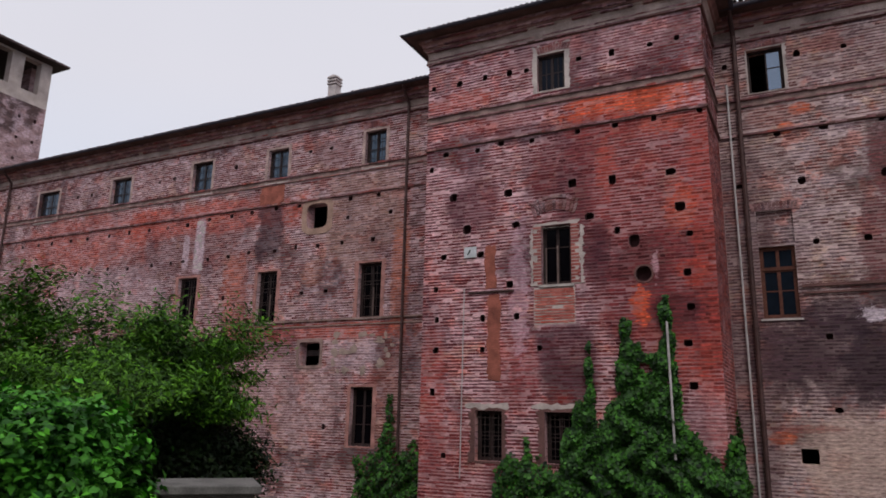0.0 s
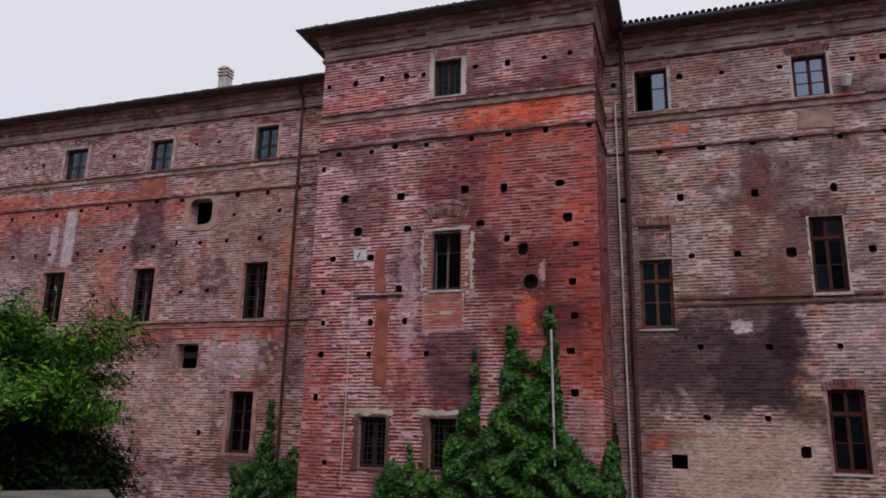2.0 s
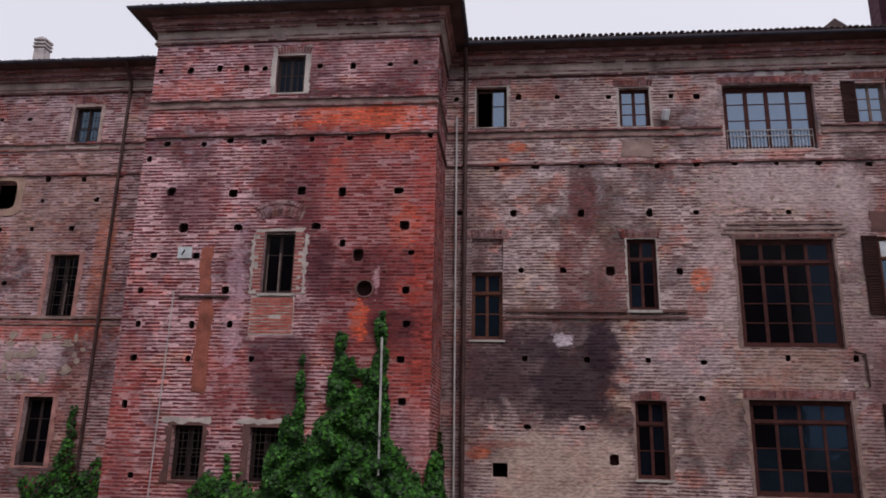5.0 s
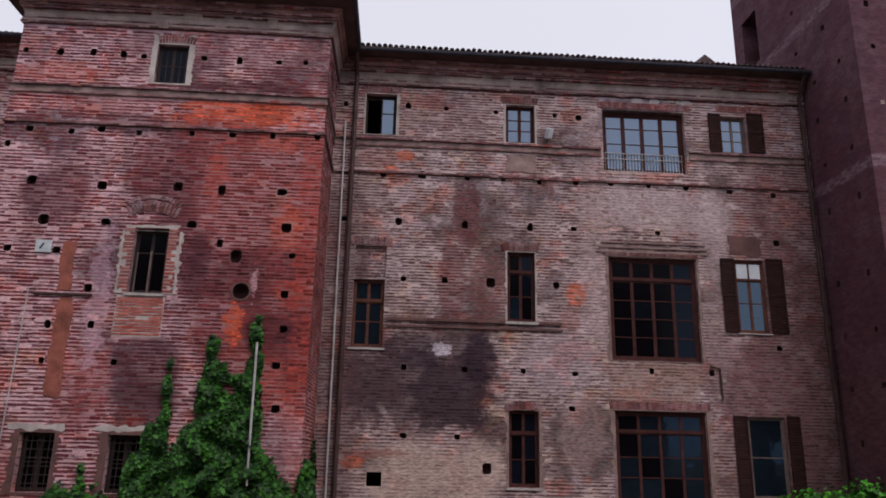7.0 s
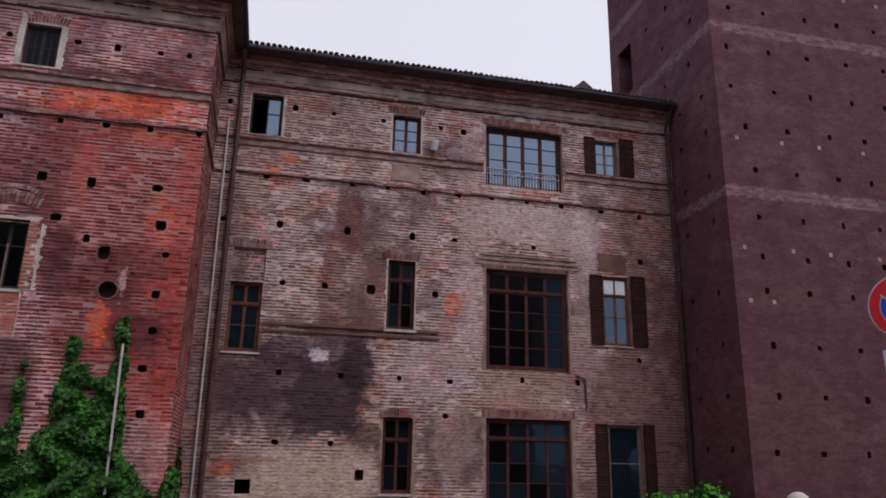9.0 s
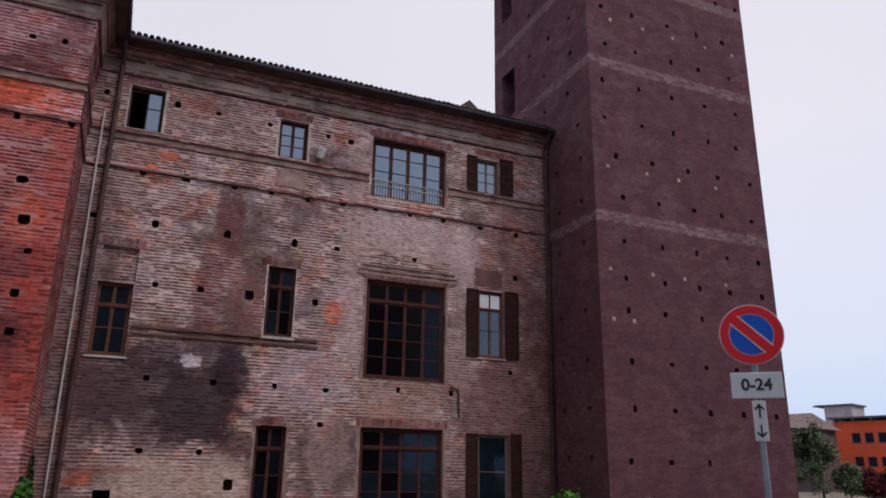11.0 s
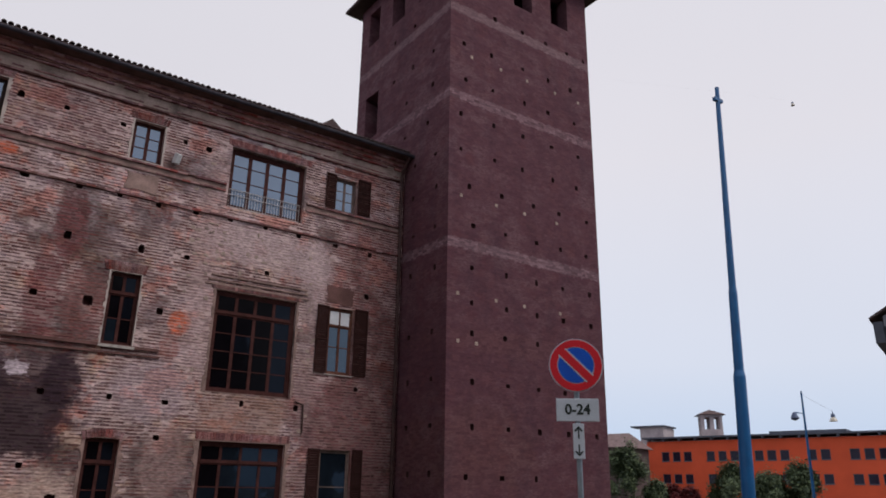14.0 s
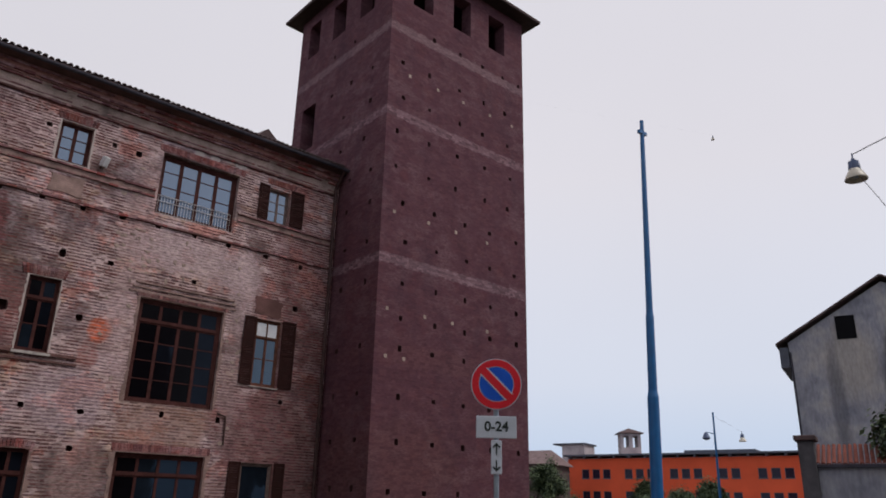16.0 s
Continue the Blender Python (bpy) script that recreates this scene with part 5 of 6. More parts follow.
voussoirs(F_R, 4.62, 5.95, 8.68, 0.34, m_vous, wall_r, 13)
voussoirs(F_R, -0.64, 0.78, 14.74, 0.28, m_vous, wall_r, 13)
voussoirs(F_R, 4.66, 6.0, 14.56, 0.26, m_vous, wall_r, 12)
voussoirs(F_R, 8.36, 11.95, 14.56, 0.26, m_vous_red, wall_r, 34, fan=0.25)
voussoirs(F_R, 13.07, 14.42, 14.62, 0.25, m_vous_red, wall_r, 12)
voussoirs(F_R, 8.37, 11.95, 8.66, 0.13, m_vous, wall_r, 34, fan=0.1, proud=0.04)
voussoirs(F_R, 8.4, 11.9, 3.18, 0.26, m_vous_red, wall_r, 34, fan=0.2)
voussoirs(F_R, 4.78, 5.98, 2.96, 0.26, m_vous, wall_r, 11, rise=0.14, proud=0.035)
voussoirs(F_B, -7.26, -6.1, 14.51, 0.27, m_vous_red, wall_b, 12, rise=0.05, proud=0.035)
voussoirs(F_B, -7.45, -6.0, 8.42, 0.34, m_vous, wall_b, 13, rise=0.22, fan=0.8)
voussoirs(F_B, -7.55, -5.9, 8.80, 0.13, m_vous, wall_b, 16, rise=0.26, fan=1.0)
voussoirs(F_L, -16.92, -15.6, 14.5, 0.3, m_vous_red, wall_l, 11, rise=0.12, proud=0.035)


def oval_ring(face, cu, cz, ru, rz, ru2, rz2, mat, parent, seed, label, p=0.72):
    """A plaster ring round an oval opening."""
    rng = random.Random(seed)
    n = 28
    b = Build()
    for d in (-0.03, 0.02):
        for k in range(2):
            for i in range(n):
                a = 2 * math.pi * i / n
                j = rng.uniform(0.96, 1.05)
                ca, sa = math.copysign(abs(math.cos(a)) ** p, math.cos(a)), math.copysign(abs(math.sin(a)) ** p, math.sin(a))
                b.v.append(face.at(cu + (ru if k == 0 else ru2 * j) * ca, d, cz + (rz if k == 0 else rz2 * j) * sa))
    for i in range(n):
        j = (i + 1) % n
        b.f += [(i, j, n + j, n + i), (n + i, n + j, 3 * n + j, 3 * n + i), (i, 2 * n + i, 2 * n + j, j)]
    return b.ob("oval_border", mat, parent, label)


m_tan_ring = plain("tan_plaster_ring", (0.36, 0.235, 0.185), 0.95, vary=0.35, scale=2.0)
oval_ring(F_L, -19.32, 10.70, 0.60, 0.60, 0.88, 0.86, m_tan_ring, wall_l, 3, "cream plaster ring round an oval recess", 0.5)
oval_ring(F_B, -3.81, 6.21, 0.25, 0.25, 0.31, 0.30, m_cornice_red, wall_b, 4, "rough rim of a round flue hole", 1.0)
oval_ring(F_L, -19.28, 4.33, 0.58, 0.52, 0.72, 0.66, m_cornice, wall_l, 5, "pale plaster rim round a niche", 0.22)
b = Build()
F_R.box(b, 0.6, 6.75, -0.09, 0.0, 6.02, 6.12)
F_R.box(b, 0.62, 6.8, -0.06, 0.0, 5.80, 5.87)
tagged(b.ob("string_course_sill", m_cornice_red), "broken double brick string course below a window", "string course", kind="structure")
b = Build()
F_L.box(b, -24.0, XB0, -0.07, 0.0, 5.76, 5.84)
F_L.box(b, -24.0, XB0, -0.045, 0.0, 5.52, 5.58)
tagged(b.ob("string_course_middle", m_cornice), "thin worn string course below the middle windows", "string course", kind="structure")

def flakes(face, u0, u1, z0, z1, n, size, mat, parent, seed, keep_off, label):
    """Remnants of plaster left on the bricks: ragged flakes, each a thin patch of its own."""
    rng = random.Random(seed)
    for _ in range(n):
        u, z = rng.uniform(u0, u1), rng.uniform(z0, z1)
        w, h = rng.uniform(*size), rng.uniform(*size) * 0.8
        if any(u + w > a - 0.05 and u - w < c + 0.05 and z + h > e - 0.05 and z - h < f + 0.05 for a, c, e, f in keep_off):
            continue
        k = rng.randint(9, 14)
        pts = [(u + w * math.cos(2 * math.pi * i / k) * rng.uniform(0.45, 1.1), z + h * math.sin(2 * math.pi * i / k) * rng.uniform(0.45, 1.1)) for i in range(k)]
        b = Build()
        pr = rng.uniform(0.016, 0.027)
        b.prism(pts, lambda q, y, d: face.at(q, -pr if d == 0 else 0.01, y))
        b.ob("plaster_flake", mat, parent, label)


m_flake = plain("peeling_cream_plaster", (0.33, 0.25, 0.215), 0.95, vary=0.4, scale=2.5)
m_flake_white = plain("peeling_lime_wash", (0.46, 0.40, 0.39), 0.95, vary=0.35, scale=3.0)
OFF_R = OPEN_R + HOLES_R + [BLIND]
flakes(F_R, 7.4, 12.4, 9.3, 11.2, 26, (0.05, 0.16), m_flake, wall_r, 81, OFF_R, "remnant of cream plaster")
flakes(F_R, 7.3, 8.2, 5.0, 13.8, 22, (0.05, 0.14), m_flake, wall_r, 83, OFF_R, "remnant of cream plaster")
flakes(F_R, 12.0, 12.6, 3.5, 9.0, 12, (0.05, 0.14), m_flake, wall_r, 84, OFF_R, "remnant of cream plaster")
flakes(F_R, 9.5, 12.0, 14.85, 15.0, 12, (0.08, 0.3), m_flake_white, wall_r, 85, OFF_R, "remnant of lime wash")
flakes(F_L, -26.85, -26.35, 8.7, 11.2, 20, (0.08, 0.2), m_flake_white, wall_l, 89, OPEN_L + HOLES_L, "white lime streak")
flakes(F_L, -18.0, -14.8, 3.4, 5.2, 20, (0.1, 0.35), m_flake, wall_l, 90, OPEN_L + HOLES_L, "remnant of cream plaster")
for z, us in ((20.45, (17.82, 19.55, 21.2, 23.05, 24.66)), (13.5, (17.28, 19.21, 20.86, 22.85)), (9.2, (17.14, 19.15, 20.73, 22.87)), (7.25, (17.17, 18.11))):
    for u in us:
        b = Build()
        F_T.box(b, u - 0.07, u + 0.07, -0.014, 0.01, z - 0.075, z + 0.075)
        b.ob("stone_plug", m_flake, wall_t, "pale stone plug in an old hole")

# ================= pipes and fittings on the walls =================
def downpipe(pts, r, mat, label, clamps=6, name="downpipe"):
    o = empty(name, pts[-1])
    inv = Matrix.Translation(-Vector(pts[-1]))
    Build().pipe([inv @ Vector(p) for p in pts], r, 10).ob("pipe", mat, o)
    a, b2 = Vector(pts[-2]), Vector(pts[-1])
    for i in range(clamps):
        c = inv @ a.lerp(b2, (i + 0.5) / clamps)
        Build().tube(c - Vector((0, 0, 0.03)), c + Vector((0, 0, 0.03)), r * 1.25, n=10).ob("clamp", mat, o)
        Build().box(c.x - 0.012, c.x + 0.012, c.y, c.y + 0.14, c.z - 0.012, c.z + 0.012).ob("bracket", mat, o)
    return tagged(o, label, "downpipe")


downpipe([(-0.92, YR - 0.72, 16.0), (-0.92, YR - 0.5, 15.7), (-0.90, YR - 0.16, 15.3), (-0.86, YR - 0.16, -2.8)], 0.085, m_pipe, "dark brown metal downpipe from the eave beside the block")
downpipe([(-14.52, YL - 0.72, 16.0), (-14.52, YL - 0.14, 15.4), (-14.49, YL - 0.14, -2.8)], 0.065, m_pipe, "thin dark metal downpipe on the long wing")
downpipe([(-43.0, YL - 0.72, 16.0), (-43.0, YL - 0.14, 15.4), (-42.7, YL - 0.14, -2.8)], 0.07, m_pipe, "thin dark metal downpipe at the far end of the wing")
downpipe([(16.38, YR - 0.72, 16.0), (16.38, YR - 0.15, 15.3), (16.42, YR - 0.15, -2.8)], 0.075, m_pipe, "dark metal downpipe in the corner beside the tower")
downpipe([(-1.24, YR - 0.12, 13.45), (-1.12, YR - 0.12, -2.8)], 0.035, m_white_pipe, "thin pale conduit running up the corner of the wing", 5, "conduit")
downpipe([(-3.12, YB - 0.35, 4.62), (-3.06, YB - 0.35, 0.6)], 0.035, m_white_pipe, "pale pipe rising out of the ivy", 2, "vent_pipe")
downpipe([(12.0, YR - 0.06, 4.75), (12.35, YR - 0.06, 4.65), (12.38, YR - 0.06, 3.6)], 0.03, m_pipe, "thin bent drain pipe between two windows", 1, "drain_pipe")
downpipe([(-10.05, YB - 0.04, 6.1), (-10.12, YB - 0.04, -0.3)], 0.018, m_white_pipe, "thin grey cable running down the red block", 3, "cable")
o = empty("iron_beam", (-9.04, YB, 5.94))
Build().soft_box(-0.85, 0.85, -0.07, 0.02, -0.035, 0.035, 0.012).ob("bar", m_pipe, o)
tagged(o, "rusty iron bar fixed across the render strip", "beam")
o = empty("floodlight", (6.40, YR - 0.02, 13.05))
Build().box(-0.03, 0.03, -0.16, 0.0, 0.0, 0.04).ob("bracket", m_white_pipe, o)
Build().soft_box(-0.11, 0.11, -0.12, 0.12, -0.20, 0.20, 0.03, pose(0, -0.2, 0.22, 25, 0, 20)).ob("housing", plain("white_enamel", (0.6, 0.6, 0.62), 0.4, vary=0.1), o)
tagged(o, "small white floodlight fixed to the wall", "floodlight")
m_pale = plain("faded_white_paint", (0.52, 0.54, 0.56), 0.6, vary=0.25)
m_ink = plain("dark_ink", (0.02, 0.03, 0.03), 0.6, vary=0.1)
o = empty("wall_plaque", (-9.84, YB - 0.03, 7.40))
Build().soft_box(-0.24, 0.24, -0.02, 0.02, -0.2, 0.2, 0.01).ob("plate", m_pale, o)
Build().box(-0.06, -0.01, -0.026, -0.02, -0.12, 0.08, pose(0, 0, 0, 0, 30, 0)).ob("mark", m_ink, o)
tagged(o, "small faded white plaque on the red block", "plaque")
b = Build()
for x0, x1, y0, y1 in ((-0.24, 0.24, -0.24, 0.24),):
    b.soft_box(x0, x1, y0, y1, 0.0, 1.22, 0.02)
o = empty("chimney", (-20.05, 27.0, 16.9))
b.ob("stack", m_flake_white, o)
for k in range(3):
    Build().soft_box(-0.29, 0.29, -0.29, 0.29, 1.24 + 0.17 * k, 1.34 + 0.17 * k, 0.02).ob("collar", m_flake_white, o)
    Build().box(-0.2, 0.2, -0.2, 0.2, 1.22 + 0.17 * k, 1.24 + 0.17 * k + (0.07 if k == 2 else 0.0)).ob("neck", m_tile, o)
Build().box(-0.2, 0.2, -0.2, 0.2, 1.34, 1.41).box(-0.2, 0.2, -0.2, 0.2, 1.51, 1.58).ob("flue", m_tile, o)
Build().add([(-0.27, -0.27, 1.68), (0.27, -0.27, 1.68), (0.27, 0.27, 1.68), (-0.27, 0.27, 1.68), (0, -0.2, 1.80), (0, 0.2, 1.80)],
            [(0, 1, 4), (1, 2, 5, 4), (2, 3, 5), (3, 0, 4, 5), (3, 2, 1, 0)]).ob("cap", m_flake_white, o)
tagged(o, "pale grey square chimney with a banded top", "chimney")
b = Build()
b.add([(12.3, 26.0, 16.75), (14.5, 26.0, 16.75), (14.5, 29.5, 17.7), (12.3, 29.5, 17.7), (13.26, 26.0, 17.75), (13.26, 29.5, 18.2)], [(0, 1, 4), (1, 2, 5, 4), (3, 0, 4, 5), (2, 3, 5), (0, 3, 2, 1)])
tagged(b.ob("roof_hatch", m_tile), "small tiled hatch on the wing roof", "roof", kind="structure")

# ================= the other castle tower, far along the wing =================
LX0, LX1, LY0, LY1 = -58.35, -49.25, 22.1, 30.6
F_LT = Face((LX1, 0), (0, 1), (-1, 0))
F_LF = Face((0, LY0), (1, 0), (0, 1))
m_stucco = plain("stained_pale_stucco", (0.44, 0.365, 0.335), 0.95, vary=0.35, scale=0.9)
m_ltow = brick_surface("grey_tower_brick", TAN, [], LIME, 0.7, 31.0, mortar=(0.30, 0.225, 0.20), dirt=0.3, rust=0.15)
LOPEN = [(23.9, 25.2, 24.5, 27.0), (26.2, 27.5, 24.5, 27.0), (28.45, 29.75, 24.5, 27.0)]
HL = [hole(u, z, 0.22, 0.22) for z in (22.4, 20.8, 19.2, 17.6) for u in (23.5, 25.3, 27.1, 28.7, 29.9)]
wall("wall_far_tower_side", F_LT, LY0 + 0.6, LY1, -0.4, 23.6, 0.6, [], HL, m_ltow, "grey-brown brick side of the far tower")
wall("wall_far_tower_loft", F_LT, LY0 + 0.6, LY1, 23.6, 27.2, 0.6, LOPEN, [], m_stucco, "pale stucco loft storey of the far tower")
wall("wall_far_tower_front", F_LF, LX0, LX1, -0.4, 27.2, 0.6, [(-57.4, -56.1, 24.4, 26.5), (-54.6, -53.3, 24.4, 26.5), (-51.8, -50.5, 24.4, 26.5)], [], m_ltow, "front of the far tower")
b = Build().box(LX0, LX0 + 0.6, LY0 + 0.6, LY1, -0.4, 24.4).box(LX0, LX1 - 0.6, LY1 - 0.6, LY1, -0.4, 24.4).box(LX0 + 0.6, LX0 + 2.2, LY1 - 0.6, LY1, 24.4, 27.2).box(LX0 + 4.2, LX1 - 1.6, LY1 - 0.6, LY1, 24.4, 27.2)
tagged(b.ob("wall_far_tower_back", m_ltow), "rear of the far tower", "wall", kind="structure")
pyramid_roof("roof_far_tower", LX0, LX1, LY0, LY1, 27.35, 0.85, 2.6, "dark tiled pyramid roof on the far tower")

# ================= plants =================
def leaf_surface(name, dark, light, rough=0.6):
    g = Graph(name, rough, 0.0, 0.25)
    rnd_i = g.n.new("ShaderNodeNewGeometry").outputs["Random Per Island"]
    c = g.ramp(rnd_i, [(0.0, dark), (0.6, tuple((a + q) / 2 for a, q in zip(dark, light))), (1.0, light)])
    c = g.gain(c, g.span(g.noise(2.4, 3), 0.3, 0.7, 0.5, 1.5, False))
    g.done(c)
    g.bsdf.inputs["Transmission Weight"].default_value = 0.0
    g.bsdf.inputs["Subsurface Weight"].default_value = 0.0
    return g.mat


def leaf_mesh(name, centre, normal, size, mat, rng, slim=0.5, droop=None):
    """Pointed leaves, folded a little along the middle, facing along normal."""
    n = len(centre)
    normal = normal / np.linalg.norm(normal, axis=1, keepdims=True)
    t = rng.normal(size=(n, 3))
    if droop is not None:
        t = t * 0.6 + droop
    t -= (t * normal).sum(1, keepdims=True) * normal
    t /= np.linalg.norm(t, axis=1, keepdims=True) + 1e-9
    s = np.cross(normal, t)
    L = size * rng.uniform(0.7, 1.3, (n, 1))
    v = np.stack([centre - t * L * 0.5, centre + s * L * slim * 0.5 + normal * L * 0.10 - t * L * 0.05, centre + t * L * 0.5 - normal * L * 0.08, centre - s * L * slim * 0.5 + normal * L * 0.10 - t * L * 0.05], 1)
    f = np.arange(n * 4).reshape(n, 4)
    return raw_mesh(name, v.reshape(-1, 3), f, mat)


m_ivy = leaf_surface("ivy_leaf", (0.003, 0.013, 0.004), (0.042, 0.15, 0.012))
m_leaf = leaf_surface("feathery_leaf", (0.006, 0.032, 0.003), (0.105, 0.28, 0.012))
m_leaf2 = leaf_surface("broad_leaf", (0.008, 0.055, 0.006), (0.085, 0.34, 0.02))
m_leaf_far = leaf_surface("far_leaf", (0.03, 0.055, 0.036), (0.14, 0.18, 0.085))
m_leaf_red = leaf_surface("red_leaf", (0.05, 0.008, 0.012), (0.20, 0.03, 0.035))
# greens taken near black: the shade below the tree is in this colour
m_under_shade = leaf_surface("undergrowth_shade_leaf", (0.004, 0.010, 0.004), (0.018, 0.042, 0.008))
m_bark = plain("dark_bark", (0.045, 0.032, 0.026), 0.95, vary=0.5, scale=4.0, fine=25, height=0.02)


def ivy(label, face, spires, u0, u1, count, thick, seed, parent_at):
    """Ivy climbing a wall: the height at u is the highest of spires (u, z, width)."""
    rng = np.random.default_rng(seed)
    o = empty("ivy", face.at(*parent_at))
    inv = np.array(o.location)
    top = lambda u: np.max([z * np.exp(-(np.abs(u - c) / w) ** 2.2) for c, z, w in spires], axis=0)
    u = rng.uniform(u0, u1, count * 4)
    z = rng.uniform(-1.6, max(q[1] for q in spires), count * 4)
    clump = np.sin(u * 5.1 + np.sin(z * 3.7) * 1.3) * np.sin(z * 4.3 + np.cos(u * 2.9)) * 0.35
    tt = top(u) * (1 + 0.5 * clump * np.clip(top(u) / 3, 0, 1)) + 0.35 * clump + rng.normal(0, 0.10, len(u))
    ok = (z < tt) & ((clump > -0.27) | (z < tt * 0.6) | (rng.random(len(u)) < 0.35))
    u, z, tt, clump = u[ok][:count], z[ok][:count], tt[ok][:count], clump[ok][:count]
    d = -(0.03 + thick * np.clip(1 - z / np.maximum(tt, 0.3), 0, 1) * (0.6 + 1.5 * clump) * rng.uniform(0.55, 1.0, len(u)) + rng.uniform(0, 0.1, len(u)))
    c = face.many(u, d, z) - inv
    nrm = np.c_[np.tile(-face.i, (len(u), 1)), np.full(len(u), 0.5)] + rng.normal(0, 0.45, (len(u), 3))
    me = leaf_mesh("leaves", c, nrm, 0.15, m_ivy, rng, 0.85)
    lv = new("leaves", me)
    lv.parent = o
    for cu, cz, w in spires:
        b = Build()
        p = [Vector(face.at(cu + 0.12 * math.sin(k * 1.7 + cu), -0.03, -2.8 + (cz + 2.6) * k / 6)) - Vector(o.location) for k in range(7)]
        for k in range(6):
            b.tube(p[k], p[k + 1], 0.035 - 0.005 * k, 0.03 - 0.005 * k, 6)
        b.ob("stem", m_bark, o)
    return tagged(o, label, "ivy")


ivy("dense dark-green ivy climbing the red brick block", F_B, [(-5.62, 3.95, 0.2), (-4.45, 4.45, 0.45), (-3.2, 5.45, 0.36), (-3.9, 3.6, 1.1), (-4.1, 2.9, 1.45), (-3.8, 2.3, 1.55), (-6.0, 2.3, 0.3), (-6.35, 1.5, 0.2), (-2.55, 1.2, 0.3), (-1.45, 1.1, 0.3)], -6.9, -1.2, 20000, 0.8, 5, (-3.9, 0.0, -2.8))
ivy("narrow ivy shoots beside a low window", F_B, [(-7.75, 1.15, 0.16), (-8.2, 0.5, 0.4), (-7.2, 0.2, 0.4)], -8.8, -6.8, 1500, 0.3, 6, (-7.8, 0.0, -2.8))
ivy("ivy tuft climbing at the foot of a downpipe", F_L, [(-14.95, 2.6, 0.26), (-15.3, 0.7, 0.25), (-13.9, 0.8, 0.3), (-14.4, 0.3, 0.8)], -16.4, -13.0, 2200, 0.5, 7, (-14.8, 0.0, -2.8))
ivy("dark ivy strip on the inner corner of the block", F_BS, [(24.2, 2.1, 0.35), (23.4, 0.9, 0.7)], 22.4, 24.9, 1500, 0.25, 8, (24.0, 0.0, -2.8))


def grow_branch(b, rng, p, d, length, r, level, tips, spread, droop):
    """One limb in four bent pieces with its side branches; collects the twig ends."""
    for k in range(4):
        q = p + d * (length / 4)
        b.tube(p, q, r * (1 - 0.18 * k), r * (1 - 0.18 * (k + 1)), 7 if level < 2 else 5, False)
        if level < 3 and k >= 1:
            for _ in range(2 if level else 3):
                side = Vector((rng.gauss(0, 1), rng.gauss(0, 1), rng.gauss(0.25, 0.5))).normalized()
                grow_branch(b, rng, q, (d * 0.55 + side * spread).normalized(), length * rng.uniform(0.5, 0.68), r * 0.5, level + 1, tips, spread, droop)
        if level >= 2:
            tips.append((q, d.copy()))
        p = q
        d = (d + Vector((rng.gauss(0, 0.13), rng.gauss(0, 0.13), rng.gauss(0, 0.1) - droop * level))).normalized()


def grouped(o, group):
    """Mark a thing as one of several alike."""
    return tagged(o, o["label"], o["category"], group)


def narrow(p, height, peak):
    """Draw a crown's upper part in towards the trunk."""
    k = 1 + 0.35 * peak - peak * min(max(p[2] / height, 0.0), 1.1)
    return (p[0] * k, p[1] * k, p[2])


def tree(label, at, height, stems, leaf_mat, leaf, per_tip, cloud, seed, spread=0.8, droop=0.03, slim=0.4, lean=0.35, name="tree", squash=1.0, hang=0.0, bare=0.0, peak=0.0):
    rng = random.Random(seed)
    nr = np.random.default_rng(seed)
    o = empty(name, at)
    tips = []
    for s in range(stems):
        a = 2 * math.pi * s / stems + rng.uniform(-0.4, 0.4)
        d = Vector((math.cos(a) * lean, math.sin(a) * lean, 1)).normalized()
        b = Build()
        grow_branch(b, rng, Vector((math.cos(a) * 0.12, math.sin(a) * 0.12, 0)), d, height * rng.uniform(0.5, 0.62), height * 0.018, 0, tips, spread, droop)
        b.v = [narrow(p, height, peak) for p in b.v]
        b.ob("trunk" if stems == 1 else "stem", m_bark, o)
    c = np.array([narrow(t[0], height, peak) for t in tips])
    cen = np.repeat(c[c[:, 2] > bare * height], per_tip, 0)
    off = nr.normal(0, cloud, cen.shape) * (1, 1, squash)
    out = cen - np.array([0, 0, height * 0.55])
    nrm = out / (np.linalg.norm(out, axis=1, keepdims=True) + 1e-6) * 0.6 + (0, 0, 0.7) + nr.normal(0, 0.5, cen.shape)
    dr = np.tile(np.array([0, 0, -hang]), (len(cen), 1)) if hang else None
    ob = new("crown", leaf_mesh("crown", cen + off, nrm, leaf, leaf_mat, nr, slim, dr))
    ob.parent = o
    return tagged(o, label, "tree" if name == "tree" else "shrub")


grouped(tree("bushy feathery green tree with several dark stems", (-10.93, 8.56, -0.4), 4.0, 5, m_leaf, 0.125, 24, 0.21, 11, 0.95, 0.02, 0.28, 0.5, squash=0.45, bare=0.48), "trees by the gate pier")
grouped(tree("bushy feathery green tree with several dark stems", (-13.04, 6.53, -0.4), 2.2, 4, m_leaf, 0.125, 22, 0.20, 12, 0.95, 0.02, 0.28, 0.5, squash=0.5, bare=0.3), "trees by the gate pier")
# two shrubs added to fill the deep shade below the tree
grouped(tree("undergrowth shrub added below the tree, leaves darkened as its shade", (-10.0, 9.56, -0.4), 1.9, 6, m_under_shade, 0.14, 4, 0.2, 16, 0.95, 0.02, 0.35, 0.5, "shrub", squash=0.7), "undergrowth below the tree")
grouped(tree("undergrowth shrub added below the tree, leaves darkened as its shade", (-10.93, 7.95, -0.4), 2.1, 6, m_under_shade, 0.14, 4, 0.2, 17, 0.95, 0.02, 0.35, 0.5, "shrub", squash=0.7), "undergrowth below the tree")
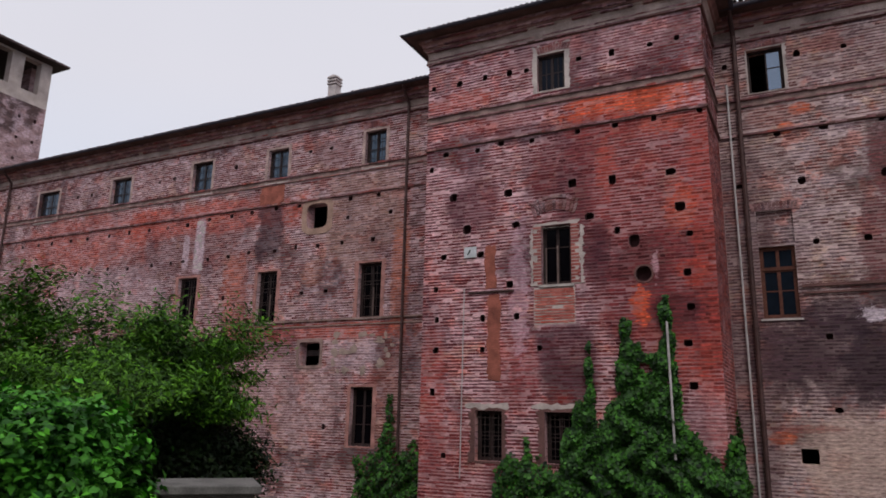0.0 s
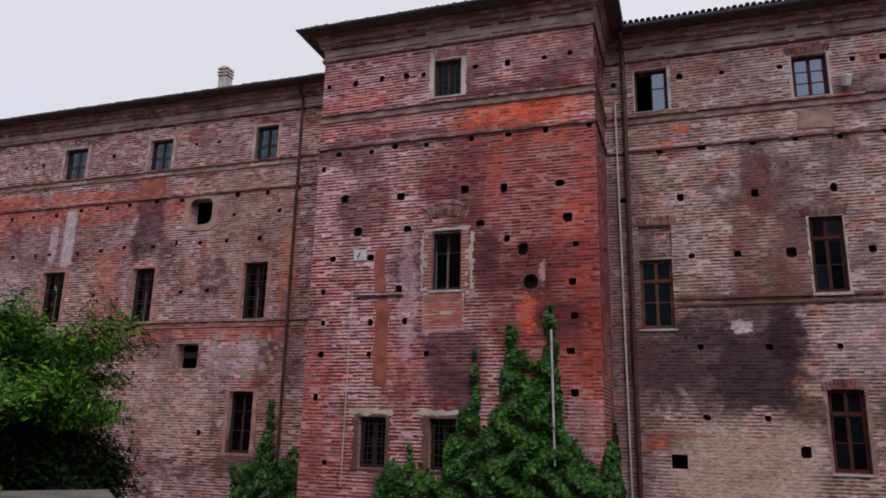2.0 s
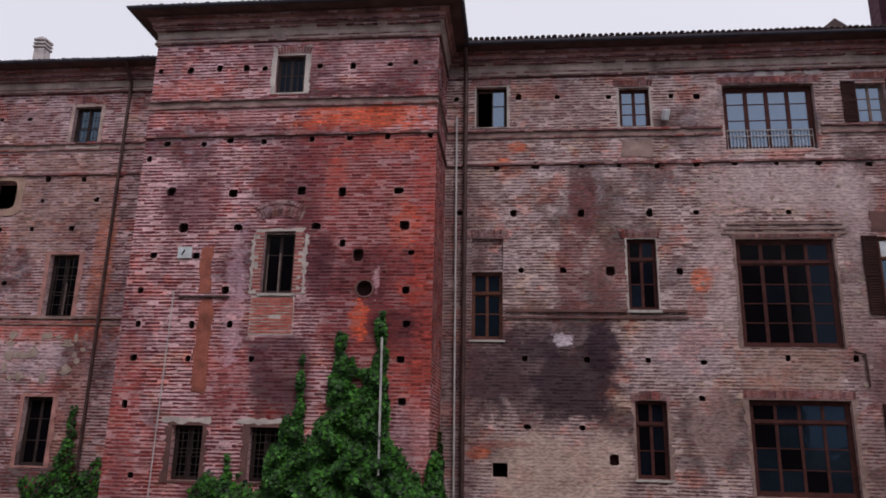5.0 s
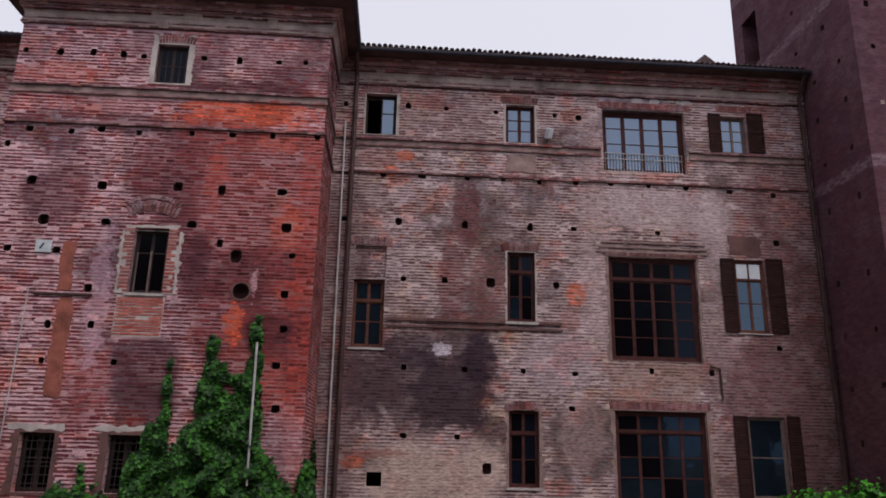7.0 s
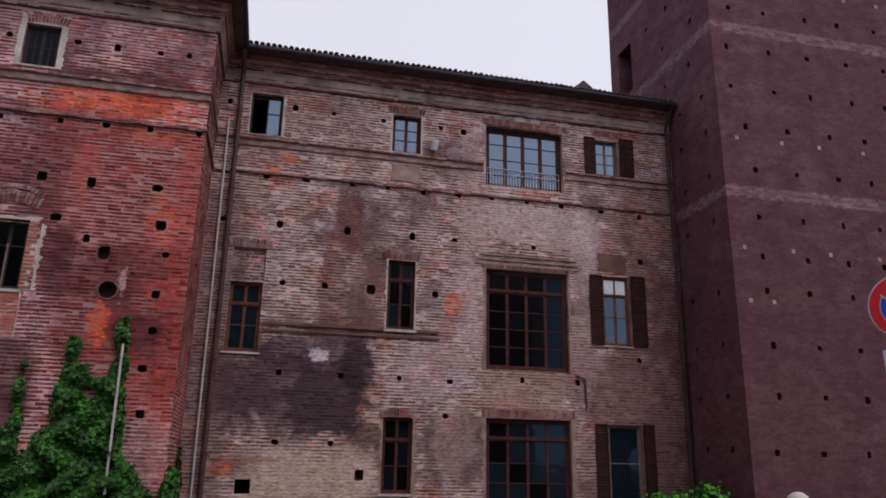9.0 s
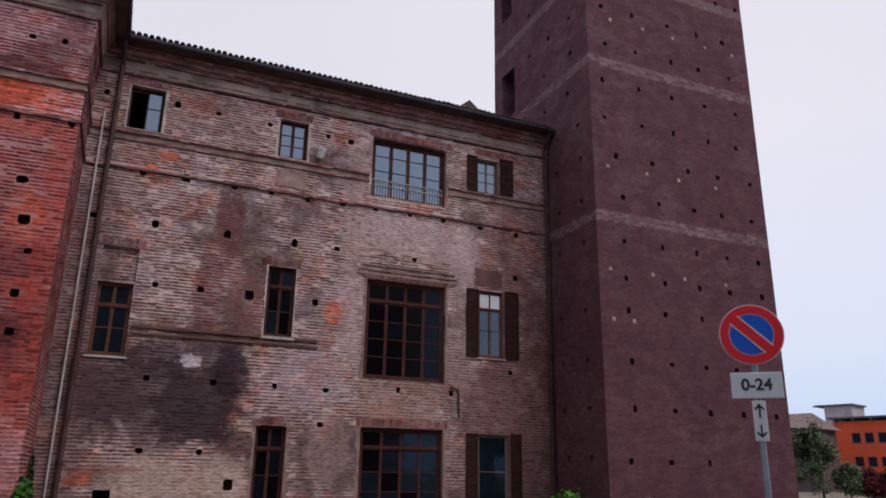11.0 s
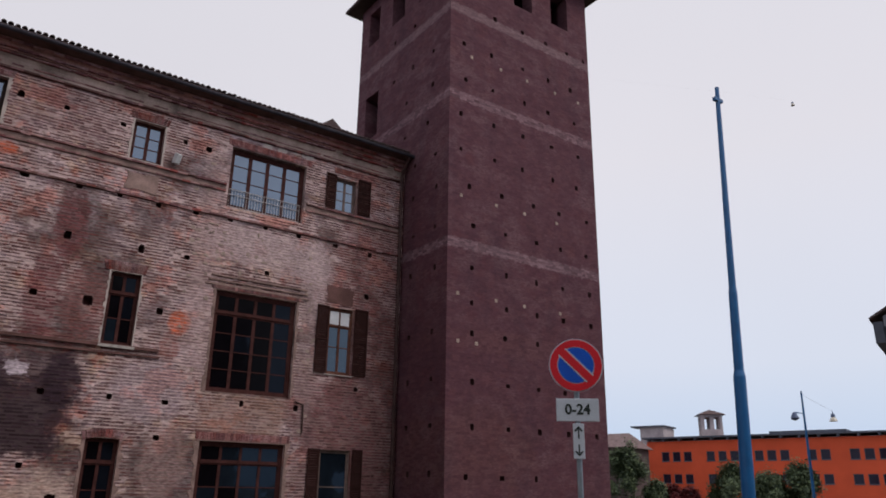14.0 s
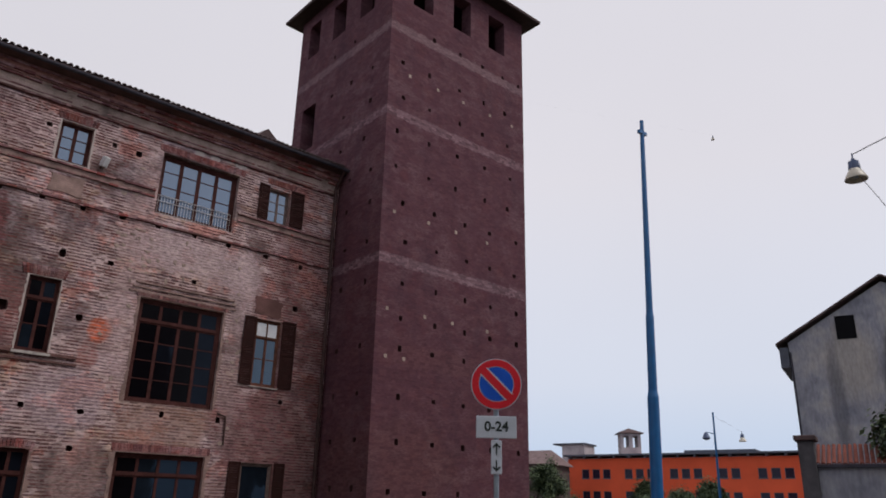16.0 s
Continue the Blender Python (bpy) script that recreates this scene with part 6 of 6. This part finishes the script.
tree("bright green broad-leaved shrub", (-6.89, 4.3, -0.4), 2.0, 5, m_leaf2, 0.12, 7, 0.10, 13, 0.8, 0.02, 0.62, 0.35, "shrub")
grouped(tree("bright green shrub at the foot of the wall", (15.4, 24.2, -2.8), 3.4, 4, m_leaf2, 0.2, 6, 0.16, 14, 0.8, 0.02, 0.6, 0.4, "shrub"), "shrubs at the wall foot")
grouped(tree("bright green shrub at the foot of the wall", (16.1, 23.9, -2.8), 3.6, 3, m_leaf2, 0.2, 6, 0.16, 15, 0.8, 0.02, 0.6, 0.4, "shrub"), "shrubs at the wall foot")
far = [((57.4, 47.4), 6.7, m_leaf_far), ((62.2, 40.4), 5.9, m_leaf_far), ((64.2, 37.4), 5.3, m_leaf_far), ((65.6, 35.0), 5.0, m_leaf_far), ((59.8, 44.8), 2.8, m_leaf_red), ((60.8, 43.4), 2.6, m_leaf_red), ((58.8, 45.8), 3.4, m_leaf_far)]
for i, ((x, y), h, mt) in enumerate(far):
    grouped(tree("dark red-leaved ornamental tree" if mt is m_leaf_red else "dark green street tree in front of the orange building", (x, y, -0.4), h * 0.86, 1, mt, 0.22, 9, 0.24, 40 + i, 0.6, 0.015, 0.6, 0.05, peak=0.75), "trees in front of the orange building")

# ================= low wall with a cap beside the tree =================
m_pier = plain("mossy_grey_concrete", (0.115, 0.11, 0.105), 0.9, vary=0.45, scale=3.0)
o = empty("gate_pier", (-6.08, 6.18, -0.4))
Build().soft_box(-0.55, 0.55, -0.1, 0.9, 0.0, 1.0, 0.015, pose(0, 0, 0, 0, 0, 46)).ob("pier", m_pier, o)
Build().soft_box(-0.64, 0.64, -0.2, 1.0, 1.0, 1.11, 0.015, pose(0, 0, 0, 0, 0, 46)).ob("cap", m_pier, o, "flat weathered concrete cap slab")
tagged(o, "low grey concrete pier with a flat cap slab", "pier")
o = empty("bollard", (12.05, 13.66, -0.4))
Build().lathe([(0.26, 0.0), (0.26, 1.2), (0.25, 1.32), (0.2, 1.44), (0.1, 1.51), (0.0, 1.53)], (0, 0, 0), 20).ob("shaft", m_stone, o, smooth=True)
tagged(o, "pale stone bollard with a rounded head", "bollard")

# ================= no-parking sign =================
m_zinc = plain("galvanised_steel", (0.30, 0.36, 0.42), 0.45, 0.7, vary=0.15, scale=6.0)
m_red = plain("sign_red", (0.58, 0.016, 0.03), 0.45, vary=0.08)
m_blue = plain("sign_blue", (0.008, 0.085, 0.52), 0.45, vary=0.08)
m_white = plain("sign_white", (0.47, 0.52, 0.60), 0.5, vary=0.08)
SX, SY = 7.93, 6.23
turn = math.degrees(math.atan2(SX - 0.3, SY + 1.6))
o = empty("road_sign", (SX, SY, -0.4))
o.rotation_euler = (0, 0, radians(-turn + 4))
G = 0.30
Build().tube((0, 0.04, 0), (0, 0.04, 4.0), 0.040, n=14).ob("post", m_zinc, o, smooth=True)
zc, R = 3.47 + G, 0.39


def disc(name, r0, r1, y0, y1, mat, parent, n=48):
    b = Build()
    prof = [(r1, y0), (r1, y1), (r0, y1), (r0, y0), (r1, y0)] if r0 > 0 else [(0.0, y0), (r1, y0), (r1, y1), (0.0, y1)]
    b.lathe(prof, (0, 0, zc), n, "Y")
    return b.ob(name, mat, parent)


plate = disc("disc", 0, R, -0.015, 0.0, m_white, o)
disc("rim", R * 0.70, R * 0.965, -0.022, -0.0155, m_red, plate)
disc("field", 0, R * 0.665, -0.0205, -0.0155, m_blue, plate)
for nm, wdt, y, mt in (("bar_edge", 0.078, -0.0245, m_white), ("bar", 0.058, -0.0265, m_red)):
    Build().box(-R * 0.72, R * 0.72, y, y + 0.002, -wdt, wdt, pose(0, 0, zc, 0, 45, 0)).ob(nm, mt, plate)
p2 = Build().soft_box(-0.305, 0.305, -0.012, 0.0, 2.66 + G, 2.985 + G, 0.006).ob("time_plate", m_white, o)
p3 = Build().soft_box(-0.08, 0.08, -0.012, 0.0, 2.14 + G, 2.63 + G, 0.006).ob("arrow_plate", m_white, o)


def lettering(text, size, at, parent):
    cu = bpy.data.curves.new("lettering", "FONT")
    cu.body, cu.size, cu.align_x, cu.align_y, cu.extrude, cu.offset = text, size, "CENTER", "CENTER", 0.001, 0.006
    tmp = bpy.data.objects.new("lettering_source", cu)
    scene.collection.objects.link(tmp)
    me = bpy.data.meshes.new_from_object(tmp.evaluated_get(bpy.context.evaluated_depsgraph_get()))
    bpy.data.objects.remove(tmp)
    me.materials.clear()
    me.materials.append(m_ink)
    t = new("lettering", me)
    t.matrix_local = pose(*at, 90, 0, 0)
    t.parent = parent
    return t


lettering("0-24", 0.20, (0, -0.0145, 2.825 + G), p2)
for zz, s in ((2.50 + G, 1), (2.27 + G, -1)):
    b = Build().box(-0.011, 0.011, -0.0155, -0.0125, zz - 0.08, zz + 0.07)
    b.add([(x, y, z) for y in (-0.0155, -0.0125) for x, z in ((0, zz + 0.095 * s), (-0.062, zz + 0.03 * s), (-0.045, zz + 0.015 * s), (0, zz + 0.06 * s), (0.045, zz + 0.015 * s), (0.062, zz + 0.03 * s))],
          [(0, 1, 2, 3), (0, 3, 4, 5), (9, 8, 7, 6), (11, 10, 9, 6), (0, 6, 7, 1), (1, 7, 8, 2), (5, 11, 6, 0), (4, 10, 11, 5)])
    b.ob("arrow", m_ink, p3)
for z in (3.35, 3.6):
    Build().box(-0.06, 0.06, 0.0, 0.09, z + G - 0.02, z + G + 0.02).ob("clamp", m_zinc, o)
tagged(o, "round red and blue no-parking sign with two white plates", "road sign")

# ================= blue lamp pole =================
m_polepaint = plain("blue_pole_paint", (0.006, 0.105, 0.29), 0.4, 0.0, vary=0.2, scale=2.0, spec=0.5)
o = empty("lamp_pole", (18.92, 10.74, -0.4))
seg = [(0.0, 0.188), (5.20, 0.167), (5.37, 0.134), (7.64, 0.123), (7.81, 0.103), (14.0, 0.070), (14.46, 0.064)]
lean = Vector((0.0166, -0.0263, 1.0))
for (z0, r0), (z1, r1) in zip(seg, seg[1:]):
    Build().tube(lean * z0, lean * z1, r0, r1, 16).ob("shaft" if z1 - z0 > 0.2 else "collar", m_polepaint, o, smooth=True)
Build().box(-0.2, 0.2, -0.058, 0.058, 13.95, 14.06, Matrix.Translation(lean * 14.0 - Vector((0, 0, 14.0)))).ob("bracket", m_polepaint, o)
tagged(o, "tall tapered blue steel lamp pole", "lamp pole")

# ================= suspended street lamps =================
m_lampcap = plain("grey_blue_lamp_housing", (0.10, 0.13, 0.22), 0.45, 0.3, vary=0.15)
m_bowl = plain("milky_lamp_bowl", (0.62, 0.58, 0.50), 0.25, vary=0.15)
m_wire = plain("steel_cable", (0.30, 0.29, 0.30), 0.5, 0.5, vary=0.1)


def hanging_lamp(at, s, wires, label):
    o = empty("hanging_lamp", at)
    Build().lathe([(0.0, 0.62 * s), (0.05 * s, 0.62 * s), (0.05 * s, 0.55 * s), (0.13 * s, 0.53 * s), (0.15 * s, 0.34 * s), (0.15 * s, 0.3 * s), (0.0, 0.3 * s)], (0, 0, 0), 18).ob("housing", m_lampcap, o, smooth=True)
    Build().lathe([(0.14 * s, 0.3 * s), (0.2 * s, 0.2 * s), (0.285 * s, 0.03 * s), (0.285 * s, 0.0), (0.26 * s, 0.0), (0.18 * s, 0.18 * s), (0.12 * s, 0.28 * s)], (0, 0, 0), 20).ob("bowl", m_bowl, o, smooth=True)
    Build().lathe([(0.0, 0.04 * s), (0.06 * s, 0.06 * s), (0.075 * s, 0.14 * s), (0.05 * s, 0.28 * s), (0.0, 0.28 * s)], (0, 0, 0), 12).ob("bulb", m_white, o, smooth=True)
    Build().tube((0, 0, 0.62 * s), (0, 0, 0.78 * s), 0.02 * s, n=6).ob("hook", m_lampcap, o)
    for w2 in wires:
        q = [Vector(w2[0]) - Vector(at), Vector(w2[1]) - Vector(at)]
        Build().tube(q[0], q[1], w2[2], n=5).ob("cable", m_wire, o)
    return tagged(o, label, "street lamp")


grouped(hanging_lamp((14.56, 2.79, 7.84), 0.74, [((14.56, 2.79, 8.39), (17.3, -12.0, 13.1), 0.012), ((14.6, 2.72, 7.89), (15.45, -1.05, -0.42), 0.008)], "bell-shaped street lamp hanging from a cable"), "hanging street lamps")
grouped(hanging_lamp((35.31, 15.99, 21.5), 0.36, [((35.31, 15.99, 21.8), (25.5, 22.0, 22.6), 0.0006)], "small lamp high over the street"), "hanging street lamps")
grouped(hanging_lamp((61.33, 29.4, 7.5), 1.1, [((61.33, 29.4, 8.3), (42.8, 21.75, 7.35), 0.006)], "bell-shaped street lamp over the far street"), "hanging street lamps")
o = empty("street_lamp", (42.7, 21.8, -0.65))
Build().tube((0, 0, 0), (0.1, -0.05, 8.2), 0.11, 0.05, 10).ob("pole", m_polepaint, o)
Build().tube((0.08, -0.04, 6.9), (-0.25, 0.35, 7.0), 0.03, n=6).ob("arm", m_polepaint, o)
Build().lathe([(0.0, 0.4), (0.1, 0.36), (0.24, 0.05), (0.2, -0.02), (0.0, -0.1)], (-0.25, 0.35, 6.6), 14).ob("lantern", m_lampcap, o, smooth=True)
tagged(o, "blue street lamp post with a side lantern", "street lamp")

# ================= give-way and blue traffic signs far off =================
o = empty("traffic_sign", (60.4, 43.4, -0.4))
Build().tube((0, 0, 0), (0, 0, 2.2), 0.05, n=8).ob("post", m_zinc, o)
q = pose(0, -0.08, 0, 0, 0, -55)
b = Build().add([q @ Vector(p) for p in ((-0.45, 0, 2.2), (0.45, 0, 2.2), (0, 0, 1.45), (-0.45, 0.03, 2.2), (0.45, 0.03, 2.2), (0, 0.03, 1.45))], [(0, 1, 2), (5, 4, 3), (0, 3, 4, 1), (1, 4, 5, 2), (2, 5, 3, 0)])
b.ob("triangle", m_white, o)
Build().tube(q @ Vector((0, 0, 1.0)), q @ Vector((0, 0.03, 1.0)), 0.42, n=24).ob("disc", m_blue, o)
tagged(o, "give-way triangle above a round blue sign", "traffic sign")

# ================= orange building across the square =================
m_orange = plain("orange_render", (0.66, 0.10, 0.042), 0.9, vary=0.12, scale=0.3)
m_slate = plain("grey_blue_roof_edge", (0.09, 0.10, 0.13), 0.7, vary=0.2)
m_bwin = glass("far_window_glass", 1.3, (0.02, 0.014, 0.026))
m_beige = plain("beige_render", (0.40, 0.36, 0.38), 0.9, vary=0.25, scale=0.5)
ang = math.degrees(math.atan2(-0.96034, 0.27882))
o = empty("orange_building", (117.0, 94.0, -1.0))
o.rotation_euler = (0, 0, radians(ang))
L0, L1, HT = 0.2, 62.0, 12.3
rows_z = [(8.65, 10.35), (4.75, 6.35), (0.9, 2.4)]
groups = [(3.0, 3), (11.5, 3), (19.95, 3), (28.5, 2), (35.0, 3), (43.4, 3), (51.9, 3)]
cols_u = [(s + 2.12 * k, s + 2.12 * k + 1.48) for s, n in groups for k in range(n)]
FO = Face((0, 0), (1, 0), (0, 1))
oo = [(a, c, z0, z1) for a, c in cols_u for z0, z1 in rows_z]
wo = wall("wall", FO, L0, L1, 0.0, HT, 0.4, oo, [], m_orange, "bright orange rendered front")
del wo["kind"], wo["category"]
wo.parent = o
Build().box(L0, L0 + 0.4, 0.4, 14, 0, HT).box(L1 - 0.4, L1, 0.4, 14, 0, HT).box(L0, L1, 13.6, 14, 0, HT).ob("side_wall", m_orange, o)
Build().box(L0, L1, 3.2, 3.4, 0, HT).ob("inner_wall", m_dark, o)
Build().box(L0 - 0.6, L1 + 0.6, -1.0, 14.6, HT + 0.45, HT + 0.75).ob("roof", m_slate, o)
Build().box(L0, L1, 0.6, 14.0, HT, HT + 0.1).ob("parapet", m_white, o)
for i in range(20):
    Build().box(L0 + 0.4 + i * 3.0, L0 + 0.75 + i * 3.0, -0.8, 0.6, HT, HT + 0.45).ob("bracket", m_slate, o)
for a, c, z0, z1 in oo:
    p = Build()
    FO.box(p, a, c, 0.16, 0.2, z0, z1)
    wn_ = p.ob("window", m_bwin, o)
    b = Build()
    strip_frame(b, FO, (a, c, z0, z1), 0.09, 0.08, 0.15)
    FO.box(b, a - 0.08, c + 0.08, -0.08, 0.1, z0 - 0.1, z0)
    b.ob("window_frame", m_slate, wn_)
for u0, u1, z, h in ((22.0, 34.5, HT + 0.75, 0.7), (49.0, 56.0, HT + 0.75, 1.2)):
    Build().box(u0, u1, 3.0, 9.0, z, z + h).ob("roof_housing", m_slate, o)
tagged(o, "long orange building with a flat dark roof edge", "building")
o = empty("belvedere_tower", (137.8, 93.7, -0.85))
o.rotation_euler = (0, 0, radians(ang + 28))
hw, z0, z1 = 2.1, 14.4, 18.6
FB = [Face((-hw, -hw), (1, 0), (0, 1)), Face((hw, -hw), (0, 1), (-1, 0)), Face((hw, hw), (-1, 0), (0, -1)), Face((-hw, hw), (0, -1), (1, 0))]
for i, fc in enumerate(FB):
    q = wall("wall", fc, 0.0 if i % 2 == 0 else 0.3, 2 * hw if i % 2 == 0 else 2 * hw - 0.3, 0.0, z1, 0.3, [(0.6, 1.7, z0 + 1.2, z1 - 0.6), (2.5, 3.6, z0 + 1.2, z1 - 0.6)], [], m_beige, "")
    q.parent = o
    del q["kind"], q["category"]
b = Build()
b.add([(-2.8, -2.8, z1), (2.8, -2.8, z1), (2.8, 2.8, z1), (-2.8, 2.8, z1), (0, 0, z1 + 1.2)], [(0, 1, 4), (1, 2, 4), (2, 3, 4), (3, 0, 4), (3, 2, 1, 0)])
b.ob("roof", m_tile, o)
tagged(o, "beige belvedere tower with a small hipped roof", "tower")
o = empty("far_house", (101.2, 88.3, -0.5))
o.rotation_euler = (0, 0, radians(ang))
Build().box(-9, 2.2, 0, 10, 0, 10.0).ob("wall", plain("brown_render", (0.085, 0.06, 0.06), 0.9, vary=0.3, scale=0.5), o)
Build().add([(-9.6, -0.7, 9.9), (2.9, -0.7, 9.9), (2.9, 10.7, 9.9), (-9.6, 10.7, 9.9), (-9.6, 5, 12.6), (0.9, 5, 12.6)], [(0, 1, 5, 4), (2, 3, 4, 5), (1, 2, 5), (3, 0, 4), (3, 2, 1, 0)]).ob("roof", plain("faded_clay_tile", (0.17, 0.12, 0.12), 0.95, vary=0.35, scale=1.5), o)
tagged(o, "brown tiled house behind the tower", "house")

o = empty("stair_block", (132.4, 98.4, -1.0))
o.rotation_euler = (0, 0, radians(ang))
Build().box(-8.0, -2.8, 0, 6, 0, 16.5).ob("wall", m_beige, o)
Build().box(-10.0, -2.4, -0.4, 6.4, 16.5, 16.8).ob("roof", m_slate, o)
tagged(o, "grey flat-roofed stair block behind the orange building", "building")

# ================= grey stucco house at the street's end =================
g = Graph("stained_grey_stucco", 0.95)
g_a, g_b, g_r = g.noise(0.8, 5), g.noise(9.0, 4, (1, 1, 0.35)), g.noise(1.6, 6, (1, 1, 0.4), 0.7)
g_c = g.ramp(g_a, [(0.28, (0.196, 0.207, 0.253)), (0.5, (0.322, 0.328, 0.374)), (0.68, (0.437, 0.420, 0.414))])
for g_spot, g_col, g_amt in (((37.3, 8.6, 0.35, 1.8), (0.42, 0.385, 0.345), 0.7), ((37.85, 7.6, 0.16, 2.4), (0.045, 0.045, 0.055), 0.85), ((38.05, 5.5, 0.2, 2.5), (0.10, 0.10, 0.13), 0.7), ((37.05, 6.5, 0.10, 3.0), (0.10, 0.105, 0.13), 0.6)):
    g_c = g.mix(g.math("MULTIPLY", g.patch(g_spot, g_r, 0.4, 1.3), g_amt), g_c, g_col)
m_greywall = g.done(g.gain(g_c, g.span(g_b, 0.2, 0.8, 0.75, 1.25, False)), g_b, 0.006)
o = empty("stucco_house", (36.47, 13.89, -0.25))
hang_ = math.degrees(math.atan2(-0.95, 0.312))
o.rotation_euler = (0, 0, radians(hang_))
FH = Face((0, 0), (1, 0), (0, 1))
q = wall("gable_wall", FH, 0.0, 10.2, -0.3, 10.0, 0.4, [], [], m_greywall, "")
q.parent = o
del q["kind"], q["category"]
b = Build()
b.prism([(0, 10.0), (10.2, 10.0), (4.4, 12.6)], lambda u, z, d: FH.at(u, 0 if d == 0 else 0.4, z))
b.ob("gable", m_greywall, o)
Build().box(0, 0.4, 0.4, 16, -0.3, 10).box(9.8, 10.2, 0.4, 16, -0.3, 10).box(0, 10.2, 15.6, 16, -0.3, 10).ob("side_wall", m_greywall, o)
b = Build()
for s, e in (((-0.55, 9.82), (4.4, 12.8)), ((10.75, 9.5), (4.4, 12.8))):
    p = [(s[0], -0.35, s[1]), (e[0], -0.35, e[1]), (e[0], 16.4, e[1]), (s[0], 16.4, s[1])]
    b.add(p + [(x, y, z + 0.10) for x, y, z in p], [(0, 1, 2, 3), (7, 6, 5, 4), (0, 4, 5, 1), (1, 5, 6, 2), (2, 6, 7, 3), (3, 7, 4, 0)])
b.ob("roof", m_tile, o)
Build().box(2.2, 3.05, -0.02, 0.1, 9.95, 11.1).ob("loft_window", m_glass_dark, o)
Build().tube((0.05, -0.07, 9.5), (0.05, -0.07, 0), 0.05, n=8).ob("downpipe", m_gutter, o)
Build().box(-0.42, -0.02, -0.3, 4.0, 8.7, 9.7).ob("eave_board", m_slate, o)
Build().box(5.6, 5.72, -0.12, 0.0, 5.5, 9.4).box(5.6, 7.4, -0.12, 0.0, 9.3, 9.4).ob("conduit", m_gutter, o)
tagged(o, "grey stained stucco house with a plain gable", "house")
o = empty("yard_wall", (22.4, 8.0, -0.4))
o.rotation_euler = (0, 0, radians(math.degrees(math.atan2(-2.25, 0.75))))
Build().soft_box(-0.02, 0.42, -0.2, 0.4, 0, 4.05, 0.02).ob("pier", plain("dark_pier_render", (0.10, 0.095, 0.105), 0.95, vary=0.3), o)
Build().soft_box(-0.1, 0.5, -0.3, 0.5, 4.05, 4.2, 0.02).ob("cap", m_tile, o)
Build().box(0.25, 9.0, 0.0, 0.35, 0, 3.3).ob("wall", m_greywall, o)
Build().box(0.25, 9.0, -0.12, 0.5, 3.3, 3.38).ob("coping", m_gutter, o)
rt = plain("red_clay_tile", (0.17, 0.05, 0.036), 0.9, vary=0.4, scale=3.0)
b = Build()
prof = [(-0.06, 0.0), (-0.04, 0.035), (0.0, 0.05), (0.04, 0.035), (0.06, 0.0)]
for y, z, k in ((-0.1, 3.4, 1.0), (1.1, 4.0, 0.85)):
    for s, h in prof:
        b.v.append((s * k, y, z + h))
    for s, h in reversed(prof):
        b.v.append((s * k * 0.8, y, z + h * 0.6 - 0.02))
b.f += [tuple(range(10)), tuple(range(19, 9, -1))] + [(i, 10 + i, 10 + (i + 1) % 10, (i + 1) % 10) for i in range(10)]
me = b.mesh("tile", rt)
for i in range(60):
    t = new("tile", me)
    t.location = (0.45 + 0.14 * i, rnd.uniform(-0.02, 0.02), rnd.uniform(-0.01, 0.01))
    t.parent = o
Build().box(0.25, 9.0, 0.35, 1.2, 3.3, 3.42).ob("roof_board", m_tile, o)
tagged(o, "rendered yard wall with red tile coping and a pier", "wall")
tree("green shrub growing over the yard wall", (24.1, 4.9, 2.6), 1.7, 3, m_leaf_far, 0.2, 5, 0.16, 61, 0.8, 0.02, 0.6, 0.4, "shrub")

# ================= bricks that stand out singly =================
unit = Build().box(-0.5, 0.5, 0.0, 1.0, -0.5, 0.5)
for face, own, parent, mt in SINGLE:
    me = unit.mesh("brick", mt)
    for a, c, e, f, p in own:
        t = new("brick", me)
        t.location = face.at((a + c) / 2, -p, (e + f) / 2)
        t.scale = (c - a, p + 0.02, f - e)
        t.rotation_euler = (rnd.gauss(0, 0.02), rnd.gauss(0, 0.01), rnd.gauss(0, 0.012))
        t.parent = parent

# ================= plan units to metres, about the eye's height =================
bpy.context.view_layer.update()
for ob in list(scene.objects):
    if ob.parent is None and ob.type in ("MESH", "EMPTY"):
        ob.matrix_world = PLAN @ ob.matrix_world
